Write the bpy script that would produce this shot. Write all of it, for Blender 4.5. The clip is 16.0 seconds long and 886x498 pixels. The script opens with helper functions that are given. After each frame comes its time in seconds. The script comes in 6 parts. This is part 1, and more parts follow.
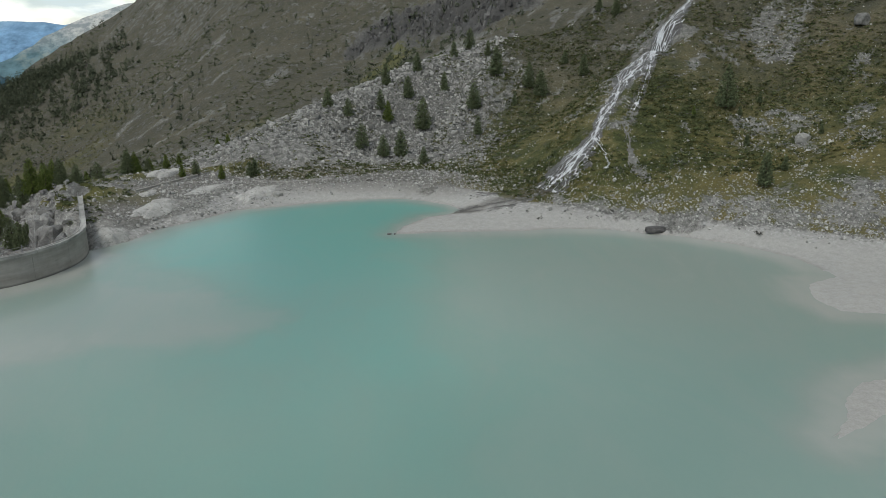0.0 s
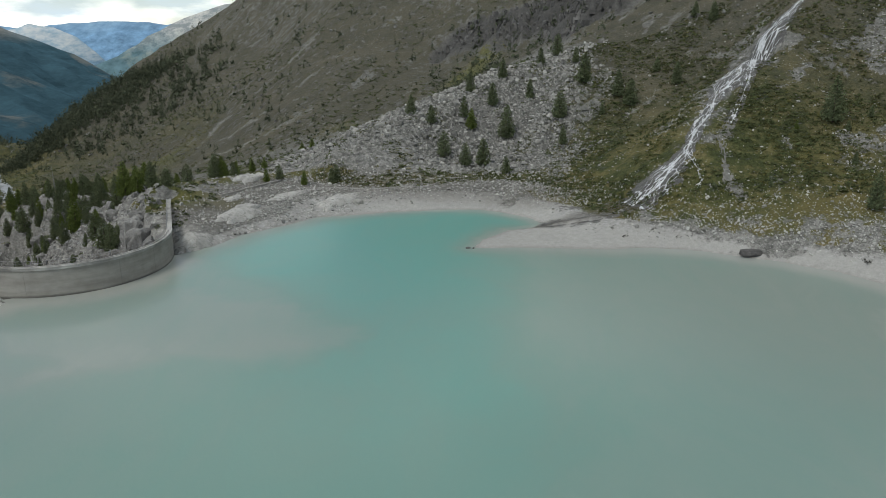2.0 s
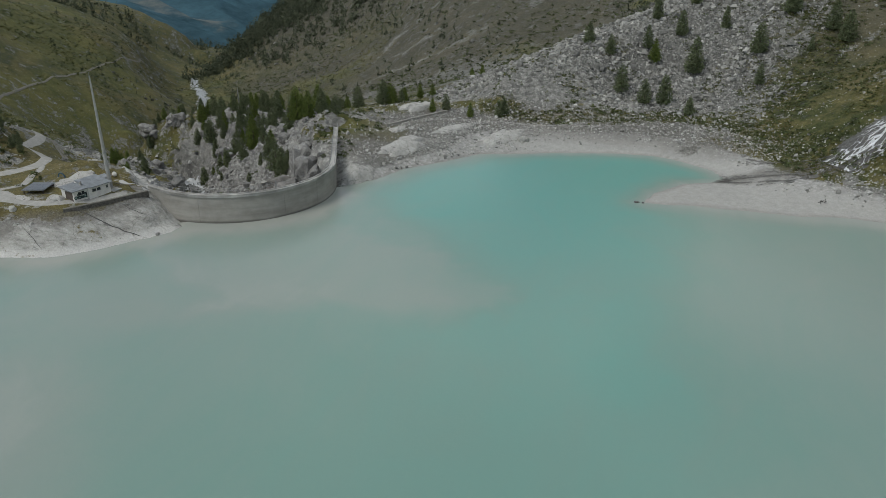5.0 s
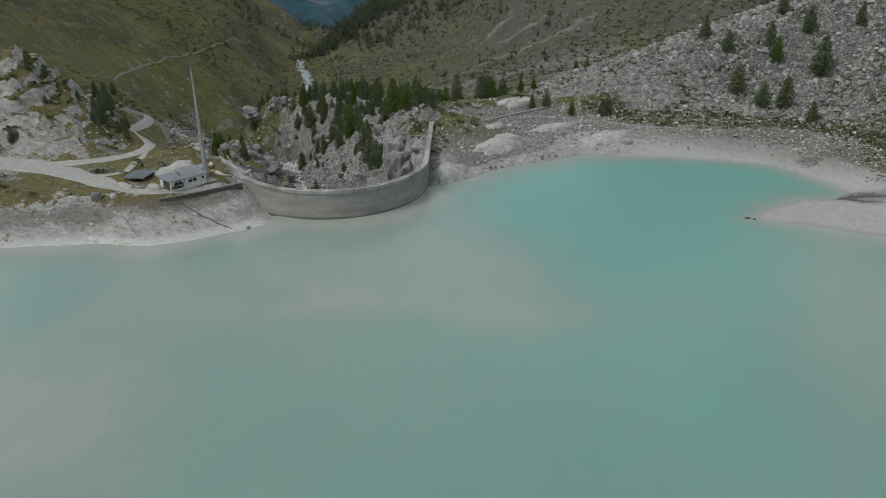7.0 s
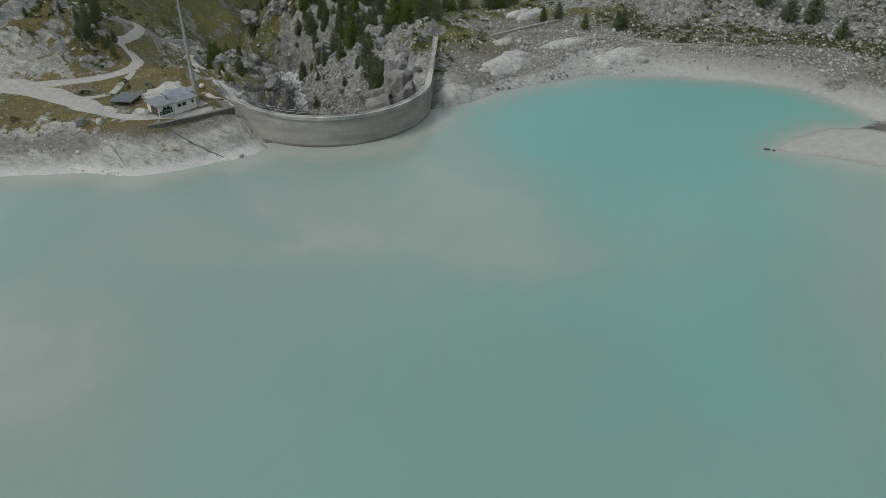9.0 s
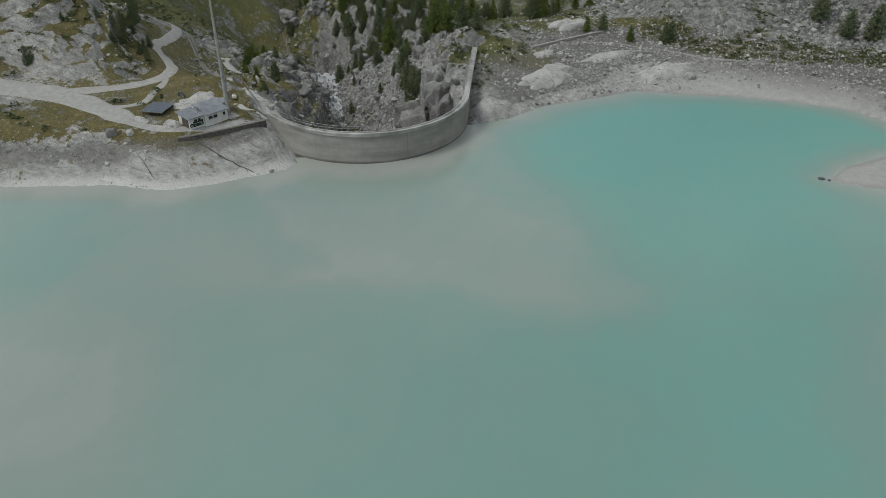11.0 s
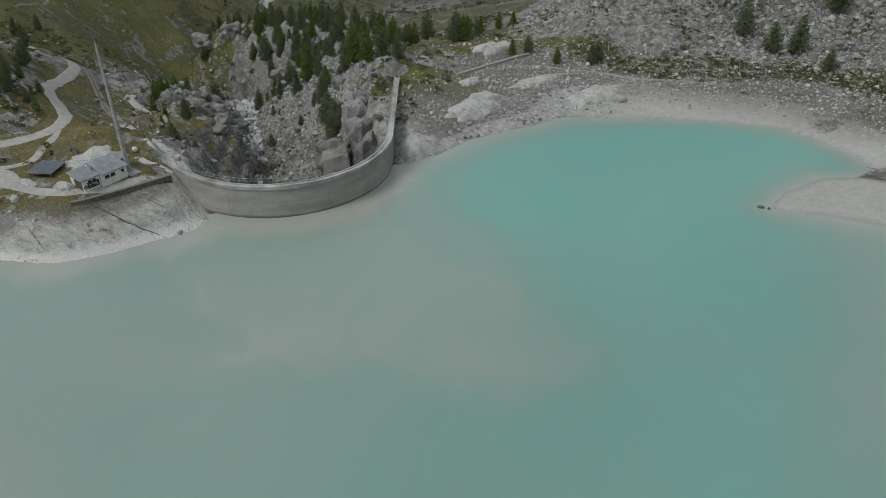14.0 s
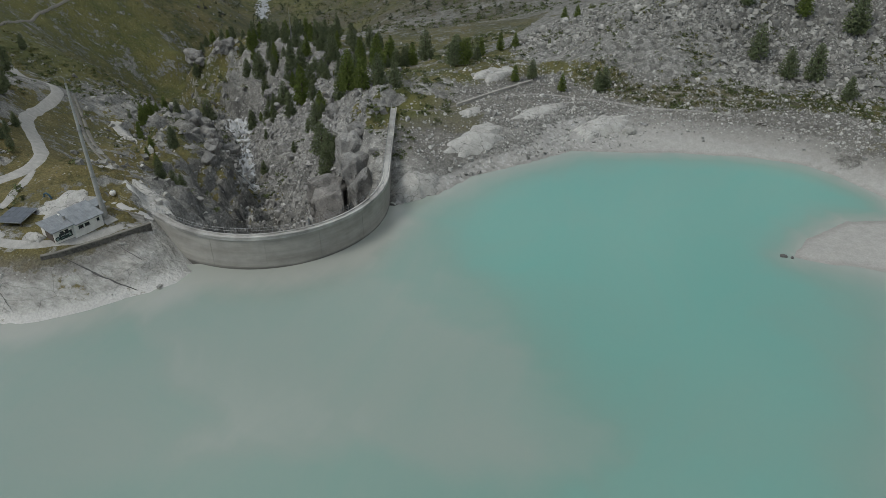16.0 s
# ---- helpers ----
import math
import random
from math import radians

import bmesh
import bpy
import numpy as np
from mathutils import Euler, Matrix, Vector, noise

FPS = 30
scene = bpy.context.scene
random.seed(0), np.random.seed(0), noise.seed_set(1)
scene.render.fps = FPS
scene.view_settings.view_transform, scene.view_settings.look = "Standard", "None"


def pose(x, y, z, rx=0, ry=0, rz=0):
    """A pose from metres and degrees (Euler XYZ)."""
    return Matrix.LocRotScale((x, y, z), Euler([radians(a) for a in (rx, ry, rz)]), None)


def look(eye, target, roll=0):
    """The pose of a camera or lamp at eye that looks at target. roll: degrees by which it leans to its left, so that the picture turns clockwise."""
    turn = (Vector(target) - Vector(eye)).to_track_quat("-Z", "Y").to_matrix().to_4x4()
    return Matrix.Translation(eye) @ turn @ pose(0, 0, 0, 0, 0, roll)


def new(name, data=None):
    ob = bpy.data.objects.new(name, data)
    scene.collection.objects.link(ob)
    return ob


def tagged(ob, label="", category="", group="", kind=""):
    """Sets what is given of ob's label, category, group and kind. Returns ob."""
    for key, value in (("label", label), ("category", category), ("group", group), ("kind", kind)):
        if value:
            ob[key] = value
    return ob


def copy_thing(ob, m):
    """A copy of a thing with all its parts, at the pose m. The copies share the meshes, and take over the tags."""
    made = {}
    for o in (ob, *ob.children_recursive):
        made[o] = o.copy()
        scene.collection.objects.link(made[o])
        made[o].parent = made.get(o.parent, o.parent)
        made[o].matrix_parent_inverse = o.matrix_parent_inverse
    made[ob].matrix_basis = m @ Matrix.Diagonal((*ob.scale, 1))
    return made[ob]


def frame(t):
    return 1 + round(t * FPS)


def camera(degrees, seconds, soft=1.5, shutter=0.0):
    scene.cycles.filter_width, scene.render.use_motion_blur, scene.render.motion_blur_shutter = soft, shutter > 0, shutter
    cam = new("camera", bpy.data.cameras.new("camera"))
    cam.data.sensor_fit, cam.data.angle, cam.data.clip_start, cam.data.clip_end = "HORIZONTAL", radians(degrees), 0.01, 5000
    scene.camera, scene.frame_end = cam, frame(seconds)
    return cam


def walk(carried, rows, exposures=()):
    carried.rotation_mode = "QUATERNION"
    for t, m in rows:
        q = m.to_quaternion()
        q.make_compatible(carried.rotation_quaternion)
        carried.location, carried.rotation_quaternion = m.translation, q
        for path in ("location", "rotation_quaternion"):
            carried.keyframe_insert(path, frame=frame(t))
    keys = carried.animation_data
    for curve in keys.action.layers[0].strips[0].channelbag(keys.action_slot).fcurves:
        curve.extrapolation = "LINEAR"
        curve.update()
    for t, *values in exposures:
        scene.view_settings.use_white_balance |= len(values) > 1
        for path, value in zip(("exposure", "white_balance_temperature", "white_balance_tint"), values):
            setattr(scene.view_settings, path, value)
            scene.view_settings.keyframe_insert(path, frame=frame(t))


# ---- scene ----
cam = camera(62.26, 16.0, soft=0.8)
# seconds, place of the camera, tilt from straight down, lean, turn
PATH = [
    (0, 0.04, 0.02, 51.27, 72.845, -0.136, 0.139),
    (0.5, -0.04, 1.41, 51.7, 72.865, -0.109, 1.535),
    (1, -0.08, 2.78, 52.18, 72.868, -0.085, 3.224),
    (1.5, -0.1, 4.12, 52.74, 72.862, -0.07, 4.926),
    (2, -0.13, 5.38, 53.43, 72.854, -0.067, 6.612),
    (2.5, -0.18, 6.72, 54.18, 72.84, -0.105, 8.293),
    (3, -0.19, 8.21, 54.88, 72.626, -0.119, 10.014),
    (3.5, -0.2, 9.86, 55.75, 69.711, -0.17, 12.005),
    (4, -0.35, 11.49, 56.65, 66.641, -0.192, 14.701),
    (4.5, -0.63, 13.33, 57.35, 66.273, -0.217, 17.429),
    (5, -0.96, 15.05, 58.04, 66.256, -0.159, 20.226),
    (5.2, -1.09, 15.74, 58.31, 66.231, -0.121, 22.098),
    (5.7, -1.65, 17.45, 58.81, 65.897, -0.152, 26),
    (6.2, -2.21, 19.17, 59.32, 65.564, -0.182, 27.75),
    (6.7, -2.77, 20.88, 59.82, 65.23, -0.213, 28.15),
    (7.3, -3.45, 22.94, 60.43, 64.83, -0.25, 28.185),
    (7.5, -3.66, 23.68, 60.71, 64.817, -0.222, 28.187),
    (8, -4.18, 25.53, 61.42, 62.983, -0.24, 28.241),
    (8.5, -4.77, 27.61, 62.14, 59.295, -0.213, 28.329),
    (9, -5.65, 29.48, 62.82, 57.33, -0.134, 28.968),
    (9.2, -6.02, 30.2, 63.08, 57.239, 0.054, 30.672),
    (9.6, -6.73, 31.44, 63.45, 57.167, 0.051, 31.85),
    (10.2, -7.79, 33.31, 64.02, 57.06, 0.046, 32.1),
    (10.8, -8.85, 35.17, 64.59, 56.953, 0.041, 32.05),
    (11.5, -10.09, 37.35, 65.25, 56.828, 0.036, 31.875),
    (12, -10.79, 39.18, 65.36, 56.812, 0.024, 31.736),
    (12.5, -11.45, 41.15, 65.56, 56.931, -0.111, 29.287),
    (13, -12.22, 43.15, 65.95, 57.009, -0.362, 26.462),
    (13.5, -13.21, 45.37, 66.52, 57.115, -0.421, 26.334),
    (14, -14.39, 47.81, 67.18, 57.122, -0.419, 26.353),
    (14.5, -15.69, 50.41, 67.8, 57.146, -0.424, 26.342),
    (15, -17.07, 53.16, 68.36, 57.181, -0.441, 26.32),
    (15.5, -18.47, 56.03, 68.93, 57.21, -0.483, 26.325),
    (16, -19.87, 58.97, 69.53, 57.24, -0.477, 26.307),
]
walk(cam, [(t, pose(x, y, z, 0, 0, turn) @ pose(0, 0, 0, tilt) @ pose(0, 0, 0, 0, 0, lean)) for t, x, y, z, tilt, lean, turn in PATH])

# ---- sky, sun and exposure ----
SUN_TURN, SUN_HEIGHT = radians(215), radians(52)
world = bpy.data.worlds.new("sky")
scene.world = world
world.use_nodes = True
wn, wl = world.node_tree.nodes, world.node_tree.links
wn.clear()
sky = wn.new("ShaderNodeTexSky")
sky.sky_type, sky.sun_disc = "NISHITA", False
sky.sun_elevation, sky.sun_rotation = SUN_HEIGHT, SUN_TURN
sky.altitude = 2200
w_sky = wn.new("ShaderNodeBackground")
w_sky.inputs["Strength"].default_value = 0.09
w_cloud = wn.new("ShaderNodeBackground")
w_cloud.inputs["Strength"].default_value = 1.32
w_co = wn.new("ShaderNodeTexCoord")
w_map = wn.new("ShaderNodeMapping")
w_map.inputs["Scale"].default_value = (2.2, 2.2, 7.0)
w_map.inputs["Location"].default_value = (0.35, 0.2, 0.1)
w_noise = wn.new("ShaderNodeTexNoise")
w_noise.inputs["Scale"].default_value = 1.6
w_noise.inputs["Detail"].default_value = 7
w_ramp = wn.new("ShaderNodeValToRGB")
w_ramp.color_ramp.elements[0].position = 0.45
w_ramp.color_ramp.elements[1].position = 0.61
w_tone = wn.new("ShaderNodeTexNoise")
w_tone.inputs["Scale"].default_value, w_tone.inputs["Detail"].default_value = 3.4, 6
w_grey = wn.new("ShaderNodeValToRGB")
w_grey.color_ramp.elements[0].position, w_grey.color_ramp.elements[0].color = 0.42, (0.48, 0.58, 0.65, 1)
w_grey.color_ramp.elements[1].position, w_grey.color_ramp.elements[1].color = 0.60, (1.40, 1.38, 1.25, 1)
wl.new(w_map.outputs[0], w_tone.inputs["Vector"])
wl.new(w_tone.outputs["Fac"], w_grey.inputs["Fac"])
wl.new(w_grey.outputs["Color"], w_cloud.inputs["Color"])
w_mix = wn.new("ShaderNodeMixShader")
w_out = wn.new("ShaderNodeOutputWorld")
wl.new(sky.outputs[0], w_sky.inputs["Color"])
wl.new(w_co.outputs["Generated"], w_map.inputs["Vector"])
wl.new(w_map.outputs[0], w_noise.inputs["Vector"])
wl.new(w_noise.outputs["Fac"], w_ramp.inputs["Fac"])
wl.new(w_ramp.outputs["Color"], w_mix.inputs["Fac"])
wl.new(w_sky.outputs[0], w_mix.inputs[1])
wl.new(w_cloud.outputs[0], w_mix.inputs[2])
wl.new(w_mix.outputs[0], w_out.inputs["Surface"])

sun_data = bpy.data.lights.new("sun", "SUN")
sun_data.energy, sun_data.angle, sun_data.color = 1.45, radians(18), (0.975, 0.96, 0.895)
sun = new("sun", sun_data)
sun.matrix_world = look((0, 0, 0), (math.sin(SUN_TURN) * -math.cos(SUN_HEIGHT), -math.cos(SUN_TURN) * math.cos(SUN_HEIGHT), -math.sin(SUN_HEIGHT)))
scene.view_settings.exposure = 0.16


# ---- numeric helpers ----
def hash2(ix, iy, seed):
    n = (ix.astype(np.int64) * 374761393 + iy.astype(np.int64) * 668265263 + seed * 1442695041) & 0xFFFFFFFF
    n = ((n ^ (n >> 13)) * 1274126177) & 0xFFFFFFFF
    return ((n ^ (n >> 16)) & 0xFFFFFF) / float(0xFFFFFF)


def value_noise(x, y, seed=0):
    """Smooth noise in -1 to 1 with a cell of one metre."""
    ix, iy = np.floor(x), np.floor(y)
    fx, fy = x - ix, y - iy
    fx, fy = fx * fx * (3 - 2 * fx), fy * fy * (3 - 2 * fy)
    a, b = hash2(ix, iy, seed), hash2(ix + 1, iy, seed)
    c, d = hash2(ix, iy + 1, seed), hash2(ix + 1, iy + 1, seed)
    return ((a * (1 - fx) + b * fx) * (1 - fy) + (c * (1 - fx) + d * fx) * fy) * 2 - 1


def fbm(x, y, size, octaves=4, seed=0, gain=0.5):
    total, amp, s = 0, 1.0, 1.0 / size
    for k in range(octaves):
        total = total + amp * value_noise(x * s + 13.7 * k, y * s - 7.3 * k, seed + k)
        amp, s = amp * gain, s * 2.03
    return total


def ridged(x, y, size, octaves=4, seed=0):
    total, amp, s = 0, 1.0, 1.0 / size
    for k in range(octaves):
        total = total + amp * (1 - 2 * np.abs(value_noise(x * s + 5.1 * k, y * s + 9.7 * k, seed + k)))
        amp, s = amp * 0.5, s * 2.07
    return total


def facets(x, y, size, seed):
    """Jointed rock: each cell of a jittered grid is a block with its own height and tilt; about -1 to 1."""
    gx, gy = np.floor(x / size), np.floor(y / size)
    best, out = np.full(np.shape(x), 1e9), np.zeros(np.shape(x))
    for i in (-1, 0, 1):
        for j in (-1, 0, 1):
            cx, cy = gx + i, gy + j
            dx = x / size - cx - 0.15 - 0.7 * hash2(cx, cy, seed)
            dy = y / size - cy - 0.15 - 0.7 * hash2(cx, cy, seed + 1)
            d = dx * dx + dy * dy
            h = (hash2(cx, cy, seed + 2) - 0.5) * 1.2 + dx * (hash2(cx, cy, seed + 3) - 0.5) * 2.2 + dy * (hash2(cx, cy, seed + 4) - 0.5) * 2.2
            out, best = np.where(d < best, h, out), np.minimum(best, d)
    return out


def ledges(h, x, y, size, seed, warp=0.9):
    """What turns a smooth flank into steps of bedrock, with faces and shelves of that height."""
    q = h / size + warp * fbm(x, y, 16, 3, seed)
    f = q - np.floor(q)
    return size * (step(0.28, 0.74, f) - f)


def step(a, b, v):
    u = np.clip((v - a) / (b - a), 0, 1)
    return u * u * (3 - 2 * u)


def line_distance(x, y, line):
    """Distance from points to a polyline of (x, y, ...) and the share along it."""
    best, share = np.full(np.shape(x), 1e9), np.zeros(np.shape(x))
    n = len(line) - 1
    for k in range(n):
        (ax, ay), (bx, by) = line[k][:2], line[k + 1][:2]
        ll = (bx - ax) ** 2 + (by - ay) ** 2 + 1e-9
        u = np.clip(((x - ax) * (bx - ax) + (y - ay) * (by - ay)) / ll, 0, 1)
        d = np.hypot(x - ax - u * (bx - ax), y - ay - u * (by - ay))
        near = d < best
        best, share = np.where(near, d, best), np.where(near, (k + u) / n, share)
    return best, share


def inside(x, y, poly):
    hit = np.zeros(np.shape(x), bool)
    for (ax, ay), (bx, by) in zip(poly, poly[1:] + poly[:1]):
        cross = ((ay > y) != (by > y)) & (x < (bx - ax) * (y - ay) / (by - ay + 1e-12) + ax)
        hit ^= cross
    return hit


# ---- plan of the place, lake level at height 0 ----
DAM_CENTRE, DAM_RADIUS, DAM_TOP = (-104.0, 156.0), 23.2, 6.3
ARC = [radians(a) for a in range(-104, 31, 3)]
DAM_LINE = [(DAM_CENTRE[0] + DAM_RADIUS * math.cos(a), DAM_CENTRE[1] + DAM_RADIUS * math.sin(a)) for a in ARC]
DAM_LINE.append((-98.2, 196.2))
SHORE_WEST = [(-260, 20), (-215, 58), (-175, 78), (-152, 90), (-139, 97), (-134, 100.5), (-126, 106), (-115.5, 110), (-110, 116.4),
              (-106.6, 122), (-102.8, 127.8), (-102.2, 131.6)]
SHORE_NORTH = [(-77.2, 174.8), (-75, 183), (-69.2, 190.5), (-60, 204), (-47, 209), (-38, 213), (-25, 217), (-13, 218), (-6, 215),
               (1, 210), (4.6, 203), (1, 199), (-5, 196.5), (-10.5, 187), (-12.4, 179), (-4, 180.3), (8, 181), (21, 181.8), (31, 184),
               (43, 182.7), (58.6, 176.8), (70, 170), (79, 159.6), (82.4, 146)]
SHORE_EAST = [(74, 141.4), (71.3, 132.8), (73.5, 126.4), (81, 125), (92, 118), (80, 106), (66, 99.4), (62.4, 99.2), (57, 93.7),
              (54.6, 88.3), (50, 82.6), (60, 89), (76, 84), (92, 60), (100, 0), (60, -100), (-60, -120), (-200, -60)]
DAM_WET = [p for p in DAM_LINE[5:-1]] + [(-83.2, 165.6)]
LAKE = SHORE_WEST + DAM_WET + SHORE_NORTH + SHORE_EAST
ROAD_LOW = [(-114.2, 132.2, 6.3), (-116.2, 127.3, 6.6), (-119.0, 120.2, 6.85), (-124, 117.6, 7), (-134, 116.5, 7.2), (-143, 116, 7.4), (-153, 116, 7.6), (-164, 113, 8), (-180, 104, 8)]
ROAD_HIGH = [(-158, 118, 7.6), (-152, 122.5, 7.5), (-147, 129, 7.4), (-145, 136, 7.2), (-148, 142, 7), (-158, 148, 5.6), (-172, 156, 3.4),
             (-184, 164, 1.5), (-192, 174, -1.5), (-198, 184, -3), (-206, 190, -3.5), (-226, 193, -4), (-250, 205, -6)]
FOOTPATH = [(-98.6, 197.5, 5.6), (-95, 197.4, 5.3), (-91.5, 199, 5), (-89.4, 204, 5), (-86.5, 212, 5), (-82, 222, 5), (-78, 232, 4.9), (-72, 240, 5)]
TERRAIN_LINES = {
    "west_bank": [(-175, 84, 3.5), (-152, 95, 4.2), (-142, 101, 4.8), (-131, 108.5, 5), (-118.4, 116.6, 5.2), (-114.0, 124.6, 4.9), (-111.6, 130.6, 4.8)],
    "house_yard": [(-121, 135, 6.8), (-115, 135, 6.4), (-120, 131, 6.9), (-126, 128, 7.2), (-131, 123, 7.3), (-121, 124, 7)],
    "behind_house": [(-127, 133, 8.4), (-135, 137, 8.2), (-120, 139, 6)],
    "knoll": [(-166, 122, 10.5), (-160, 128, 11), (-166, 134, 14.5), (-178, 139, 20), (-188, 143, 24), (-205, 142, 26)],
    "knoll_front": [(-176, 122, 13), (-190, 118, 15), (-215, 100, 22)],
    "knoll_back": [(-196, 156, 12), (-215, 172, 8), (-240, 180, 6)],
    "gorge_rim": [(-126, 143, 5), (-133, 146, 5), (-128, 154, 1.2), (-141, 158, -3), (-152, 167, -5.5), (-172, 184.5, -12), (-189, 194, -14), (-203, 210, -18), (-212, 222, -22), (-220, 236, -27.5)],
    "rim_lip": [(-205, 231, -26), (-200, 229.5, -25), (-190, 226, -26.5), (-180, 219, -24), (-165, 203, -17), (-150, 188, -13)],
    "rim_foot": [(-184.5, 227, -32), (-178.5, 224, -33.5), (-163, 207, -28)],
    "gorge_floor": [(-96, 156, -24), (-112, 173, -24), (-128, 186, -26), (-147, 199, -28.5), (-156, 206, -30), (-168, 219, -34.5), (-180, 234, -39), (-200, 254, -44.5),
                    (-214, 266, -47), (-240, 272, -51), (-264, 284, -54), (-292, 335, -57), (-312, 405, -61), (-380, 487, -67), (-450, 590, -73), (-560, 800, -90)],
    "knoll_wood": [(-264, 300, -38), (-255, 296, -31), (-243, 301, -29), (-233, 307, -28), (-218, 298, -25), (-200, 284, -20), (-182, 266, -17), (-168, 258, -15), (-155, 250, -13)],
    "knoll_back_wood": [(-245, 325, -34), (-215, 322, -27), (-185, 300, -18), (-165, 282, -13)],
    "gorge_edge": [(-143, 232, -9), (-128, 216, -4), (-118, 204, 1), (-110, 198, 5), (-107, 191, 3), (-101, 182, 1), (-95, 174, -2)],
    "gorge_scree": [(-116, 188, -8), (-126, 197, -13), (-138, 211, -17), (-155, 222, -21), (-173, 241, -27), (-194, 263, -37)],
    "plateau": [(-84.5, 173, 2.6), (-79, 182, 2.2), (-73, 194, 2.2), (-62, 209, 2.6), (-57, 216, 3.4), (-50, 216, 2.4)],
    "beach_top": [(-59, 221, 4), (-39, 224, 4), (-15, 227, 4), (7, 217, 4.6), (18, 203, 4.2), (30, 197, 4.6), (47, 192, 5.8), (60, 185, 5.8), (75, 177, 4.8), (89, 168, 4.2), (104, 158, 3.4)],
    "sand_bar": [(-9, 182, 0.35), (5, 188, 0.8), (20, 190, 1.6)],
    "terrace": [(-94, 220, 6), (-76, 244, 4.4), (-64, 236, 4.6), (-51, 230, 4.8), (-34, 235, 5), (-8, 244, 5.6), (8, 237, 5.2), (20, 225, 5.9), (29, 210, 7.6)],
    "boulder_crest": [(-80, 262, 7.5), (-70, 258, 12), (-62, 250, 15.3), (-46, 268, 20.2), (-31, 283, 24.3), (-22, 297, 28), (-11, 311, 35), (11, 324, 40), (28, 328, 44)],
    "boulder_face": [(-50, 244, 11.3), (-28, 256, 8.5), (-20, 275, 14.7), (-6, 275, 12.5), (13, 267, 12.4), (10, 288, 26), (21, 287, 31)],
    "waterfall": [(34, 209, 12.4), (44, 220, 18.8), (50, 231, 24.2), (63, 252, 36), (84, 282, 55), (92, 288, 59), (120, 325, 82)],
    "right_slope": [(37, 267, 20), (42, 342, 50), (68, 310, 49), (75, 271, 35), (98, 251, 33), (124, 230, 32), (140, 253, 51)],
    "right_foot": [(73, 210, 15.3), (82, 187, 10.4), (102, 211, 18.4), (105, 175, 12)],
    "saddle": [(-110, 235, 2), (-126, 258, -6), (-139, 262, -12.5), (-125, 305, -9), (-165, 308, -17), (-150, 350, -19)],
    "slope_low": [(-250, 485, -40), (-200, 440, -28), (-154, 428, -14), (-124, 422, 1), (-80, 400, 6), (-52, 335, 12)],
    "slope_mid": [(-390, 766, 1), (-360, 646, -33), (-252, 544, -25), (-180, 500, -2), (-110, 487, 26), (-79, 442, 16), (-58, 496, 29), (-22, 494, 50), (6, 450, 46), (25, 409, 53)],
    "slope_high": [(-394, 842, 19), (-313, 790, 42), (-230, 661, 24), (-175, 615, 53), (-135, 584, 55), (-75, 554, 59), (-20, 540, 75)],
    "mountain_top": [(-330, 1250, 240), (-180, 900, 230), (-60, 760, 190), (50, 600, 180), (90, 450, 130), (160, 350, 115), (230, 260, 105), (330, 100, 120)],
    "skyline": [(-455, 640, -56), (-472, 713, -43), (-475, 774, -22), (-470, 846, 3), (-451, 902, 27), (-420, 972, 50), (-375, 1034, 80), (-340, 1100, 115)],
    "beyond": [(-545, 780, -84), (-560, 860, -88), (-560, 960, -80), (-540, 1060, -50), (-500, 1160, 0)],
    "valley": [(-288, 320, -44), (-335, 406, -52), (-460, 535, -64), (-530, 640, -72), (-620, 860, -100), (-760, 1150, -130), (-1050, 1750, -190)],
    "valley_side": [(-252, 240, -20), (-265, 225, -9), (-322, 262, -9), (-340, 323, -16), (-411, 463, -30), (-500, 560, -38)],
    "valley_wall": [(-300, 150, 30), (-450, 290, 45), (-590, 480, 10), (-674, 748, -26), (-641, 750, -39), (-604, 743, -49), (-538, 730, -72), (-1000, 900, -40), (-1300, 1100, -60)],
    "east_shore": [(112, 150, 5), (125, 120, 6), (130, 70, 12), (190, 0, 60), (120, -150, 50)],
    "south": [(0, -230, 45), (-160, -200, 45), (-320, -60, 70), (-300, 50, 45)],
}


def densify(line, gap):
    out = []
    for a, b in zip(line, line[1:]):
        n = max(1, int(math.dist(a[:2], b[:2]) / gap))
        out += [tuple(a[i] + (b[i] - a[i]) * k / n for i in range(3)) for k in range(n)]
    return out + [line[-1]]


CRAG_LINE = [(33, 388), (26, 420), (16, 444), (2, 468), (-14, 482), (-28, 494), (-46, 504)]
INCLINE = [(-206, 194), (-200, 189.5), (-190, 183), (-179, 175), (-167, 167), (-156, 160), (-146, 155.5), (-138, 151)]
SUPPORT = []
for a, b in zip(LAKE, LAKE[1:]):
    if b in DAM_WET:
        continue
    SUPPORT += densify([(*a, 0.0), (*b, 0.0)], 9)[:-1] if a[1] > 70 else [(*a, 0.0)]
for one in (*TERRAIN_LINES.values(), ROAD_LOW, ROAD_HIGH, FOOTPATH):
    reach = max(8.0, math.hypot(one[0][0] + 30, one[0][1] - 60) / 14)
    SUPPORT += densify(one, reach)
SUPPORT = np.array(SUPPORT)
_keep = [0]
for k in range(1, len(SUPPORT)):
    if np.min(np.hypot(*(SUPPORT[_keep, :2] - SUPPORT[k, :2]).T)) > 2.0:
        _keep.append(k)
SUPPORT = SUPPORT[_keep]


def kernel(r2):
    return np.sqrt(r2 + 9.0)


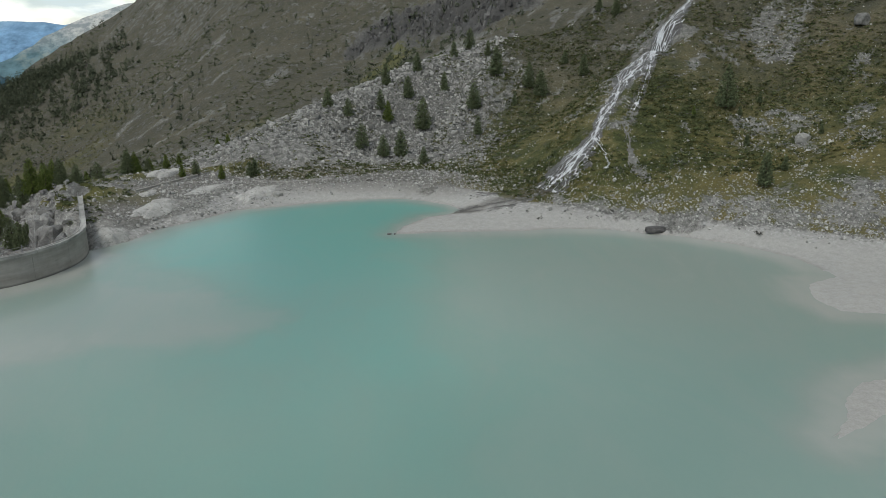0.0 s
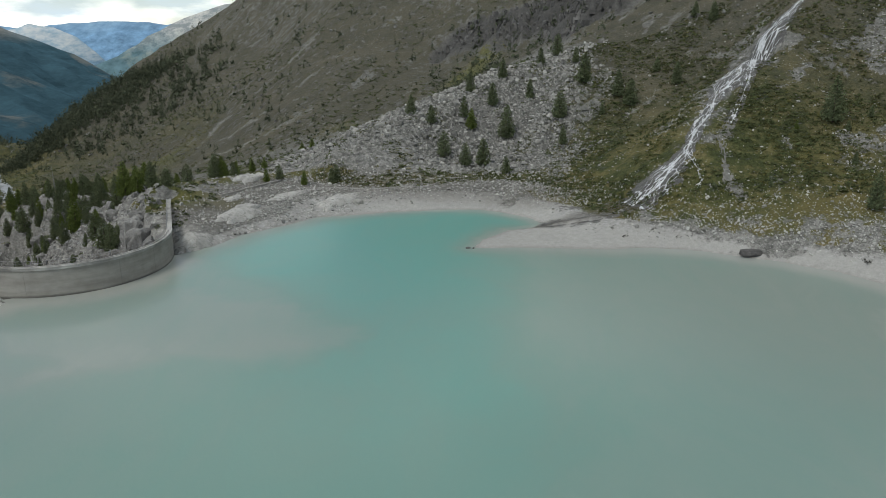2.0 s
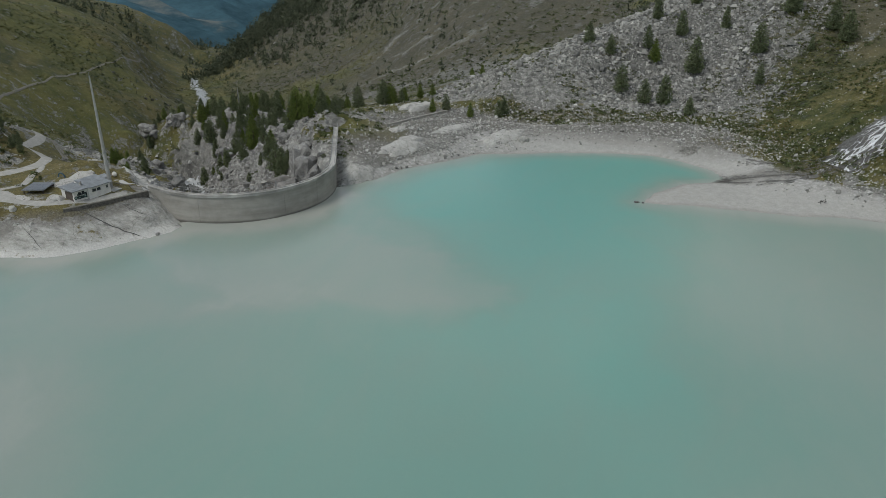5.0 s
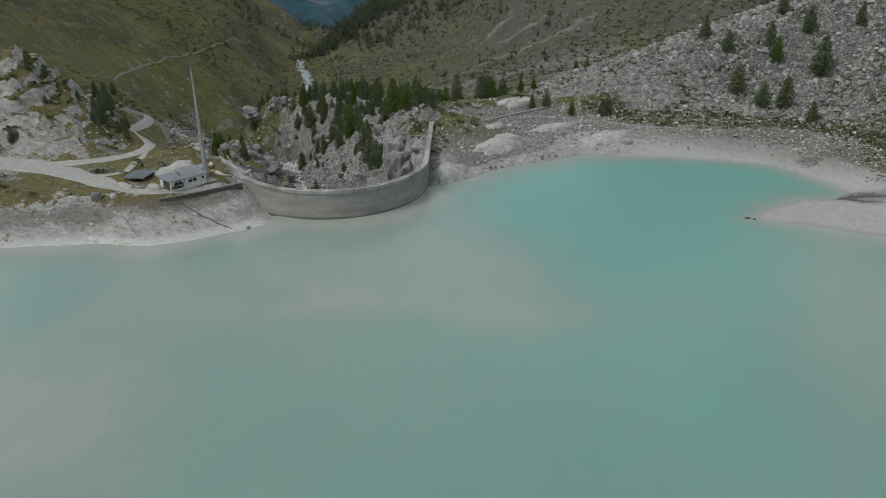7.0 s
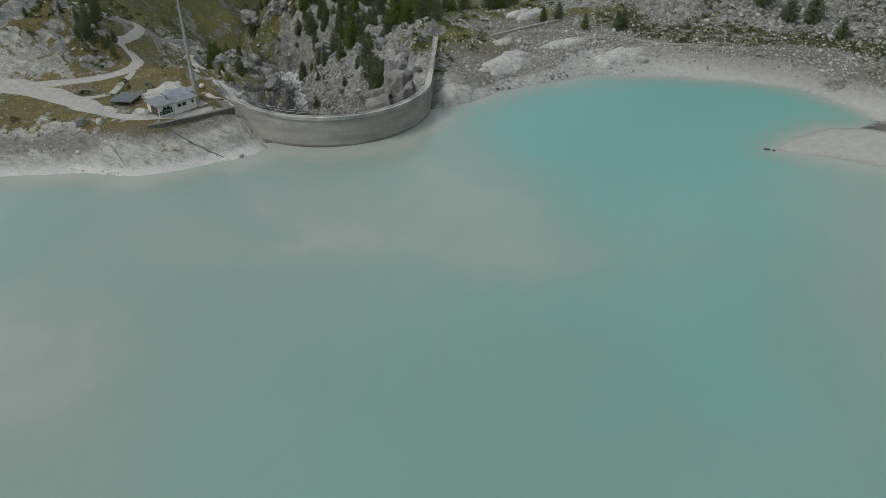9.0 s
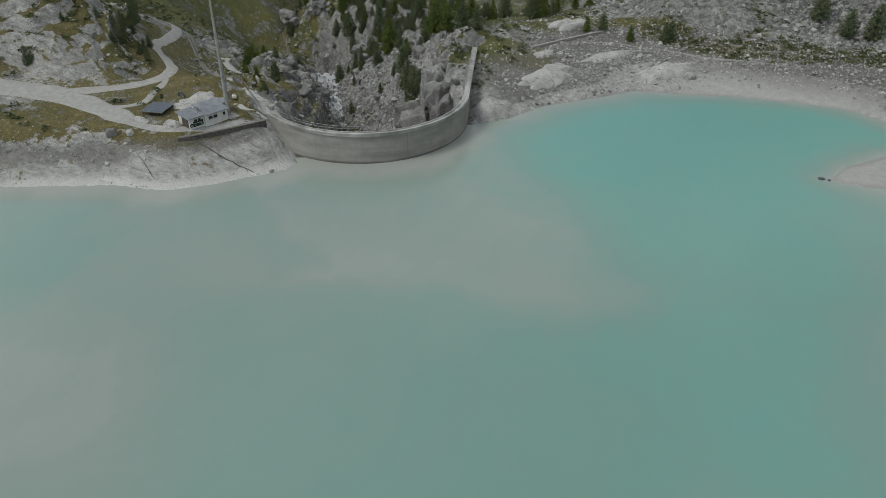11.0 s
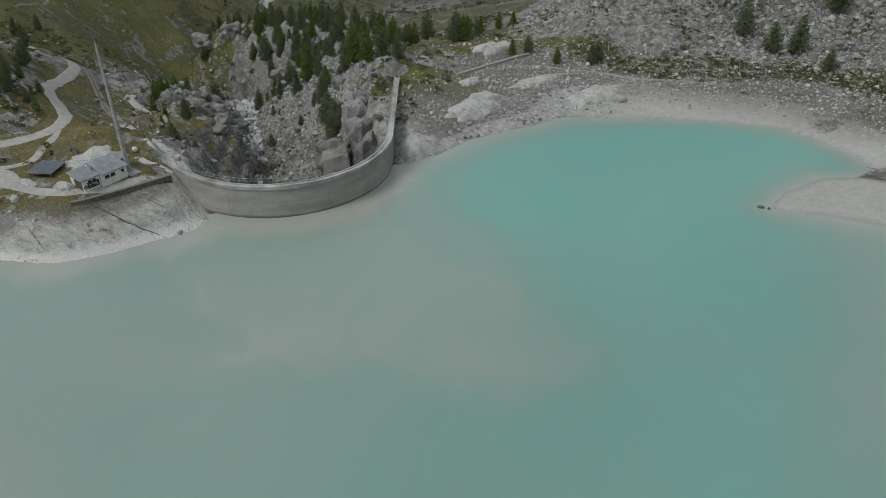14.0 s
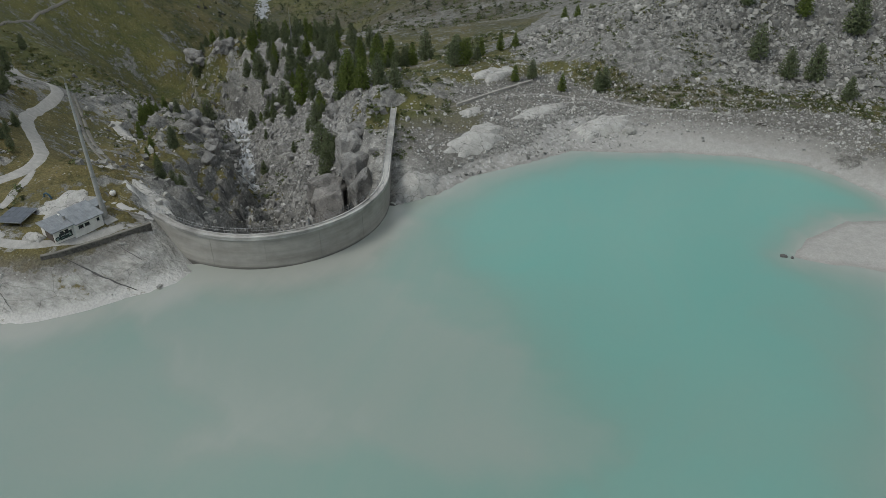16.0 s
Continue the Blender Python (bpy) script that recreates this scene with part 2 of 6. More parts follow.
_far = ((SUPPORT[:, None, :2] - SUPPORT[None, :, :2]) ** 2).sum(-1)
_n = len(SUPPORT)
_base = np.c_[np.ones(_n), SUPPORT[:, :2] / 100]
_system = np.block([[kernel(_far) + 0.6 * np.eye(_n) * -1, _base], [_base.T, np.zeros((3, 3))]])
WEIGHTS = np.linalg.solve(_system, np.r_[SUPPORT[:, 2], 0, 0, 0])


def smooth_height(x, y):
    out = WEIGHTS[_n] + WEIGHTS[_n + 1] * x / 100 + WEIGHTS[_n + 2] * y / 100
    for (px, py, _), w in zip(SUPPORT, WEIGHTS[:_n]):
        out = out + w * kernel((x - px) ** 2 + (y - py) ** 2)
    return out


def masks(x, y):
    """Distances that decide the relief and the cover of the ground."""
    m = {}
    m["shore"], _ = line_distance(x, y, LAKE + LAKE[:1])
    m["lake"] = inside(x, y, LAKE)
    m["dam"], _ = line_distance(x, y, DAM_WET)
    m["road"] = np.minimum(np.minimum(line_distance(x, y, ROAD_LOW)[0], line_distance(x, y, ROAD_HIGH)[0]), line_distance(x, y, INCLINE)[0])
    m["path"], _ = line_distance(x, y, FOOTPATH)
    m["fall"], _ = line_distance(x, y, TERRAIN_LINES["waterfall"])
    m["gorge"], _ = line_distance(x, y, TERRAIN_LINES["gorge_floor"][:10])
    m["wood"], _ = line_distance(x, y, TERRAIN_LINES["knoll_wood"] + TERRAIN_LINES["gorge_edge"])
    m["rim"], _ = line_distance(x, y, TERRAIN_LINES["gorge_rim"])
    m["lip"], _ = line_distance(x, y, TERRAIN_LINES["rim_lip"])
    m["scree"], _ = line_distance(x, y, TERRAIN_LINES["gorge_scree"])
    m["knoll"], _ = line_distance(x, y, TERRAIN_LINES["knoll"])
    m["bank"], _ = line_distance(x, y, SHORE_WEST)
    m["boulder"] = np.minimum(line_distance(x, y, TERRAIN_LINES["boulder_crest"])[0], line_distance(x, y, TERRAIN_LINES["boulder_face"])[0])
    m["house"] = np.hypot(x + 121, y - 126)
    return m


def ground_height(x, y, m=None):
    x, y = np.asarray(x, float), np.asarray(y, float)
    m = m or masks(x, y)
    h = smooth_height(x, y)
    calm = step(1.5, 9, m["road"]) * step(4, 14, m["house"]) * step(0.5, 4, m["path"])
    away = step(6, 40, m["shore"])
    rough = 0.25 + 1.0 * away
    crag = step(48, 14, m["gorge"]) * 1.2 + step(26, 6, m["wood"]) * 0.6 + step(22, 6, m["rim"]) * 0.9 + step(26, 6, m["knoll"]) * 1.5
    crag = np.minimum(crag, 1.4) * step(3, 22, m["dam"]) * step(2, 14, m["shore"])
    far = step(260, 700, np.hypot(x, y))
    h = h + calm * (rough * 0.45 * fbm(x, y, 9, 4, 3) + away * 0.9 * fbm(x, y, 38, 3, 11) + crag * (ridged(x, y, 17, 4, 21) - 0.4))
    h = h + far * 3.2 * (ridged(x, y, 90, 4, 31) - 0.3)
    crag_top, _ = line_distance(x, y, CRAG_LINE)
    h = h + step(30, 8, crag_top) * 6.0 * (ridged(x, y, 15, 3, 37) - 0.2)
    bank = step(16, 4, m["bank"]) * step(3, 9, m["dam"]) * calm
    h = h + bank * step(0, 4, m["shore"]) * (0.5 * ridged(x, y * 1.4 - 0.5 * x, 12, 2, 51) + 1.4 * facets(x * 0.6 + y * 0.2, y * 1.2 - 0.4 * x, 6.4, 53) + 0.8 * ledges(h, x, y, 1.6, 55, 1.2))
    bed = np.maximum(np.maximum(step(26, 9, m["wood"]), 0.55 * step(18, 6, m["rim"])), np.maximum(step(40, 16, m["gorge"]), step(14, 5, m["lip"])))
    bed = bed * step(3, 14, m["dam"]) * step(3, 9, m["road"]) * (1 - 0.8 * step(14, 6, m["scree"])) * step(-96, -104, x)
    h = h + bed * (1.0 * ledges(h, x, y, 6.5, 63) + 0.9 * ledges(h, x, y, 2.4, 65, 1.7) + 0.6 * (ridged(x, y, 6.5, 3, 43) - 0.3) + 0.9 * facets(x, y, 6.5, 57))
    hump = step(22, 8, m["knoll"]) * step(3, 8, m["road"]) * step(6, 20, m["shore"])
    h = h + hump * (1.0 * facets(x * 0.8 + 0.2 * y, y - 0.3 * x, 7.0, 61) + 1.1 * ledges(h, x, y, 3.6, 67, 1.3))
    wing, _ = line_distance(x, y, [(-112.6, 134.2)] + DAM_LINE)
    h = np.minimum(h, DAM_TOP - 0.7 + 2000 * step(3.5, 9, wing) ** 2)
    behind_dam = m["dam"] <= m["shore"] + 0.4
    out = np.where(behind_dam, h, np.maximum(h, 0.06 * m["shore"] - 1000 * step(9, 16, m["shore"])))
    return np.where(m["lake"], np.minimum(h, -0.14 * m["shore"] - 0.02), out)


# ---- materials ----
def nodes_of(name):
    mat = bpy.data.materials.new(name)
    mat.use_nodes = True
    n, l = mat.node_tree.nodes, mat.node_tree.links
    return mat, n, l, n["Principled BSDF"]


def ramp(n, l, source, stops):
    r = n.new("ShaderNodeValToRGB")
    while len(r.color_ramp.elements) < len(stops):
        r.color_ramp.elements.new(0.5)
    for e, (p, c) in zip(r.color_ramp.elements, stops):
        e.position = p
        e.color = (c, c, c, 1) if isinstance(c, (int, float)) else (*c, 1)
    l.new(source, r.inputs["Fac"])
    return r.outputs["Color"]


def noise_tex(n, l, co, scale, detail=6, rough=0.6, distort=0.0):
    t = n.new("ShaderNodeTexNoise")
    t.inputs["Scale"].default_value, t.inputs["Detail"].default_value = scale, detail
    t.inputs["Roughness"].default_value, t.inputs["Distortion"].default_value = rough, distort
    l.new(co, t.inputs["Vector"])
    return t.outputs["Fac"]


def mix(n, l, fac, a, b, how="MIX"):
    m = n.new("ShaderNodeMix")
    m.data_type, m.blend_type = "RGBA", how
    for socket, v in ((m.inputs[0], fac), (m.inputs[6], a), (m.inputs[7], b)):
        if isinstance(v, (int, float)):
            socket.default_value = v
        elif isinstance(v, tuple):
            socket.default_value = (*v, 1)
        else:
            l.new(v, socket)
    return m.outputs[2]


def calc(n, l, how, a, b=0.0, clamp=False):
    m = n.new("ShaderNodeMath")
    m.operation, m.use_clamp = how, clamp
    for socket, v in zip(m.inputs, (a, b)):
        if isinstance(v, (int, float)):
            socket.default_value = v
        else:
            l.new(v, socket)
    return m.outputs[0]


def bump(n, l, bsdf, height, strength, distance):
    b = n.new("ShaderNodeBump")
    b.inputs["Strength"].default_value, b.inputs["Distance"].default_value = strength, distance
    l.new(height, b.inputs["Height"])
    l.new(b.outputs[0], bsdf.inputs["Normal"])


def place_of(n):
    return n.new("ShaderNodeNewGeometry").outputs["Position"]


def attr(n, name):
    a = n.new("ShaderNodeAttribute")
    a.attribute_name = name
    return a.outputs["Fac"]


def plain_stuff(name, colour, other, scale, rough=0.85, bump_by=0.4, size=0.05, random_by=0.25, metal=0.0, spec=0.3):
    """A surface that goes between two colours at two scales, with fine relief and a shift from piece to piece."""
    mat, n, l, b = nodes_of(name)
    co = place_of(n)
    big, small = noise_tex(n, l, co, scale, 6), noise_tex(n, l, co, scale * 7.3, 4)
    f = ramp(n, l, calc(n, l, "ADD", calc(n, l, "MULTIPLY", big, 0.65), calc(n, l, "MULTIPLY", small, 0.35)), [(0.36, 0.0), (0.64, 1.0)])
    col = mix(n, l, f, colour, other)
    if random_by:
        isle = n.new("ShaderNodeNewGeometry").outputs["Random Per Island"]
        obj = n.new("ShaderNodeObjectInfo").outputs["Random"]
        r = calc(n, l, "FRACT", calc(n, l, "ADD", isle, obj))
        v = n.new("ShaderNodeHueSaturation")
        l.new(calc(n, l, "ADD", calc(n, l, "MULTIPLY", r, 2 * random_by), 1 - random_by), v.inputs["Value"])
        l.new(col, v.inputs["Color"])
        col = v.outputs[0]
    l.new(col, b.inputs["Base Color"])
    b.inputs["Roughness"].default_value, b.inputs["Metallic"].default_value = rough, metal
    b.inputs["Specular IOR Level"].default_value = spec
    if bump_by:
        bump(n, l, b, small, bump_by, size)
    return mat


def ground_material():
    mat, n, l, b = nodes_of("mountain_ground")
    co = place_of(n)
    n_big, n_mid = noise_tex(n, l, co, 0.035, 5), noise_tex(n, l, co, 0.16, 6, 0.65)
    n_small, n_fine = noise_tex(n, l, co, 0.75, 6, 0.7), noise_tex(n, l, co, 3.1, 4, 0.7)
    stones = n.new("ShaderNodeTexVoronoi")
    stones.inputs["Scale"].default_value = 0.75
    l.new(co, stones.inputs["Vector"])
    pebbles = n.new("ShaderNodeTexVoronoi")
    pebbles.inputs["Scale"].default_value = 1.5
    l.new(co, pebbles.inputs["Vector"])
    # turf: olive, dark shrub and ochre patches
    turf = ramp(n, l, n_mid, [(0.34, (0.029, 0.039, 0.016)), (0.45, (0.060, 0.069, 0.025)), (0.56, (0.105, 0.103, 0.040)), (0.68, (0.170, 0.145, 0.070))])
    turf = mix(n, l, ramp(n, l, n_small, [(0.33, 0.55), (0.55, 0.0)]), turf, (0.024, 0.033, 0.013))
    turf = mix(n, l, ramp(n, l, n_big, [(0.47, 0.0), (0.62, 0.55)]), turf, (0.140, 0.112, 0.044))
    turf = mix(n, l, calc(n, l, "MULTIPLY", attr(n, "lush"), 0.55), turf, (0.108, 0.116, 0.036))
    turf = mix(n, l, calc(n, l, "MULTIPLY", attr(n, "ochre"), ramp(n, l, n_small, [(0.36, 0.15), (0.60, 0.75)])), turf, (0.165, 0.130, 0.060))
    turf = mix(n, l, calc(n, l, "MULTIPLY", attr(n, "brown"), calc(n, l, "SUBTRACT", ramp(n, l, n_small, [(0.3, 0.97), (0.7, 0.75)]), calc(n, l, "MULTIPLY", attr(n, "lush"), 0.8))), turf, mix(n, l, n_mid, (0.052, 0.051, 0.039), (0.105, 0.097, 0.076)))
    # bare rock and scree
    rock = ramp(n, l, n_small, [(0.33, (0.075, 0.073, 0.066)), (0.5, (0.195, 0.191, 0.174)), (0.67, (0.36, 0.353, 0.325))])
    for scale, wide, by in ((0.22, 0.030, 0.75), (0.8, 0.055, 0.5)):
        crack = n.new("ShaderNodeTexVoronoi")
        crack.feature = "DISTANCE_TO_EDGE"
        crack.inputs["Scale"].default_value = scale
        shift = n.new("ShaderNodeVectorMath")
        shift.operation = "MULTIPLY_ADD"
        waver = n.new("ShaderNodeTexNoise")
        waver.inputs["Scale"].default_value = scale * 2.2
        l.new(co, waver.inputs["Vector"])
        l.new(waver.outputs["Color"], shift.inputs[0])
        shift.inputs[1].default_value = (0.9 / scale,) * 3
        l.new(co, shift.inputs[2])
        l.new(shift.outputs[0], crack.inputs["Vector"])
        rock = mix(n, l, ramp(n, l, crack.outputs["Distance"], [(0.0, by), (wide, 0.0)]), rock, (0.042, 0.040, 0.037))
    cell = n.new("ShaderNodeSeparateColor")
    l.new(stones.outputs["Color"], cell.inputs[0])
    rock = mix(n, l, 0.35, rock, ramp(n, l, cell.outputs[0], [(0.0, (0.09, 0.088, 0.080)), (0.6, (0.225, 0.221, 0.203)), (1.0, (0.40, 0.393, 0.365))]))
    rock = mix(n, l, calc(n, l, "MULTIPLY", attr(n, "brown"), 0.45), rock, (0.100, 0.096, 0.082))
    # dark cliff and wet bed, plus shade painted into gorge, crevices and boulder gaps
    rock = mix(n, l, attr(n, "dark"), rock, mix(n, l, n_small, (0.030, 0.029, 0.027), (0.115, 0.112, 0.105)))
    # ice-worn pale rock with joints and strata
    bent = n.new("ShaderNodeVectorMath")
    bent.operation = "MULTIPLY_ADD"
    wob = n.new("ShaderNodeTexNoise")
    wob.inputs["Scale"].default_value, wob.inputs["Detail"].default_value = 0.25, 3
    l.new(co, wob.inputs["Vector"])
    l.new(wob.outputs["Color"], bent.inputs[0])
    bent.inputs[1].default_value = (0.9, 0.9, 0.9)
    l.new(co, bent.inputs[2])
    strata = n.new("ShaderNodeMapping")
    strata.inputs["Rotation"].default_value = (radians(12), radians(-14), radians(-17))
    strata.inputs["Scale"].default_value = (0.22, 0.8, 1.1)
    l.new(bent.outputs[0], strata.inputs["Vector"])
    joints = n.new("ShaderNodeTexVoronoi")
    joints.feature = "DISTANCE_TO_EDGE"
    joints.inputs["Scale"].default_value = 0.34
    l.new(strata.outputs[0], joints.inputs["Vector"])
    n_strata = noise_tex(n, l, strata.outputs[0], 1.2, 7, 0.65)
    pale = ramp(n, l, n_strata, [(0.32, (0.20, 0.194, 0.176)), (0.43, (0.33, 0.322, 0.296)), (0.56, (0.40, 0.392, 0.362)), (0.68, (0.49, 0.482, 0.45))])
    pale = mix(n, l, ramp(n, l, joints.outputs["Distance"], [(0.0, 0.6), (0.011, 0.0)]), pale, (0.085, 0.082, 0.073))
    pale = mix(n, l, calc(n, l, "MULTIPLY", ramp(n, l, n_small, [(0.30, 0.55), (0.52, 0.0)]), calc(n, l, "SUBTRACT", 1.0, calc(n, l, "MULTIPLY", attr(n, "slab"), 0.75))), pale, (0.135, 0.13, 0.12))
    pale = mix(n, l, calc(n, l, "MULTIPLY", attr(n, "washed"), 0.8), pale, (0.56, 0.55, 0.52))
    rock = mix(n, l, calc(n, l, "MULTIPLY", attr(n, "pale"), calc(n, l, "SUBTRACT", 1.0, calc(n, l, "MULTIPLY", attr(n, "dark"), 0.85))), rock, pale)
    peb = n.new("ShaderNodeSeparateColor")
    l.new(pebbles.outputs["Color"], peb.inputs[0])
    fleck = calc(n, l, "MULTIPLY", ramp(n, l, pebbles.outputs["Distance"], [(0.26, 1.0), (0.36, 0.0)]), calc(n, l, "MULTIPLY", ramp(n, l, peb.outputs[1], [(0.80, 0.0), (0.86, 0.8)]), ramp(n, l, n_mid, [(0.48, 0.0), (0.58, 1.0)])))
    turf = mix(n, l, fleck, turf, (0.30, 0.295, 0.275))
    # sand and silt of the shore
    sand = ramp(n, l, n_small, [(0.3, (0.29, 0.282, 0.260)), (0.7, (0.365, 0.357, 0.332))])
    sand = mix(n, l, calc(n, l, "MULTIPLY", attr(n, "stony"), 0.45), sand, ramp(n, l, peb.outputs[0], [(0.0, (0.15, 0.147, 0.138)), (0.7, (0.28, 0.275, 0.26)), (1.0, (0.42, 0.415, 0.40))]))
    # shares
    g = calc(n, l, "ADD", attr(n, "grass"), calc(n, l, "MULTIPLY", calc(n, l, "SUBTRACT", n_mid, 0.5), 1.7))
    g = calc(n, l, "ADD", g, calc(n, l, "MULTIPLY", calc(n, l, "SUBTRACT", n_small, 0.5), 1.3))
    g = ramp(n, l, g, [(0.42, 0.0), (0.58, 1.0)])
    s = calc(n, l, "ADD", attr(n, "sand"), calc(n, l, "MULTIPLY", calc(n, l, "SUBTRACT", n_small, 0.5), 0.7))
    s = ramp(n, l, s, [(0.42, 0.0), (0.58, 1.0)])
    col = mix(n, l, s, mix(n, l, g, rock, turf), sand)
    col = mix(n, l, calc(n, l, "MULTIPLY", attr(n, "earth"), ramp(n, l, n_small, [(0.3, 0.9), (0.7, 0.6)])), col, (0.135, 0.126, 0.110))
    col = mix(n, l, attr(n, "wet"), col, (0.115, 0.106, 0.09))
    v = n.new("ShaderNodeHueSaturation")
    grain = calc(n, l, "ADD", calc(n, l, "SUBTRACT", calc(n, l, "MULTIPLY", n_fine, 2.0), 0.45), calc(n, l, "MULTIPLY", n_big, 0.6))
    even = calc(n, l, "MAXIMUM", calc(n, l, "MULTIPLY", s, 0.75), calc(n, l, "MULTIPLY", attr(n, "slab"), 0.6))
    grain = calc(n, l, "ADD", calc(n, l, "MULTIPLY", grain, calc(n, l, "SUBTRACT", 1.0, even)), calc(n, l, "MULTIPLY", even, 0.88))
    l.new(calc(n, l, "ADD", grain, 0.12), v.inputs["Value"])
    l.new(col, v.inputs["Color"])
    l.new(v.outputs[0], b.inputs["Base Color"])
    b.inputs["Roughness"].default_value, b.inputs["Specular IOR Level"].default_value = 0.93, 0.15
    height = calc(n, l, "ADD", calc(n, l, "MULTIPLY", n_fine, 0.3), calc(n, l, "ADD", n_small, calc(n, l, "MULTIPLY", calc(n, l, "MULTIPLY", stones.outputs["Distance"], -0.5), calc(n, l, "SUBTRACT", 1.0, s))))
    height = calc(n, l, "MULTIPLY", height, calc(n, l, "SUBTRACT", 1.0, even))
    height = calc(n, l, "ADD", height, calc(n, l, "MULTIPLY", calc(n, l, "MULTIPLY", attr(n, "pale"), n_strata), 1.2))
    bump(n, l, b, height, 0.8, 0.7)
    return mat


def water_material():
    mat, n, l, b = nodes_of("silty_glacier_water")
    co = place_of(n)
    wide = n.new("ShaderNodeMapping")
    wide.inputs["Scale"].default_value = (1.0, 0.45, 1.0)
    wide.inputs["Rotation"].default_value = (0, 0, radians(28))
    l.new(co, wide.inputs["Vector"])
    plume = noise_tex(n, l, wide.outputs[0], 0.017, 4, 0.5, 0.9)
    wisp = noise_tex(n, l, wide.outputs[0], 0.05, 7, 0.6, 2.4)
    f = calc(n, l, "ADD", calc(n, l, "MULTIPLY", plume, 0.5), calc(n, l, "MULTIPLY", wisp, 0.5))
    silt = calc(n, l, "ADD", attr(n, "silt"), calc(n, l, "MULTIPLY", calc(n, l, "SUBTRACT", f, 0.5), 0.5), True)
    col = ramp(n, l, silt, [(0.0, (0.115, 0.290, 0.246)), (0.4, (0.158, 0.262, 0.222)), (0.75, (0.222, 0.270, 0.236)), (1.0, (0.300, 0.313, 0.280))])
    l.new(col, b.inputs["Base Color"])
    b.inputs["Roughness"].default_value, b.inputs["IOR"].default_value = 0.24, 1.333
    ripple = noise_tex(n, l, co, 1.4, 3, 0.5)
    bump(n, l, b, ripple, 0.045, 0.25)
    return mat


def concrete_material(name="dam_concrete", tint=(0.27, 0.262, 0.24), dark=(0.16, 0.155, 0.142)):
    mat, n, l, b = nodes_of(name)
    co = place_of(n)
    streak = n.new("ShaderNodeMapping")
    streak.inputs["Scale"].default_value = (0.10, 0.10, 0.8)
    l.new(co, streak.inputs["Vector"])
    run = noise_tex(n, l, streak.outputs[0], 0.9, 6, 0.65)
    blot, fine = noise_tex(n, l, co, 0.35, 6), noise_tex(n, l, co, 5, 4)
    f = ramp(n, l, calc(n, l, "ADD", calc(n, l, "MULTIPLY", run, 0.6), calc(n, l, "MULTIPLY", blot, 0.4)), [(0.40, 0.0), (0.60, 1.0)])
    high = n.new("ShaderNodeSeparateXYZ")
    l.new(co, high.inputs[0])
    soaked = ramp(n, l, calc(n, l, "ADD", high.outputs[2], calc(n, l, "MULTIPLY", calc(n, l, "SUBTRACT", run, 0.5), 0.8)), [(0.12, 0.75), (0.5, 0.0)])
    surface = mix(n, l, calc(n, l, "MULTIPLY", fine, 0.35), mix(n, l, f, dark, tint), (0.33, 0.32, 0.30))
    l.new(mix(n, l, soaked, surface, (0.075, 0.072, 0.064)), b.inputs["Base Color"])
    b.inputs["Roughness"].default_value, b.inputs["Specular IOR Level"].default_value = 0.9, 0.2
    bump(n, l, b, fine, 0.3, 0.05)
    return mat


def cracked_rock(name, colour, other, scale, *rest, **more):
    """Bare bedrock: a plain surface with dark wandering cracks."""
    mat = plain_stuff(name, colour, other, scale, *rest, **more)
    n, l = mat.node_tree.nodes, mat.node_tree.links
    b = n["Principled BSDF"]
    source = b.inputs["Base Color"].links[0].from_socket
    co = place_of(n)
    for size, wide, by in ((0.28, 0.022, 0.75), (0.9, 0.035, 0.35)):
        waver = n.new("ShaderNodeTexNoise")
        waver.inputs["Scale"].default_value = size * 2
        l.new(co, waver.inputs["Vector"])
        shift = n.new("ShaderNodeVectorMath")
        shift.operation = "MULTIPLY_ADD"
        shift.inputs[1].default_value = (0.9 / size,) * 3
        l.new(waver.outputs["Color"], shift.inputs[0])
        l.new(co, shift.inputs[2])
        crack = n.new("ShaderNodeTexVoronoi")
        crack.feature = "DISTANCE_TO_EDGE"
        crack.inputs["Scale"].default_value = size
        l.new(shift.outputs[0], crack.inputs["Vector"])
        source = mix(n, l, ramp(n, l, crack.outputs["Distance"], [(0.0, by), (wide, 0.0)]), source, (0.07, 0.067, 0.06))
    l.new(source, b.inputs["Base Color"])
    return mat


GROUND, WATER, CONCRETE = ground_material(), water_material(), concrete_material("dam_concrete", (0.335, 0.322, 0.288), (0.225, 0.215, 0.190))
NEEDLE = plain_stuff("conifer_needles", (0.090, 0.112, 0.060), (0.160, 0.185, 0.095), 0.9, 0.9, 0.0, 0.05, 0.38, spec=0.15)
NEEDLE_FRESH = plain_stuff("larch_needles", (0.085, 0.120, 0.026), (0.150, 0.185, 0.050), 0.9, 0.9, 0.0, 0.05, 0.35, spec=0.15)
BARK = plain_stuff("bark", (0.055, 0.042, 0.032), (0.11, 0.09, 0.07), 3.0, 0.95, 0.6, 0.03, 0.1)
BOULDER = plain_stuff("gneiss_boulder", (0.145, 0.142, 0.129), (0.330, 0.324, 0.296), 0.8, 0.93, 0.5, 0.12, 0.50, spec=0.15)
SHRUB = plain_stuff("shrub_leaves", (0.052, 0.066, 0.028), (0.098, 0.112, 0.046), 0.7, 0.9, 0.0, 0.05, 0.4, spec=0.15)
SHRUB_OLIVE = plain_stuff("olive_shrub_leaves", (0.062, 0.068, 0.022), (0.120, 0.112, 0.038), 0.6, 0.9, 0.0, 0.05, 0.35, spec=0.15)


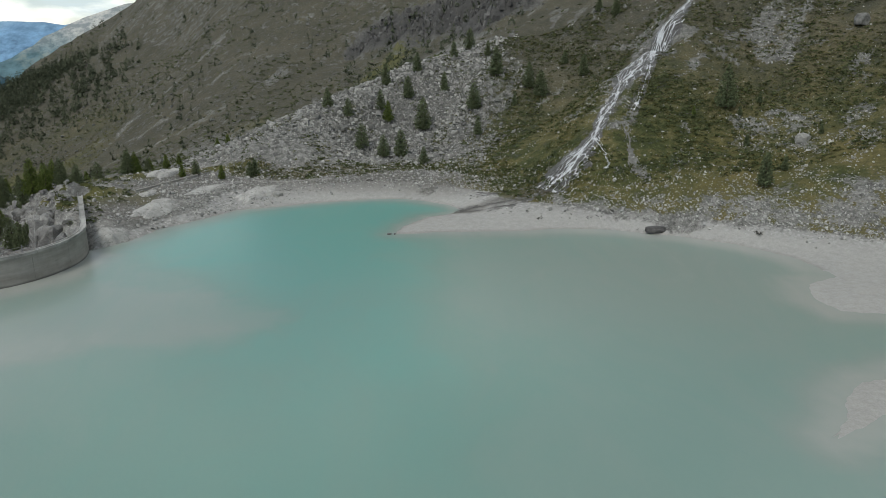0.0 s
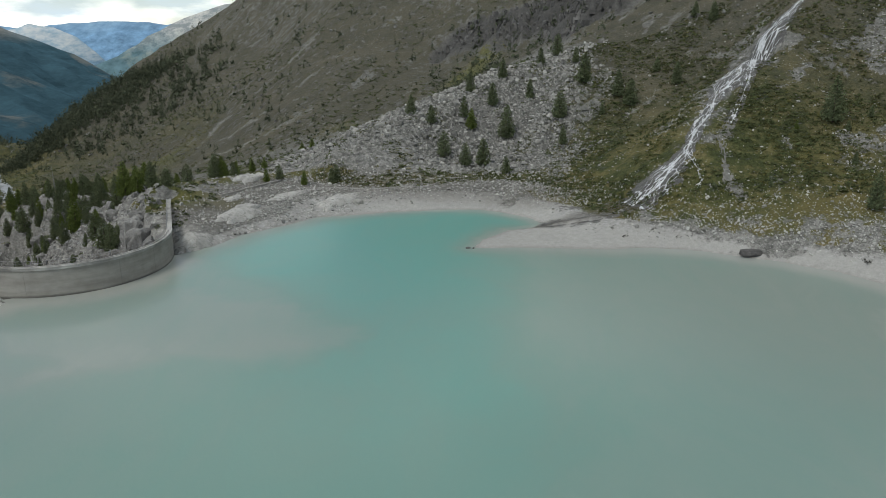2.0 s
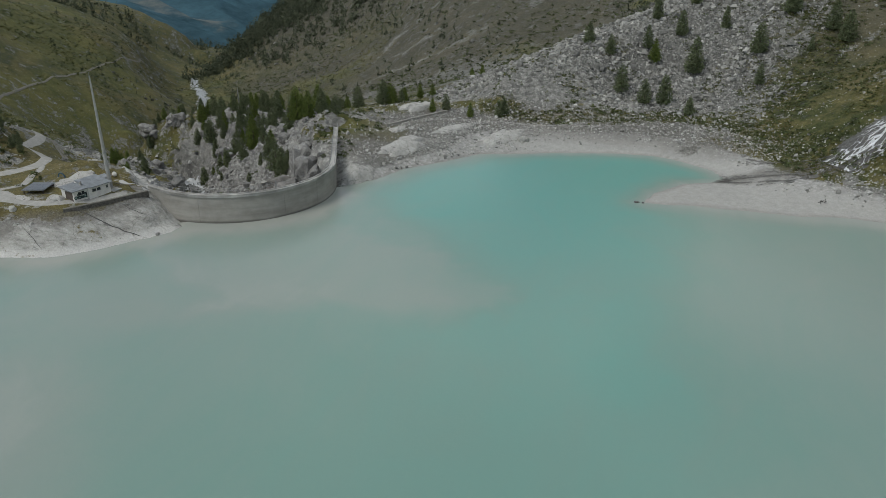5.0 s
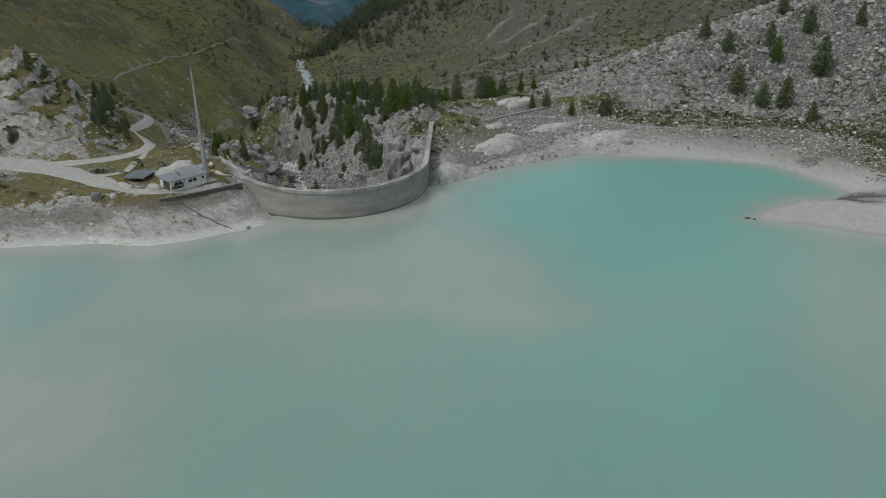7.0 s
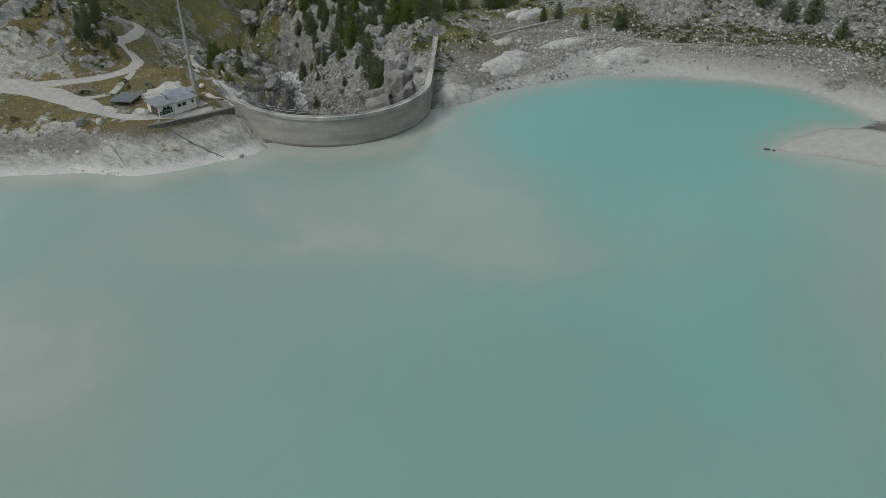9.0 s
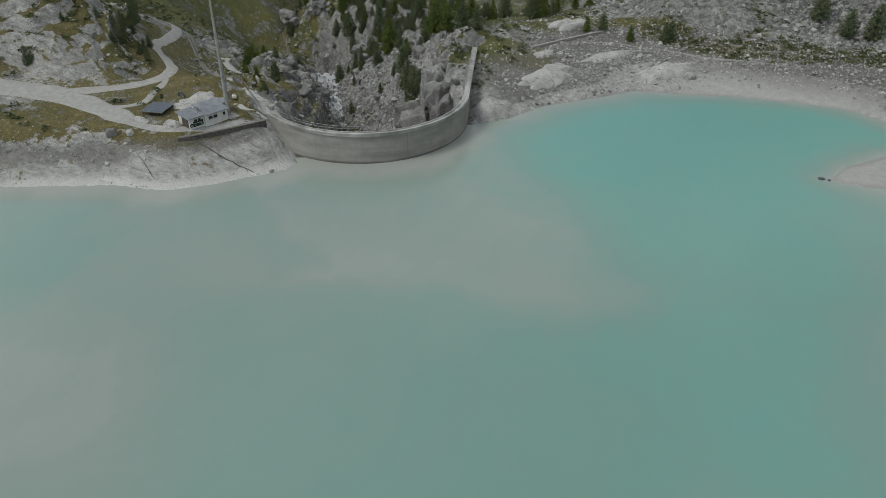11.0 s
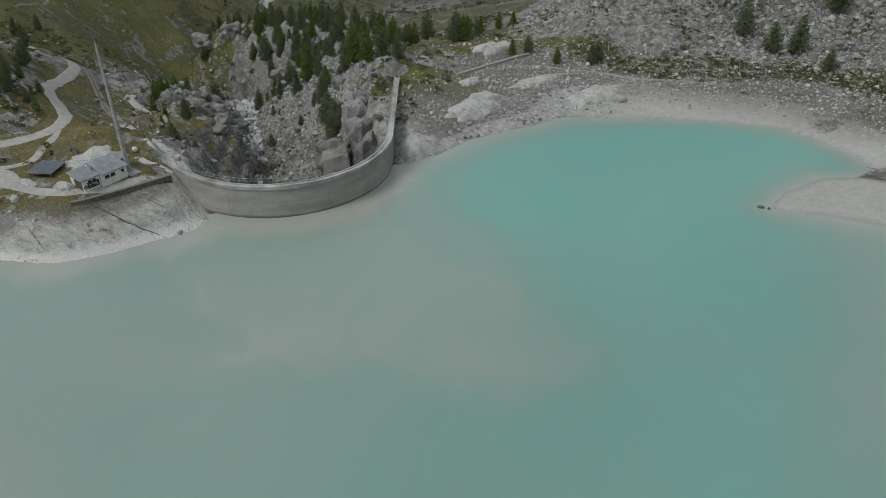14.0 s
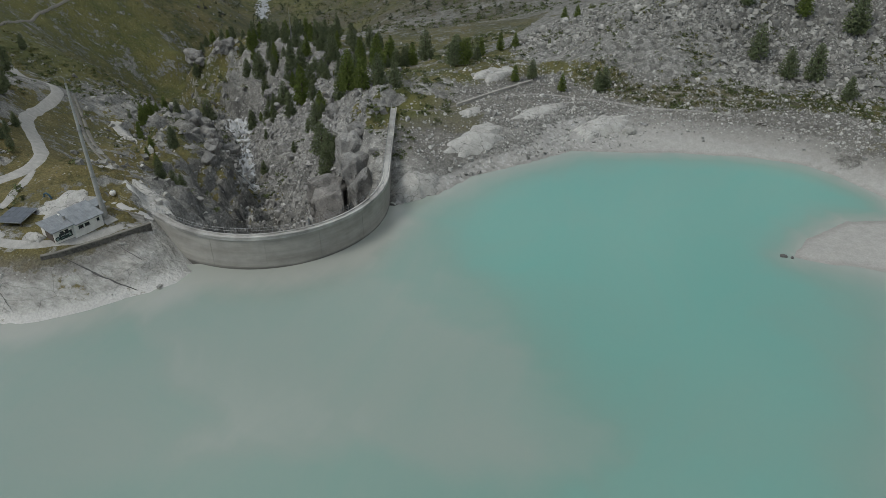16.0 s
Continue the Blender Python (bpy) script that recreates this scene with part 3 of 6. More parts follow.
# ---- mesh helpers ----
def mesh_object(name, verts, faces, material, parent=None, smooth=False):
    me = bpy.data.meshes.new(name)
    me.from_pydata([tuple(v) for v in verts], [], [tuple(f) for f in faces])
    me.materials.append(material)
    if smooth:
        me.polygons.foreach_set("use_smooth", [True] * len(me.polygons))
    ob = new(name, me)
    if parent:
        ob.parent = parent
    return ob


def part(name, bm, material, parent, label=""):
    me = bpy.data.meshes.new(name)
    bm.to_mesh(me)
    bm.free()
    me.materials.append(material)
    ob = new(name, me)
    ob.parent = parent
    return tagged(ob, label)


def box(bm, x0, y0, z0, x1, y1, z1, bevel=0.0):
    made = bmesh.ops.create_cube(bm, size=1.0, matrix=Matrix.Translation(((x0 + x1) / 2, (y0 + y1) / 2, (z0 + z1) / 2)) @ Matrix.Diagonal((x1 - x0, y1 - y0, z1 - z0, 1)))
    if bevel:
        edges = list({e for v in made["verts"] for e in v.link_edges})
        bmesh.ops.bevel(bm, geom=edges, offset=bevel, segments=1, affect="EDGES", profile=0.5)
    return bm


def thing(name, label, category, m=None, group=""):
    ob = new(name)
    if m is not None:
        ob.matrix_world = m
    return tagged(ob, label, category, group)


# ---- ground: one sheet, fine near the lake and coarse to the horizon ----
def axis_lines(lo, hi, fine, ends, growth):
    mid = list(np.arange(lo, hi + 0.01, fine))
    left, right, s = [], [], fine
    while (left[-1] if left else lo) > ends[0]:
        s *= growth
        left.append((left[-1] if left else lo) - s)
    s = fine
    while (right[-1] if right else hi) < ends[1]:
        s *= growth
        right.append((right[-1] if right else hi) + s)
    return np.array(left[::-1] + mid + right)


xs = axis_lines(-92, 135, 1.15, (-92, 3500), 1.028)
xs = np.r_[axis_lines(-232, -92.9, 0.85, (-4200, -93), 1.03), xs[xs > -92.5]]
ys = axis_lines(86, 290, 0.95, (-3000, 4400), 1.018)
GX, GY = np.meshgrid(xs, ys)
gx, gy = GX.ravel(), GY.ravel()
M = masks(gx, gy)
gz = ground_height(gx, gy, M)
far_fall = step(1500, 4200, np.hypot(gx, gy - 200))
gz = gz * (1 - far_fall) - 160 * far_fall
nx, ny = len(xs), len(ys)
grid = np.arange(nx * ny).reshape(ny, nx)
quads = np.stack([grid[:-1, :-1], grid[:-1, 1:], grid[1:, 1:], grid[1:, :-1]], -1).reshape(-1, 4)
me = bpy.data.meshes.new("ground")
me.vertices.add(nx * ny)
me.vertices.foreach_set("co", np.c_[gx, gy, gz].ravel())
me.loops.add(quads.size)
me.loops.foreach_set("vertex_index", quads.ravel().astype(np.int32))
me.polygons.add(len(quads))
me.polygons.foreach_set("loop_start", np.arange(0, quads.size, 4, dtype=np.int32))
me.polygons.foreach_set("use_smooth", np.ones(len(quads), bool))
me.update()
me.validate()
me.materials.append(GROUND)
slope_y, slope_x = np.gradient(gz.reshape(ny, nx), ys, xs)
steep = np.hypot(slope_x, slope_y).ravel()


FALL = [(98, 297), (92, 289), (82, 274.5), (76.5, 271), (66.5, 257), (58.5, 246), (53, 237), (48.5, 227), (45, 219), (40.5, 212.5), (36.5, 208.5), (32, 205), (28.5, 202)]
DELTA = [(36, 207.5), (31, 204.5), (24, 202.4), (16, 201.2), (8, 201.6), (1, 203.6)]
PLATEAU_TURF = [(-103, 192), (-96, 197), (-88, 200)]
SCREE_LINES = [([(-138, 456), (-163, 446), (-185, 448), (-201, 440), (-218, 428), (-236, 408)], 7.0), ([(-205, 455), (-191, 488), (-172, 497), (-146, 524), (-124, 555), (-97, 563)], 3.0),
               ([(-107, 459), (-101, 489), (-98, 517)], 6.0), ([(-127, 469), (-140, 458), (-160, 465)], 4.0), ([(-230, 480), (-214, 520), (-190, 560), (-160, 600)], 3.0)]


def stony_ribbons(x, y):
    """Strips of bare stones that run down the green slope, 0 to 1."""
    down, across = x * 0.58 + y * 0.81, -x * 0.81 + y * 0.58
    return step(0.15, 0.85, fbm(down / 3.2, across, 8, 4, 131) + 0.45 * fbm(x, y, 6, 3, 133))


def cover(x, y, z, steep, m):
    """Shares of turf, sand, dark rock with painted shade and the rest over the ground, 0 to 1."""
    c = {}
    beach = step(5.0, 2.4, z) * step(34, 20, m["shore"]) * step(-75, -60, x) + step(2.2, 0.8, z) * step(10, 5, m["shore"]) * step(-60, -75, x)
    c["sand"] = np.clip(beach, 0, 1) * step(0.75, 0.45, steep) * (x > -100)
    right_green = step(-16, 26, x - (y - 250) * 0.12) * step(194, 207, y + 0.18 * x + 4 * fbm(x, y, 10, 3, 201)) * step(520, 380, y)
    back = step(330, 420, y) * 0.68
    valley = step(-200, -250, x) * step(1200, 600, y) * 0.74
    west = step(-108, -114, x) * (step(200, 150, y) * step(4.2, 6.0, z) * (0.66 - 0.26 * step(20, 8, m["knoll"]) * step(18, 13, z)) + step(55, 25, np.hypot(x + 165, y - 172)) * 0.66 + step(-205, -235, x) * 0.6)
    plateau = step(12, 4, line_distance(x, y, PLATEAU_TURF)[0]) * 1.0
    ribbon = stony_ribbons(x, y) * step(12, 26, z)
    g = 0.18 + (0.64 - 0.42 * ribbon) * right_green + 0.26 * step(25, 60, x) * step(320, 280, y) * (1 - right_green)
    g = np.maximum(np.maximum(g, back), np.maximum(valley, np.maximum(west, plateau)))
    terrace = step(7, 2, line_distance(x, y, TERRAIN_LINES["terrace"])[0]) * 0.72
    saddle = np.minimum(line_distance(x, y, TERRAIN_LINES["saddle"])[0], line_distance(x, y, TERRAIN_LINES["slope_low"])[0])
    g = np.maximum(np.maximum(g, terrace), 0.62 * step(40, 18, saddle) * step(-56, -72, x - 0.25 * (y - 260)))
    g = g * np.maximum(step(1.25, 0.75, steep), 0.8 * ((x < -232) | (y > 325))) * step(3.0, 5.0, z + (x < -105) * 60 + (y > 330) * 60 + 0.05 * m["shore"])
    scree = step(30, 12, m["boulder"]) * step(30, -5, x) * step(246, 256, y + 0.3 * x)
    slide = np.zeros(np.shape(x))
    for line, wide in SCREE_LINES:
        slide = np.maximum(slide, step(wide * 1.4, wide * 0.2, line_distance(x, y, line)[0] + wide * 0.9 * fbm(x, y, 13, 3, 141) + 0.4 * wide))
    cliff = step(26, 12, line_distance(x, y, CRAG_LINE)[0] + 5 * fbm(x, y, 12, 3, 171))
    c["grass"] = g * (1 - 0.75 * scree) * (1 - 0.45 * slide * (y > 300)) * (1 - 0.8 * cliff)
    c["lush"] = np.clip(0.7 * step(12, 5, m["path"]) + 0.9 * step(14, 5, line_distance(x, y, [(-37, 420), (-24, 462), (-12, 484)])[0]) + 0.5 * step(20, 6, line_distance(x, y, [(-101, 389), (-84, 350)])[0]) + 0.75 * step(-215, -260, x) * step(640, 480, y) * step(-0.4, 0.5, fbm(x, y, 45, 3, 231)), 0, 1)
    c["ochre"] = step(-106, -116, x) * step(215, 170, y) * (0.55 + 0.45 * fbm(x, y, 24, 2, 241)) + 0.45 * step(60, 115, x) * step(-0.3, 0.5, fbm(x, y, 28, 3, 243)) + 0.5 * step(16, 6, np.hypot((x + 72) / 1.6, y - 236))
    # steep gorge faces and gaps between boulders get shade as rock colour
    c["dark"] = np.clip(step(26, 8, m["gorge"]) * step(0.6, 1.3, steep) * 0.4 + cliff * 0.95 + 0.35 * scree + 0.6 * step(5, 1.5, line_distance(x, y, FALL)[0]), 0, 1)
    # shade of crevices painted along noise lines, without matching relief
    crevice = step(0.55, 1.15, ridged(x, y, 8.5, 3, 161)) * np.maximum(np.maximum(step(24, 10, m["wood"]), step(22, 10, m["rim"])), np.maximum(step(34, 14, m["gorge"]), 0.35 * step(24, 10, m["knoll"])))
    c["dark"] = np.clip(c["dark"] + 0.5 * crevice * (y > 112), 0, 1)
    c["stony"] = np.clip(step(1.5, 3.5, z) + step(-40, -60, x), 0, 1)
    c["earth"] = step(12, 5, np.hypot((x + 86) / 1.1, y - 188)) * 0.95 + step(14, 5, line_distance(x, y, [(-84, 206), (-80, 219), (-72, 226), (-60, 226), (-40, 229), (-15, 232), (5, 224)])[0]) * 0.8
    c["earth"] = c["earth"] + 0.85 * step(2.6, 0.8, line_distance(x, y, TERRAIN_LINES["west_bank"])[0] + 0.9 * fbm(x, y, 4, 2, 221))
    c["pale"] = np.clip(step(17, 9, m["bank"]) * step(0, 1, x + 215) + 0.85 * step(20, 9, m["knoll"]) + 0.3 * step(13, 5, m["rim"]) + 0.5 * step(20, 8, m["wood"]) + 0.7 * step(9, 3, m["scree"]), 0, 1)
    c["slab"] = step(14, 9, m["bank"]) * step(5.2, 4.2, z)
    c["washed"] = step(17, 9, m["bank"]) * step(1.5, 0.6, z)
    c["brown"] = step(230, 330, y + 0.3 * x) * step(-390, -310, x + 0.45 * (y - 480)) * (1 - 0.35 * slide) + 0.12 * step(-225, -262, x) * step(170, 200, y)
    c["wet"] = step(0.3, 0.05, z) * step(2.2, 0.5, m["shore"]) * 0.3 * (x > -80) * (y > 150) + 0.5 * step(4.5, 1.5, line_distance(x, y, [(38, 210), (28, 203.5), (18, 201.5), (7, 200.8)])[0] + 1.6 * fbm(x, y, 4, 3, 151))
    return {k: np.clip(v, 0, 1) for k, v in c.items()}


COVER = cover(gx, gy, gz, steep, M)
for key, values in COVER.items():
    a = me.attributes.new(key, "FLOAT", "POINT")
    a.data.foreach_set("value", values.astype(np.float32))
ground = tagged(new("ground", me), "rocky alpine ground with scree, turf and pale shore silt", "ground", kind="structure")

_inv_x, _inv_y = np.arange(nx), np.arange(ny)


def sheet(x, y):
    """Height of the ground sheet as built, at points."""
    x, y = np.asarray(x, float), np.asarray(y, float)
    fx, fy = np.interp(x, xs, _inv_x), np.interp(y, ys, _inv_y)
    ix, iy = np.minimum(fx.astype(int), nx - 2), np.minimum(fy.astype(int), ny - 2)
    u, v = fx - ix, fy - iy
    Z = gz.reshape(ny, nx)
    return (Z[iy, ix] * (1 - u) + Z[iy, ix + 1] * u) * (1 - v) + (Z[iy + 1, ix] * (1 - u) + Z[iy + 1, ix + 1] * u) * v


# ---- lake ----
def offset_ring(ring, by):
    out = []
    for k, p in enumerate(ring):
        a, b = Vector(ring[k - 1]), Vector(ring[(k + 1) % len(ring)])
        d = (b - a).normalized()
        w = 1.5 if p in DAM_WET else by
        out.append(Vector(p) + Vector((-d.y, d.x)) * w)
    return out


bm = bmesh.new()
ring = [bm.verts.new((p.x, p.y, 0)) for p in offset_ring(LAKE, 0.7)]
face = bm.faces.new(ring)
bmesh.ops.triangulate(bm, faces=[face])
for axis, cuts in ((0, np.r_[np.arange(-250, -140, 9.0), np.arange(-140, 70, 3.2), np.arange(70, 100, 7.0)]), (1, np.r_[np.arange(-110, 30, 12.0), np.arange(30, 222, 3.2)])):
    for c in cuts:
        co, no = [0, 0, 0], [0, 0, 0]
        co[axis], no[axis] = float(c), 1
        bmesh.ops.bisect_plane(bm, geom=bm.verts[:] + bm.edges[:] + bm.faces[:], plane_co=co, plane_no=no)
me = bpy.data.meshes.new("lake_water")
bm.to_mesh(me)
bm.free()
if me.polygons[0].normal.z < 0:
    me.flip_normals()
me.materials.append(WATER)
co = np.zeros(len(me.vertices) * 3)
me.vertices.foreach_get("co", co)
lx, ly = co[0::3], co[1::3]
ld, _ = line_distance(lx, ly, LAKE + LAKE[:1])
def pool(poly, soft, wave=5.0, seed=0):
    """Share of a body of water with a ragged outline."""
    d = line_distance(lx, ly, poly + poly[:1])[0] * np.where(inside(lx, ly, poly), 1, -1)
    return step(-soft, soft, d + wave * fbm(lx, ly, 18, 4, 401 + seed))


TURQUOISE = [(-62, 206), (-20, 222), (10, 212), (2, 176), (-4, 150), (-8, 126), (-8, 104), (-20, 98), (-25, 114), (-27, 123), (-35, 134), (-48, 143), (-61, 155), (-72, 172)]
PLUME = [(-112, 124), (-96, 115), (-77, 107), (-55, 108), (-37, 112), (-30, 120), (-35, 128), (-48, 133), (-60, 139), (-74, 150), (-84, 168), (-96, 150)]
silt = 0.50 + 0.35 * step(9, 1, ld)
silt = silt - (0.20 + 0.26 * step(115, 165, ly)) * pool(TURQUOISE, 13, 8) * step(0, 4, ld)
silt = silt + 0.17 * pool(PLUME, 2.2, 7, 2)
silt = silt - 0.16 * pool([(-34, 112), (-10, 128), (10, 110), (6, 70), (-10, 40), (-60, 50), (-84, 84), (-60, 104)], 8, 8, 4)
silt = silt - 0.26 * pool([(-150, 90), (-130, 97), (-108, 97), (-100, 84), (-102, 70), (-140, 70)], 6, 5, 6) * step(0, 5, ld) * 0.8
silt = silt + 0.12 * pool([(-106, 74), (-92, 84), (-80, 82), (-76, 60), (-90, 44), (-112, 56)], 7, 8, 8)
# last term: brighter western sky reflection put into the water's silt tint
silt = silt + 0.16 * step(60, 5, np.hypot((lx - 45) / 1.5, ly - 150)) + 0.10 * step(20, 60, lx) + 0.22 * step(-30, -80, lx) * step(130, 95, ly)
a = me.attributes.new("silt", "FLOAT", "POINT")
a.data.foreach_set("value", np.clip(silt, 0, 1).astype(np.float32))
tagged(new("lake_water", me), "milky turquoise glacier water with grey silt plumes", "lake", kind="structure")


# ---- far mountains ----
def mountain_material(name, wood, meadow, rock, other_rock, tree_line, soft):
    """Forest and clearings below the tree line, bare ground above it; the colours given include distance haze."""
    mat, n, l, b = nodes_of(name)
    co = place_of(n)
    high = n.new("ShaderNodeSeparateXYZ")
    l.new(co, high.inputs[0])
    flow = n.new("ShaderNodeMapping")
    flow.inputs["Scale"].default_value = (1.0, 0.35, 1.6)
    flow.inputs["Rotation"].default_value = (0, 0, radians(25))
    l.new(co, flow.inputs["Vector"])
    wide, fine = noise_tex(n, l, flow.outputs[0], 0.004, 6, 0.6), noise_tex(n, l, flow.outputs[0], 0.02, 7, 0.7)
    forest = mix(n, l, ramp(n, l, fine, [(0.35, 0.0), (0.65, 1.0)]), tuple(c * 0.7 for c in wood), tuple(c * 1.35 for c in wood))
    forest = mix(n, l, calc(n, l, "MULTIPLY", ramp(n, l, wide, [(0.57, 0.0), (0.62, 0.7)]), ramp(n, l, fine, [(0.4, 0.2), (0.55, 1.0)])), forest, meadow)
    bare = mix(n, l, ramp(n, l, fine, [(0.42, 0.0), (0.60, 1.0)]), rock, other_rock)
    up = calc(n, l, "ADD", high.outputs[2], calc(n, l, "MULTIPLY", calc(n, l, "SUBTRACT", wide, 0.5), 6 * soft))
    up = calc(n, l, "DIVIDE", calc(n, l, "SUBTRACT", up, tree_line - soft), 2 * soft, True)
    l.new(mix(n, l, up, forest, bare), b.inputs["Base Color"])
    b.inputs["Roughness"].default_value, b.inputs["Specular IOR Level"].default_value = 0.95, 0.0
    return mat


def mountain(name, ridge, drop, spread, material, label, seed):
    """A ridge with flanks that fall away on both sides."""
    line = densify(ridge, 45)
    across = np.linspace(-1, 1, 41)
    way = ways([p[:2] for p in line])
    verts = []
    for (x, y, z), d in zip(line, way):
        nrm = Vector((d.y, -d.x))
        for u in across:
            px, py = x + nrm.x * u * spread, y + nrm.y * u * spread
            fall = abs(u) ** 0.9 * drop
            rough = ridged(np.array([px]), np.array([py]), 190, 4, seed)[0] * 26 * min(1, abs(u) * 5)
            crest = fbm(np.array([px]), np.array([py]), 60, 3, seed + 9)[0] * 7
            verts.append((px, py, z - fall + rough + crest))
    k = len(across)
    faces = [(i * k + j, i * k + j + 1, (i + 1) * k + j + 1, (i + 1) * k + j) for i in range(len(line) - 1) for j in range(k - 1)]
    return tagged(mesh_object(name, verts, faces, material, smooth=True), label, "mountain", kind="structure")


def ways(line):
    out = []
    for k in range(len(line)):
        a, b = Vector(line[max(k - 1, 0)][:2]), Vector(line[min(k + 1, len(line) - 1)][:2])
        out.append((b - a).normalized())
    return out


# aerial haze and far sunshine are baked into these base colours
mountain("backdrop_wooded_mountain", [(-1523, 900, 330), (-1500, 1144, 252), (-1460, 1519, 143), (-1421, 1817, 68), (-1353, 2000, 0), (-1322, 2140, -60), (-1309, 2250, -116), (-1290, 2360, -190)],
         480, 900, mountain_material("hazy_wooded_mountain", (0.050, 0.098, 0.122), (0.19, 0.18, 0.155), (0.135, 0.140, 0.128), (0.26, 0.255, 0.235), 20, 22), "distant wooded mountainside with haze painted into its blue-green colour", 61)
mountain("backdrop_pale_mountain", [(-1950, 3000, -190), (-1861, 3085, -112), (-1791, 3126, -80), (-1699, 3234, -5), (-1576, 3351, 75), (-1416, 3422, 129), (-1275, 3477, 155), (-1000, 3560, 200), (-500, 3600, 260)],
         420, 600, mountain_material("hazy_pale_mountain", (0.10, 0.165, 0.185), (0.22, 0.25, 0.22), (0.24, 0.265, 0.265), (0.52, 0.51, 0.47), -20, 35), "distant pale rocky mountain above dark woods, with haze painted into its colour", 71)
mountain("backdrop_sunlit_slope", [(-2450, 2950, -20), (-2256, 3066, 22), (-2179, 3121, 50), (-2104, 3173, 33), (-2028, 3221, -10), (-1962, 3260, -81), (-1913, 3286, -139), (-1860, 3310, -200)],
         420, 260, mountain_material("haze_sunlit_slope", (0.24, 0.36, 0.46), (0.50, 0.54, 0.56), (0.34, 0.44, 0.51), (0.60, 0.62, 0.61), -60, 40), "far mountain slope with hazy sunshine painted into its pale colour", 91)
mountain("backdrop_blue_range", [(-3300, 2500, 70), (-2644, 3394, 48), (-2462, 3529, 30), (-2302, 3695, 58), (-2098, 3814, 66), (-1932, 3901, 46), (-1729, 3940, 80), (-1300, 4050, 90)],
         420, 500, mountain_material("haze_blue_range", (0.175, 0.300, 0.435), (0.21, 0.34, 0.47), (0.195, 0.325, 0.455), (0.26, 0.39, 0.51), 40, 40), "far mountain range under the clouds, with haze painted into its blue colour", 81)


# ---- dam ----
def strip_mesh(name, sections, material, parent):
    """A solid swept through cross-sections, all with the same number of points."""
    k = len(sections[0])
    verts = [v for s in sections for v in s]
    faces = []
    for i in range(len(sections) - 1):
        for j in range(k):
            a, b = i * k + j, i * k + (j + 1) % k
            faces.append((a, b, b + k, a + k))
    faces += [tuple(range(k))[::-1], tuple(range((len(sections) - 1) * k, len(sections) * k))]
    return mesh_object(name, verts, faces, material, parent)


def dam_section(p, d, inner, outer, low, high):
    """Cross-section at p across the way d: inner is on the valley side, outer on the lake side."""
    nrm = Vector((d.y, -d.x))
    a, b = Vector(p) - nrm * inner, Vector(p) + nrm * outer
    return [(a.x, a.y, low), (b.x, b.y, low), (b.x, b.y, high), (a.x, a.y, high)]


PALE_CONCRETE = concrete_material("crest_concrete", (0.50, 0.488, 0.455), (0.19, 0.184, 0.168))
STEEL = plain_stuff("galvanised_steel", (0.20, 0.205, 0.205), (0.30, 0.305, 0.305), 2.0, 0.5, 0.0, 0.01, 0.1, metal=0.6)
dam = thing("dam", "curved grey concrete arch dam holding back the lake", "dam")
line = [Vector(p) for p in ((-114.2, 134.65), (-112.7, 134.27), (-111.1, 133.88))] + [Vector(p) for p in DAM_LINE[:-1]]
wing_a, wing_b = Vector(DAM_LINE[-2]), Vector(DAM_LINE[-1])
line += [wing_a.lerp(wing_b, k / 12) for k in range(1, 13)]
way = ways(line)
BLOCKS = [0, 11, 19, 27, 35, 43, 48, len(line) - 1]
for a, b in zip(BLOCKS, BLOCKS[1:]):
    ends = []
    for k in range(a, b + 1):
        p = line[k].copy()
        if k == a and a:
            p += way[k] * 0.02
        if k == b and b < len(line) - 1:
            p -= way[k] * 0.02
        ends.append(dam_section(p, way[k], 1.9, -1.1, -26.0, DAM_TOP - 0.5))
    strip_mesh("wall_block", ends, CONCRETE, dam)
strip_mesh("wall_core", [dam_section(p, d, 1.8, -1.2, -26.0, DAM_TOP - 0.6) for p, d in zip(line, way)], CONCRETE, dam)
for a, b in zip(range(0, len(line) - 1, 4), list(range(4, len(line) - 1, 4)) + [len(line) - 1]):
    strip_mesh("crest_slab", [dam_section(line[k] + way[k] * (0.03 if k == a else 0), way[k], 2.1, -0.9, DAM_TOP - 0.5, DAM_TOP - 0.05) for k in range(a, b + 1)], PALE_CONCRETE, dam)
kerb = [dam_section(p, d, 1.16, -0.86, DAM_TOP - 0.051, DAM_TOP + 0.16) for p, d in zip(line, way)]
strip_mesh("kerb", kerb, PALE_CONCRETE, dam)
kerb = [dam_section(p, d, 2.14, -1.86, DAM_TOP - 0.051, DAM_TOP + 0.12) for p, d in zip(line, way)]
strip_mesh("kerb", kerb, PALE_CONCRETE, dam)


def tube(name, points, radius, material, parent, sides=5):
    """A round bar along points."""
    verts, faces = [], []
    for k, p in enumerate(points):
        a, b = Vector(points[max(k - 1, 0)]), Vector(points[min(k + 1, len(points) - 1)])
        d = (b - a).normalized()
        u = d.orthogonal().normalized() if abs(d.z) > 0.9 else d.cross(Vector((0, 0, 1))).normalized()
        v = d.cross(u)
        r = radius[k] if isinstance(radius, (list, tuple)) else radius
        for j in range(sides):
            t = 2 * math.pi * j / sides
            verts.append(Vector(p) + u * (math.cos(t) * r) + v * (math.sin(t) * r))
    for k in range(len(points) - 1):
        for j in range(sides):
            faces.append((k * sides + j, k * sides + (j + 1) % sides, (k + 1) * sides + (j + 1) % sides, (k + 1) * sides + j))
    faces += [tuple(range(sides))[::-1], tuple(range((len(points) - 1) * sides, len(points) * sides))]
    return mesh_object(name, verts, faces, material, parent)


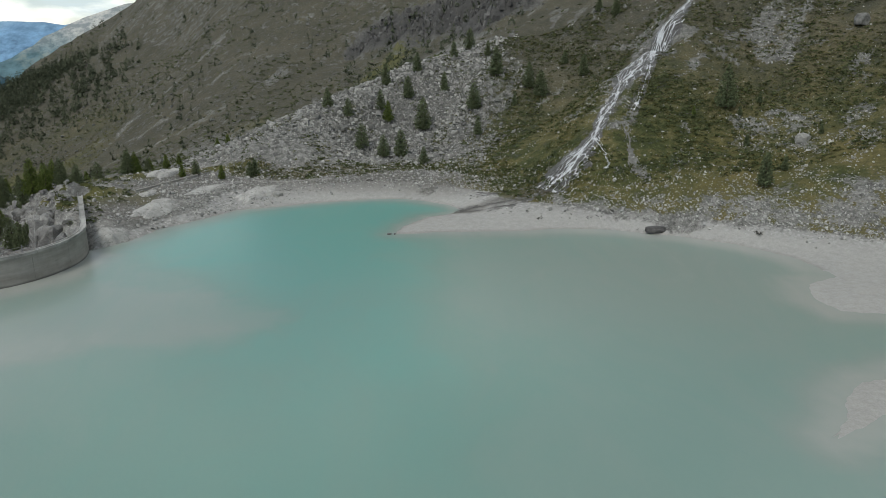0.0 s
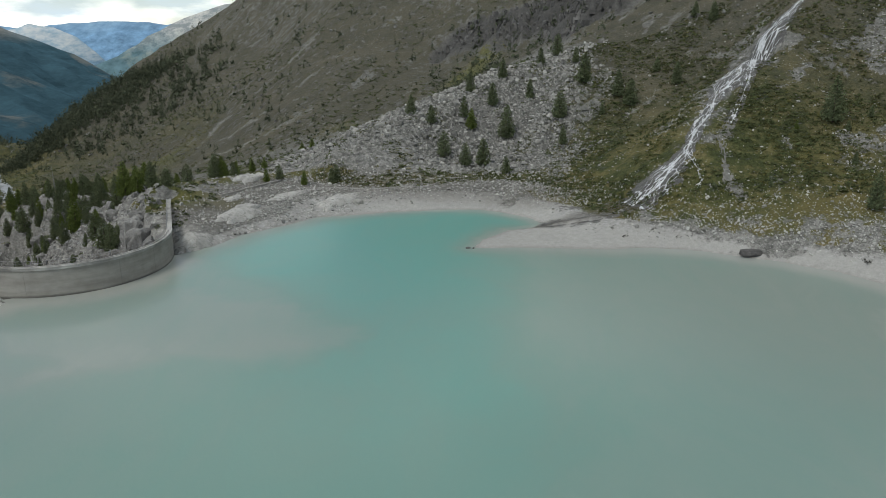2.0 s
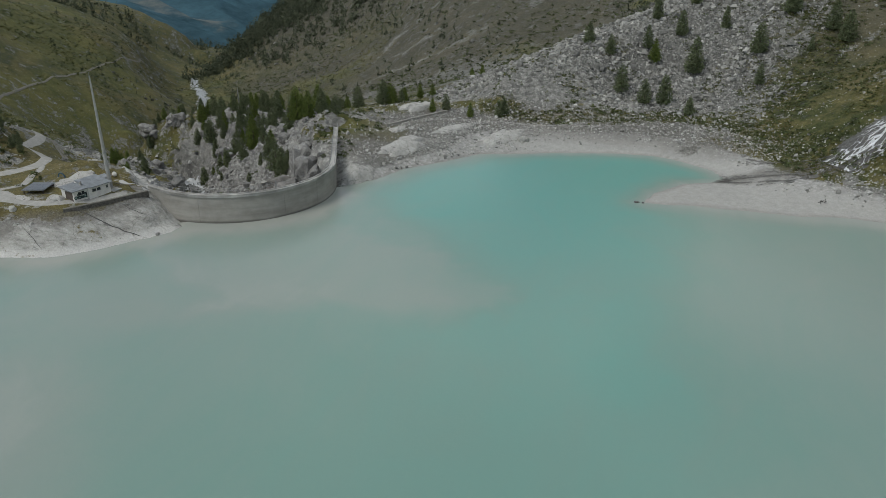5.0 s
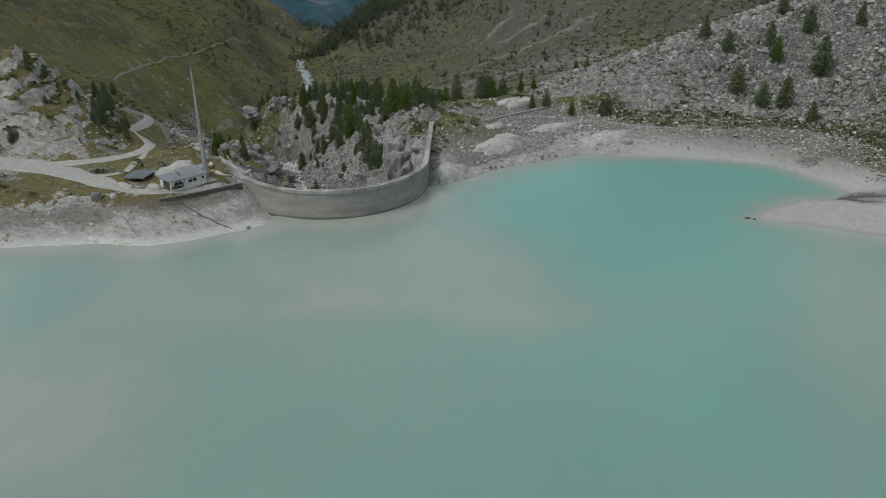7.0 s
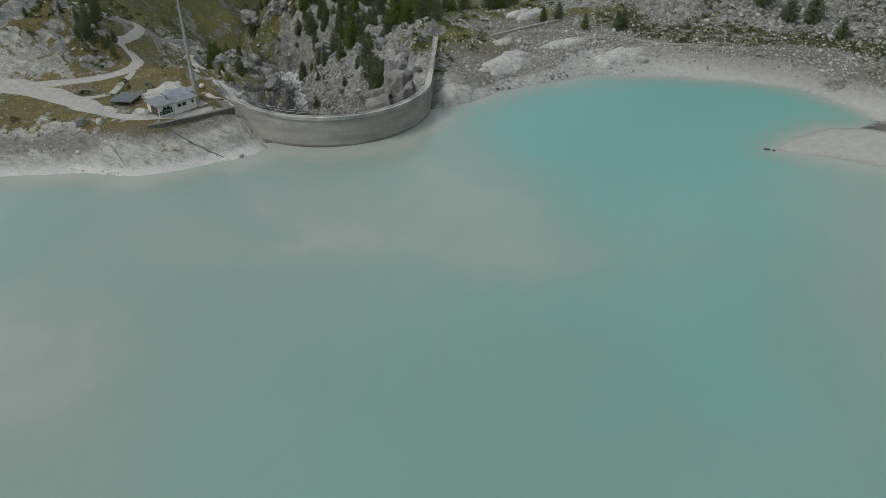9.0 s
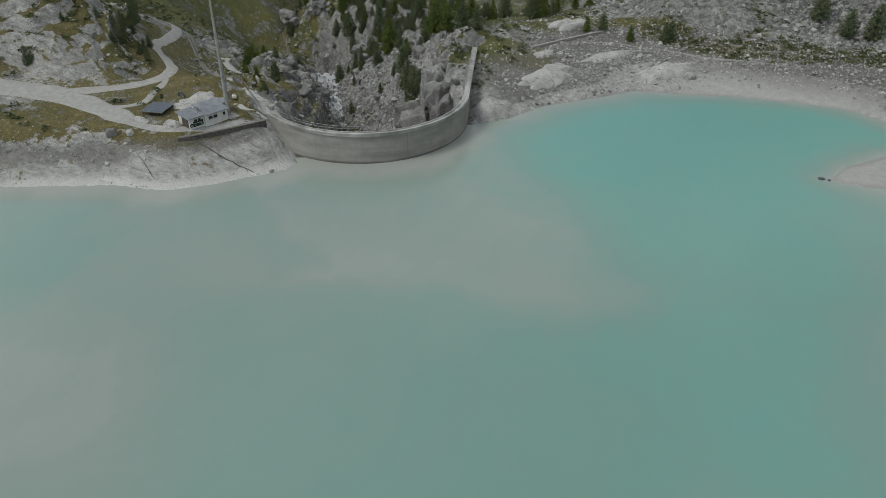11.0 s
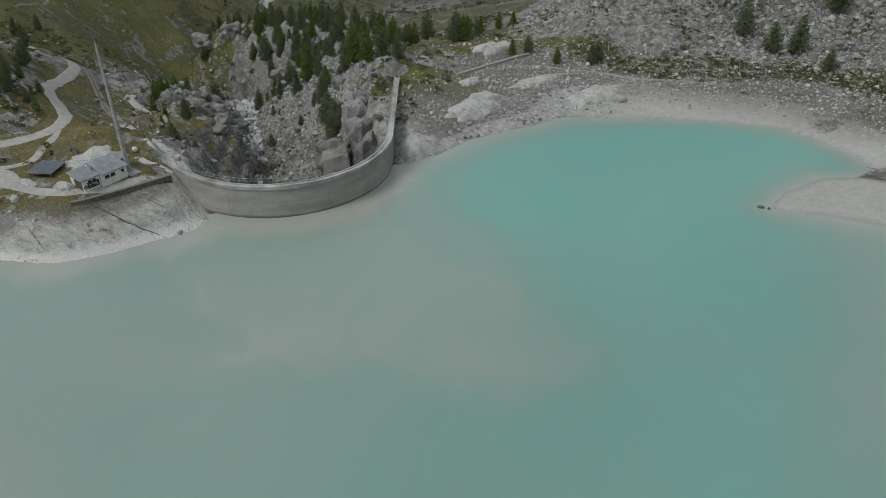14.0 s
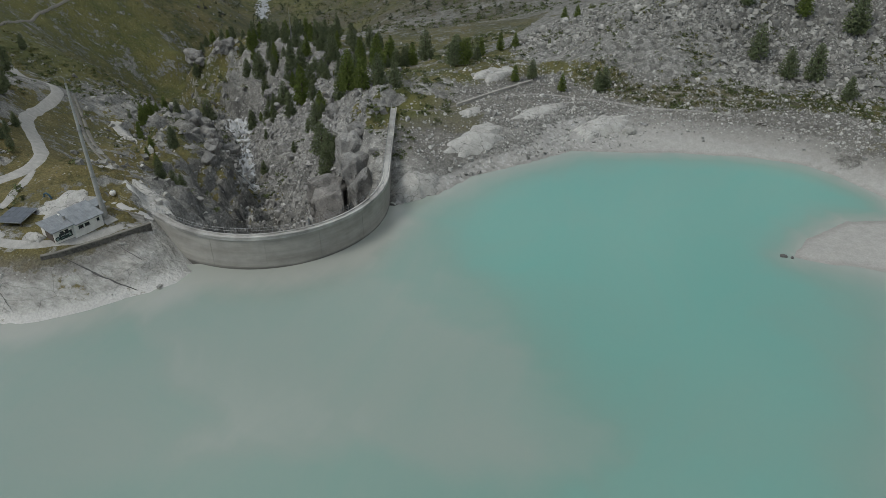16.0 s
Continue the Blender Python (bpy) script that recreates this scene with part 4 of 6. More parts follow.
def railing(name, points, height, label, gap=2.0, rails=(1.0, 0.55), thick=0.034):
    ob = thing(name, label, "railing")
    pts, carry = [], 0.0
    for a, b in zip(points, points[1:]):
        a, b = Vector(a), Vector(b)
        long, at = (b - a).length, carry
        while at < long:
            pts.append(a.lerp(b, at / long))
            at += gap
        carry = at - long
    pts.append(Vector(points[-1]))
    for p in pts:
        tube("post", [p, p + Vector((0, 0, height))], thick, STEEL, ob, 4)
    for r in rails:
        tube("rail", [p + Vector((0, 0, height * r)) for p in pts], thick * 0.8, STEEL, ob, 4)
    return ob


inner = []
for p, d in zip(line, way):
    q = p - Vector((d.y, -d.x)) * 2.0
    inner.append((q.x, q.y, DAM_TOP + 0.12))
railing("dam_railing", inner, 1.1, "thin galvanised steel railing along the dam crest")
outer = [(p.x - d.y * 1.0, p.y + d.x * 1.0, DAM_TOP + 0.16) for p, d in zip(line[37:], way[37:])]
railing("wing_railing", outer, 0.9, "thin galvanised steel railing on the straight dam wing", 3.0, (1.0,))
tube("gauge_post", [Vector((-86.9, 144.0, DAM_TOP - 0.1)), Vector((-86.9, 144.0, DAM_TOP + 1.5))], 0.12, STEEL, dam, 6)

# stair on the valley side of the straight wing
wing_way = (wing_b - wing_a).normalized()
stair = thing("wing_stair", "weathered pale concrete stair beside the dam wing", "stair")
for k in range(16):
    at = wing_a.lerp(wing_b, 0.22 + 0.026 * k) - Vector((wing_way.y, -wing_way.x)) * 2.6
    bm = box(bmesh.new(), -0.42, -0.38, -5.0, 0.42, 0.38, 0.0, 0.02)
    bm.transform(Matrix.Translation((at.x, at.y, DAM_TOP - 3.4 + 0.19 * k)) @ Matrix.Rotation(math.atan2(wing_way.y, wing_way.x), 4, "Z"))
    part("tread", bm, PALE_CONCRETE, stair)

# ---- house beside the dam ----
PLASTER = plain_stuff("white_plaster", (0.55, 0.54, 0.50), (0.70, 0.69, 0.65), 1.2, 0.9, 0.2, 0.02, 0.0)
METAL_ROOF = plain_stuff("grey_metal_roof", (0.165, 0.178, 0.188), (0.275, 0.29, 0.30), 0.8, 0.55, 0.1, 0.02, 0.1, metal=0.2)
DARK_PANEL = plain_stuff("dark_mural_paint", (0.012, 0.018, 0.018), (0.035, 0.055, 0.05), 1.5, 0.7, 0.0, 0.02, 0.0)
BROWN = plain_stuff("brown_door_paint", (0.07, 0.055, 0.045), (0.11, 0.09, 0.075), 1.5, 0.7, 0.1, 0.02, 0.0)
GLASS = plain_stuff("dark_window_glass", (0.012, 0.014, 0.016), (0.025, 0.028, 0.03), 1.0, 0.12, 0.0, 0.02, 0.0, spec=0.6)
MURAL_PALE = plain_stuff("pale_mural_paint", (0.10, 0.20, 0.17), (0.30, 0.34, 0.30), 2.5, 0.8, 0.0, 0.02, 0.0)
HOUSE = Matrix.Translation((-119.5, 120.8, 6.95)) @ Matrix.Rotation(radians(79), 4, "Z")


def shell(bm, x0, y0, x1, y1, high_front, high_back, thick=0.22):
    """Four walls with a sloping top; y grows to the back."""
    for ax0, ay0, ax1, ay1 in ((x0, y0, x1, y0 + thick), (x0, y1 - thick, x1, y1), (x0, y0 + thick, x0 + thick, y1 - thick), (x1 - thick, y0 + thick, x1, y1 - thick)):
        quad = [(ax0, ay0), (ax1, ay0), (ax1, ay1), (ax0, ay1)]
        low = [bm.verts.new((x, y, -0.6)) for x, y in quad]
        top = [bm.verts.new((x, y, high_front + (high_back - high_front) * (y - y0) / (y1 - y0))) for x, y in quad]
        bm.faces.new(low[::-1]), bm.faces.new(top)
        for k in range(4):
            bm.faces.new((low[k], low[(k + 1) % 4], top[(k + 1) % 4], top[k]))
    return bm


def seam_roof(parent, x0, y0, x1, y1, zf, zb, seam_gap=0.55):
    """A slightly sloping sheet roof with raised seams."""
    bm = bmesh.new()
    quad = [(x0, y0, zf), (x1, y0, zf), (x1, y1, zb), (x0, y1, zb)]
    low, top = [bm.verts.new(v) for v in quad], [bm.verts.new((x, y, z + 0.14)) for x, y, z in quad]
    bm.faces.new(low[::-1]), bm.faces.new(top)
    for k in range(4):
        bm.faces.new((low[k], low[(k + 1) % 4], top[(k + 1) % 4], top[k]))
    roof = part("roof", bm, METAL_ROOF, parent, "grey sheet metal roof with seams")
    x = x0 + 0.05
    while x < x1:
        bm = bmesh.new()
        a = [bm.verts.new(v) for v in ((x, y0, zf + 0.142), (x + 0.05, y0, zf + 0.142), (x + 0.05, y1, zb + 0.142), (x, y1, zb + 0.142))]
        b = [bm.verts.new((v.co.x, v.co.y, v.co.z + 0.06)) for v in a]
        bm.faces.new(b)
        for k in range(4):
            bm.faces.new((a[k], a[(k + 1) % 4], b[(k + 1) % 4], b[k]))
        part("seam", bm, METAL_ROOF, roof)
        x += seam_gap
    return roof


def window(parent, x, y, z, w, h):
    """A window on a wall that faces -y."""
    ob = part("window", box(bmesh.new(), x, y - 0.03, z, x + w, y + 0.05, z + h, 0.01), DARK_PANEL, parent)
    part("pane", box(bmesh.new(), x + 0.06, y - 0.045, z + 0.06, x + w - 0.06, y - 0.031, z + h - 0.06), GLASS, ob)
    part("sill", box(bmesh.new(), x - 0.05, y - 0.12, z - 0.07, x + w + 0.05, y - 0.031, z - 0.001), PALE_CONCRETE, ob)
    return ob


house = thing("keeper_house", "small white plastered keeper's house with grey metal roofs", "house", HOUSE)
part("wall", shell(bmesh.new(), 0, 0, 3.1, 4.0, 2.15, 2.5), PLASTER, house, "white plaster walls of the low wing")
seam_roof(house, -0.45, -0.4, 3.35, 4.3, 2.16, 2.54)
part("wall", shell(bmesh.new(), 3.12, -0.45, 8.1, 4.2, 2.1, 2.7), PLASTER, house, "white plaster walls of the long wing")
seam_roof(house, 3.36, -0.85, 8.4, 4.5, 2.12, 2.78)
part("annex", box(bmesh.new(), 8.12, 2.1, -0.6, 10.4, 4.4, 2.35, 0.02), CONCRETE, house, "grey concrete annex")
part("annex_roof", box(bmesh.new(), 8.405, 1.9, 2.352, 10.6, 4.6, 2.47, 0.02), METAL_ROOF, house)
mural = part("mural", box(bmesh.new(), 0.75, -0.03, 0.35, 2.9, 0.0, 1.45), DARK_PANEL, house, "dark painted mural with pale shapes")
for x, z, w, h in ((1.0, 0.6, 0.5, 0.12), (1.7, 0.85, 0.6, 0.1), (2.3, 0.55, 0.35, 0.4), (1.4, 1.0, 0.25, 0.2), (2.0, 1.2, 0.5, 0.1)):
    part("painted_shape", box(bmesh.new(), x, -0.036, z, x + w, -0.031, z + h), MURAL_PALE, mural)
for x in (1.0, 1.8):
    window(house, x, -0.035, 1.1, 0.6, 0.7)
disc = bmesh.new()
bmesh.ops.create_cone(disc, cap_ends=True, segments=18, radius1=0.38, radius2=0.36, depth=0.04, matrix=Matrix.Translation((0.38, -0.022, 0.75)) @ Matrix.Rotation(radians(90), 4, "X"))
part("round_sign", disc, DARK_PANEL, house, "round dark painted sign")
disc = bmesh.new()
bmesh.ops.create_cone(disc, cap_ends=True, segments=18, radius1=0.24, radius2=0.23, depth=0.04, matrix=Matrix.Translation((0.38, -0.032, 0.75)) @ Matrix.Rotation(radians(90), 4, "X"))
part("round_sign_centre", disc, MURAL_PALE, house)
for x in (3.9, 4.95):
    window(house, x, -0.45, 1.15, 0.85, 0.55)
window(house, 7.1, -0.45, 1.15, 0.45, 0.55)
part("door", box(bmesh.new(), -0.06, 0.35, -0.02, 0.0, 2.7, 1.95, 0.01), BROWN, house, "wide brown garage door on the gable end")
part("chimney", box(bmesh.new(), 2.85, 1.6, 2.2, 3.2, 1.95, 3.2, 0.03), PALE_CONCRETE, house)
part("chimney_cap", box(bmesh.new(), 2.75, 1.5, 3.3, 3.3, 2.05, 3.38, 0.02), METAL_ROOF, house)
for dx in (2.85, 3.14):
    part("cap_leg", box(bmesh.new(), dx, 1.6, 3.18, dx + 0.06, 1.95, 3.302), METAL_ROOF, house)

# terrace and steps in front of the house
terrace_slab = thing("house_terrace", "grey concrete terrace slab beside the house", "terrace", HOUSE)
part("slab", box(bmesh.new(), 8.3, -0.9, -0.5, 10.4, 2.05, 0.06, 0.03), PALE_CONCRETE, terrace_slab)

# mast
MAST_PAINT = plain_stuff("weathered_mast_paint", (0.25, 0.25, 0.235), (0.36, 0.36, 0.34), 0.6, 0.7, 0.0, 0.01, 0.05)
mast = thing("mast", "tall tapered grey steel mast beside the house", "mast", Matrix.Translation((-119.1, 130.3, 6.9)))
tube("pole", [(0, 0, -0.5), (0, 0, 8), (0, 0, 16), (0, 0, 23.4)], [0.46, 0.36, 0.25, 0.15], MAST_PAINT, mast, 12)
tube("pole_top", [(0, 0, 23.4), (0, 0, 23.8), (0, 0, 23.81), (0, 0, 24.6)], [0.15, 0.15, 0.05, 0.04], STEEL, mast, 8)
tube("base_flange", [(0, 0, 0.0), (0, 0, 0.3)], 0.75, CONCRETE, mast, 10)
for z in (7.8, 15.8):
    tube("joint_ring", [(0, 0, z), (0, 0, z + 0.25)], 0.49 - z * 0.0135, STEEL, mast, 12)
dish = thing("round_tank", "small round white tank on the rock behind the house", "tank", Matrix.Translation((-123.6, 136.4, float(sheet(-123.6, 136.4)))))
bm = bmesh.new()
bmesh.ops.create_uvsphere(bm, u_segments=14, v_segments=8, radius=0.55, matrix=Matrix.Translation((0, 0, 0.5)))
part("tank_body", bm, PLASTER, dish)
tube("tank_lid", [(0, 0, 0.98), (0, 0, 1.1)], 0.2, STEEL, dish, 8)

# shed roof on posts
shed = thing("solar_shelter", "low open shelter with a dark panelled roof", "shelter", Matrix.Translation((-131.3, 123.0, 6.15)) @ Matrix.Rotation(radians(20), 4, "Z"))
part("roof", box(bmesh.new(), -2.3, -2.4, 2.0, 2.3, 2.6, 2.16, 0.02), METAL_ROOF, shed)
for i in range(4):
    for j in range(3):
        x, y = -2.2 + i * 1.1, -2.3 + j * 1.62
        part("panel", box(bmesh.new(), x, y, 2.164, x + 1.05, y + 1.56, 2.2), plain_stuff("dark_panel", (0.055, 0.065, 0.08), (0.09, 0.10, 0.115), 1.0, 0.35, 0.0, 0.01, 0.1) if i + j == 0 else bpy.data.materials["dark_panel"], shed)
for x in (-2.0, 2.0):
    for y in (-2.1, 2.3):
        part("post", box(bmesh.new(), x - 0.08, y - 0.08, -0.6, x + 0.08, y + 0.08, 2.0, 0.01), BROWN, shed)
part("back_wall", box(bmesh.new(), -2.0, 2.2, -0.8, 2.0, 2.35, 1.995, 0.01), BROWN, shed)
arch = thing("blue_hoop", "small dark blue hoop shelter on the gravel", "shelter", Matrix.Translation((-131.5, 129.5, float(sheet(-131.5, 129.5)))))
tube("hoop", [(math.cos(radians(a)) * 0.9, 0, math.sin(radians(a)) * 0.9) for a in range(0, 181, 15)], 0.16, plain_stuff("blue_plastic", (0.015, 0.05, 0.08), (0.03, 0.08, 0.11), 1.0, 0.5, 0, 0.01, 0.0), arch, 6)


# ---- roads, path and walls ----
def gravel_material(name, a, b):
    return plain_stuff(name, a, b, 0.9, 0.95, 0.4, 0.04, 0.0, spec=0.1)


def draped(name, line, width, material, label, category, lift=0.09, cells=6):
    """A strip laid on the ground along a line; the edges waver."""
    line = [Vector((p[0], p[1])) for p in densify([(*p[:2], 0) for p in line], 1.2)]
    for _ in range(22):
        line = [line[0]] + [(line[k - 1] + line[k] * 2 + line[k + 1]) / 4 for k in range(1, len(line) - 1)] + [line[-1]]
    verts, faces = [], []
    for k, (p, d) in enumerate(zip(line, ways(line))):
        n = Vector((d.y, -d.x))
        w = width * (1 + 0.22 * noise.noise((p.x * 0.25, p.y * 0.25, 3))) * min(1.0, 0.45 + 0.14 * min(k, len(line) - 1 - k))
        for j in range(cells + 1):
            q = p + n * (j / cells - 0.5) * w
            edge = 0.12 * (abs(j / cells - 0.5) == 0.5)
            verts.append((q.x, q.y, float(sheet(q.x, q.y)) + lift - edge * 1.6))
    c = cells + 1
    faces = [(k * c + j, k * c + j + 1, (k + 1) * c + j + 1, (k + 1) * c + j) for k in range(len(line) - 1) for j in range(cells)]
    ob = mesh_object(name, verts, faces, material, smooth=True)
    ob.data.flip_normals()
    return tagged(ob, label, category, kind="structure")


GRAVEL = gravel_material("road_gravel", (0.26, 0.252, 0.232), (0.37, 0.359, 0.333))
TRAIL = gravel_material("trail_dust", (0.14, 0.131, 0.112), (0.215, 0.203, 0.178))
draped("road_lower", ROAD_LOW, 2.1, GRAVEL, "pale gravel track past the house", "road")
draped("road_upper", ROAD_HIGH, 3.3, GRAVEL, "pale gravel road winding behind the rocks", "road")
draped("road_yard", [(-132, 117.2), (-141, 117.8), (-150, 119.0), (-162, 116.0), (-176, 109)], 6.0, GRAVEL, "wide pale gravel turning place", "road", 0.12, 10)
draped("road_link", [(-145, 118.5), (-140, 119.8), (-135.7, 122.6), (-138.3, 127.5), (-142, 133), (-145, 137)], 2.4, GRAVEL, "narrow gravel track past the shelter", "road", 0.07)
draped("footpath", FOOTPATH[:5], 0.9, TRAIL, "narrow trodden footpath through turf", "path", 0.07, 3)
draped("trail_terrace", [(-73, 226), (-59, 229), (-44, 234), (-27, 238), (-13, 242.5), (2, 242), (18, 231)], 1.1, TRAIL, "narrow trail along the terrace above the beach", "path", 0.06, 3)
draped("trail_valley", [(-279, 226), (-317, 268.8), (-326, 291.3), (-339, 324.7), (-356, 356.8), (-378, 396.7), (-401, 451), (-440, 520)], 1.1, TRAIL, "pale path across the green valley side", "path", 0.3, 3)
for off in (-1.1, 1.1):
    draped("trail_rut", [(x + off * 0.6, y - off) for x, y in INCLINE], 1.0, TRAIL, "pale rut of an old track on the turf", "path", 0.16, 3)
draped("shore_track", [(-81, 214), (-74, 223), (-62, 225.5), (-46, 226), (-30, 228.5)], 1.6, gravel_material("track_silt", (0.22, 0.21, 0.19), (0.29, 0.28, 0.26)), "faint silty track above the beach", "path", 0.05, 3)


def wall_along(name, points, thick, low, high, label, material):
    ob = thing(name, label, "wall")
    pts = [Vector(p) for p in densify([(*p, 0) for p in points], 1.0)]
    w = ways(pts)
    secs = []
    for p, d in zip(pts, w):
        z = float(sheet(p.x, p.y))
        n = Vector((d.y, -d.x))
        a, b = p.to_2d() - n * thick / 2, p.to_2d() + n * thick / 2
        secs.append([(a.x, a.y, z - low), (b.x, b.y, z - low), (b.x, b.y, z + high), (a.x, a.y, z + high)])
    strip_mesh("wall_body", secs, material, ob)
    cap = [[(s[3][0], s[3][1], s[3][2]), (s[2][0], s[2][1], s[2][2]), (s[2][0], s[2][1], s[2][2] + 0.14), (s[3][0], s[3][1], s[3][2] + 0.14)] for s in secs]
    strip_mesh("coping", cap, CONCRETE, ob)
    return ob


wall_along("retaining_wall", [(-88.4, 205.4), (-86, 211), (-83.5, 216.5), (-80, 224), (-78, 228.1)], 0.6, 1.8, 0.55, "low pale concrete retaining wall above the shore", CONCRETE)
def banked_wall(name, points, thick, label, material):
    """A retaining wall between a level top and the falling bank; points give x, y and the top."""
    ob = thing(name, label, "wall")
    pts = densify(points, 1.0)
    secs = []
    for (x, y, z), d in zip(pts, ways([p[:2] for p in pts])):
        n = Vector((d.y, -d.x)) * thick / 2
        secs.append([(x - n.x, y - n.y, z - 3.2), (x + n.x, y + n.y, z - 3.2), (x + n.x, y + n.y, z), (x - n.x, y - n.y, z)])
    strip_mesh("wall_body", secs, material, ob)
    strip_mesh("coping", [[(*s[3][:2], s[3][2] + 0.002), (*s[2][:2], s[2][2] + 0.002), (*s[2][:2], s[2][2] + 0.16), (*s[3][:2], s[3][2] + 0.16)] for s in secs], TRAIL, ob)
    return ob


banked_wall("abutment_wall", [(-112.0, 133.2, 6.2), (-114.6, 126.6, 6.4), (-117.9, 119.4, 6.6), (-119.6, 117.6, 6.5)], 0.6, "grey-brown stone retaining wall under the house track",
            plain_stuff("stone_masonry", (0.06, 0.055, 0.048), (0.19, 0.178, 0.158), 1.9, 0.95, 0.9, 0.2, 0.0))
banked_wall("access_parapet", [(-114.2, 134.0, 6.5), (-117.4, 133.6, 6.75), (-120.4, 133.2, 7.0)], 0.25, "pale concrete parapet beside the way to the dam", PALE_CONCRETE)
railing("abutment_railing", [(x, y, float(sheet(x, y))) for x, y in ((-114.3, 136.8), (-117.6, 136.4), (-121.3, 135.6))], 1.1, "steel railing at the dam's abutment by the house", 1.8)
railing("trail_railing", [(-77.8, 228.6, float(sheet(-77.8, 228.6))), (-77.4, 233.0, float(sheet(-77.4, 233.0))), (-73.5, 234.0, float(sheet(-73.5, 234)))], 1.0, "short railing at the end of the retaining wall", 1.6)
draped("crest_access", [(-113.6, 135.4), (-117.4, 135.0), (-121.6, 134.4)], 2.4, gravel_material("access_concrete", (0.36, 0.35, 0.33), (0.44, 0.43, 0.41)), "pale concrete way from the house to the dam crest", "path", 0.14, 3)


# ---- smooth ice-worn rock slabs ----
SLAB = cracked_rock("ice_worn_rock", (0.28, 0.273, 0.252), (0.43, 0.421, 0.392), 0.5, 0.93, 0.5, 0.2, 0.06, spec=0.15)


def rock_slab(cx, cy, long, wide, turn, high, label, seed):
    """A smooth rock hump that swells out of the ground."""
    rings, spokes = 14, 40
    verts, faces = [], []
    for i in range(rings + 1):
        r = i / rings
        for j in range(spokes):
            a = 2 * math.pi * j / spokes
            e = 1 + 0.42 * noise.noise((math.cos(a) * 1.9, math.sin(a) * 1.9, seed)) + 0.28 * noise.noise((math.cos(a) * 4.5, math.sin(a) * 4.5, seed))
            u, v = math.cos(a) * r * long * e, math.sin(a) * r * wide * e
            x = cx + u * math.cos(turn) - v * math.sin(turn)
            y = cy + u * math.sin(turn) + v * math.cos(turn)
            z = float(sheet(x, y)) + 0.7 * high * (1 - r ** 3.2) - 0.25 * r ** 6 + 0.5 * high * (1 - r * r) * noise.noise((x * 0.35, y * 0.35, seed)) + 0.16 * abs(noise.noise((x * 0.9, y * 0.9, seed + 5)))
            verts.append((x, y, z - (0.5 if i == rings else 0)))
    faces = [(i * spokes + j, i * spokes + (j + 1) % spokes, (i + 1) * spokes + (j + 1) % spokes, (i + 1) * spokes + j) for i in range(rings) for j in range(spokes)]
    ob = mesh_object("rock_slab", verts, faces, SLAB, smooth=True)
    ob.data.flip_normals()
    bm = bmesh.new()
    bm.from_mesh(ob.data)
    bmesh.ops.remove_doubles(bm, verts=bm.verts, dist=0.002)
    bmesh.ops.recalc_face_normals(bm, faces=bm.faces)
    bm.to_mesh(ob.data)
    bm.free()
    return tagged(ob, label, "rock slab", "smooth slabs on the shore")


SHORE_SLABS = [(-78.2, 193.5, 9.0, 3.6, radians(72), 1.3, "pale smooth ice-worn rock slab on the stony shore", 1),
               (-69.8, 213.5, 8.2, 1.9, radians(58), 0.9, "long narrow pale rock slab on the stony shore", 2),
               (-55.8, 213.8, 7.8, 2.8, radians(50), 1.5, "pale rounded rock hump beside the turquoise water", 3),
               (-82.2, 172.2, 5.4, 3.6, radians(58), 1.1, "pale smooth rock apron at the foot of the dam", 4)]
for row in SHORE_SLABS:
    rock_slab(*row)


def off_slabs(x, y):
    """True where no smooth slab lies."""
    free = np.ones(np.shape(x), bool)
    for cx, cy, long, wide, turn, *_ in SHORE_SLABS:
        u, v = (x - cx) * math.cos(turn) + (y - cy) * math.sin(turn), (y - cy) * math.cos(turn) - (x - cx) * math.sin(turn)
        free &= (u / long) ** 2 + (v / wide) ** 2 > 1.1
    return free


rock_slab(-84.0, 203.5, 3.2, 2.0, radians(70), 0.8, "grey broken rock hump beside the turf", 5)
rock_slab(-127.2, 129.2, 5.6, 3.2, radians(48), 0.7, "pale bare rock hump behind the house", 6)
rock_slab(-123.8, 120.2, 1.9, 1.3, radians(10), 1.1, "pale rock outcrop beside the garage door", 7)
rock_slab(-131.0, 118.6, 2.6, 1.0, radians(-5), 0.35, "low pale rock outcrop beside the track", 8)
rock_slab(-87.0, 226.0, 6.5, 3.0, radians(62), 1.8, "pale bare rock knob below the trees", 9)
rock_slab(-120.5, 141.5, 7.0, 3.2, radians(-20), 0.6, "long pale rock ledge above the gorge", 10)
rock_slab(-181.5, 188.3, 8.0, 2.0, radians(-21), 0.35, "smooth pale rock slab on the rim of the gorge", 12)


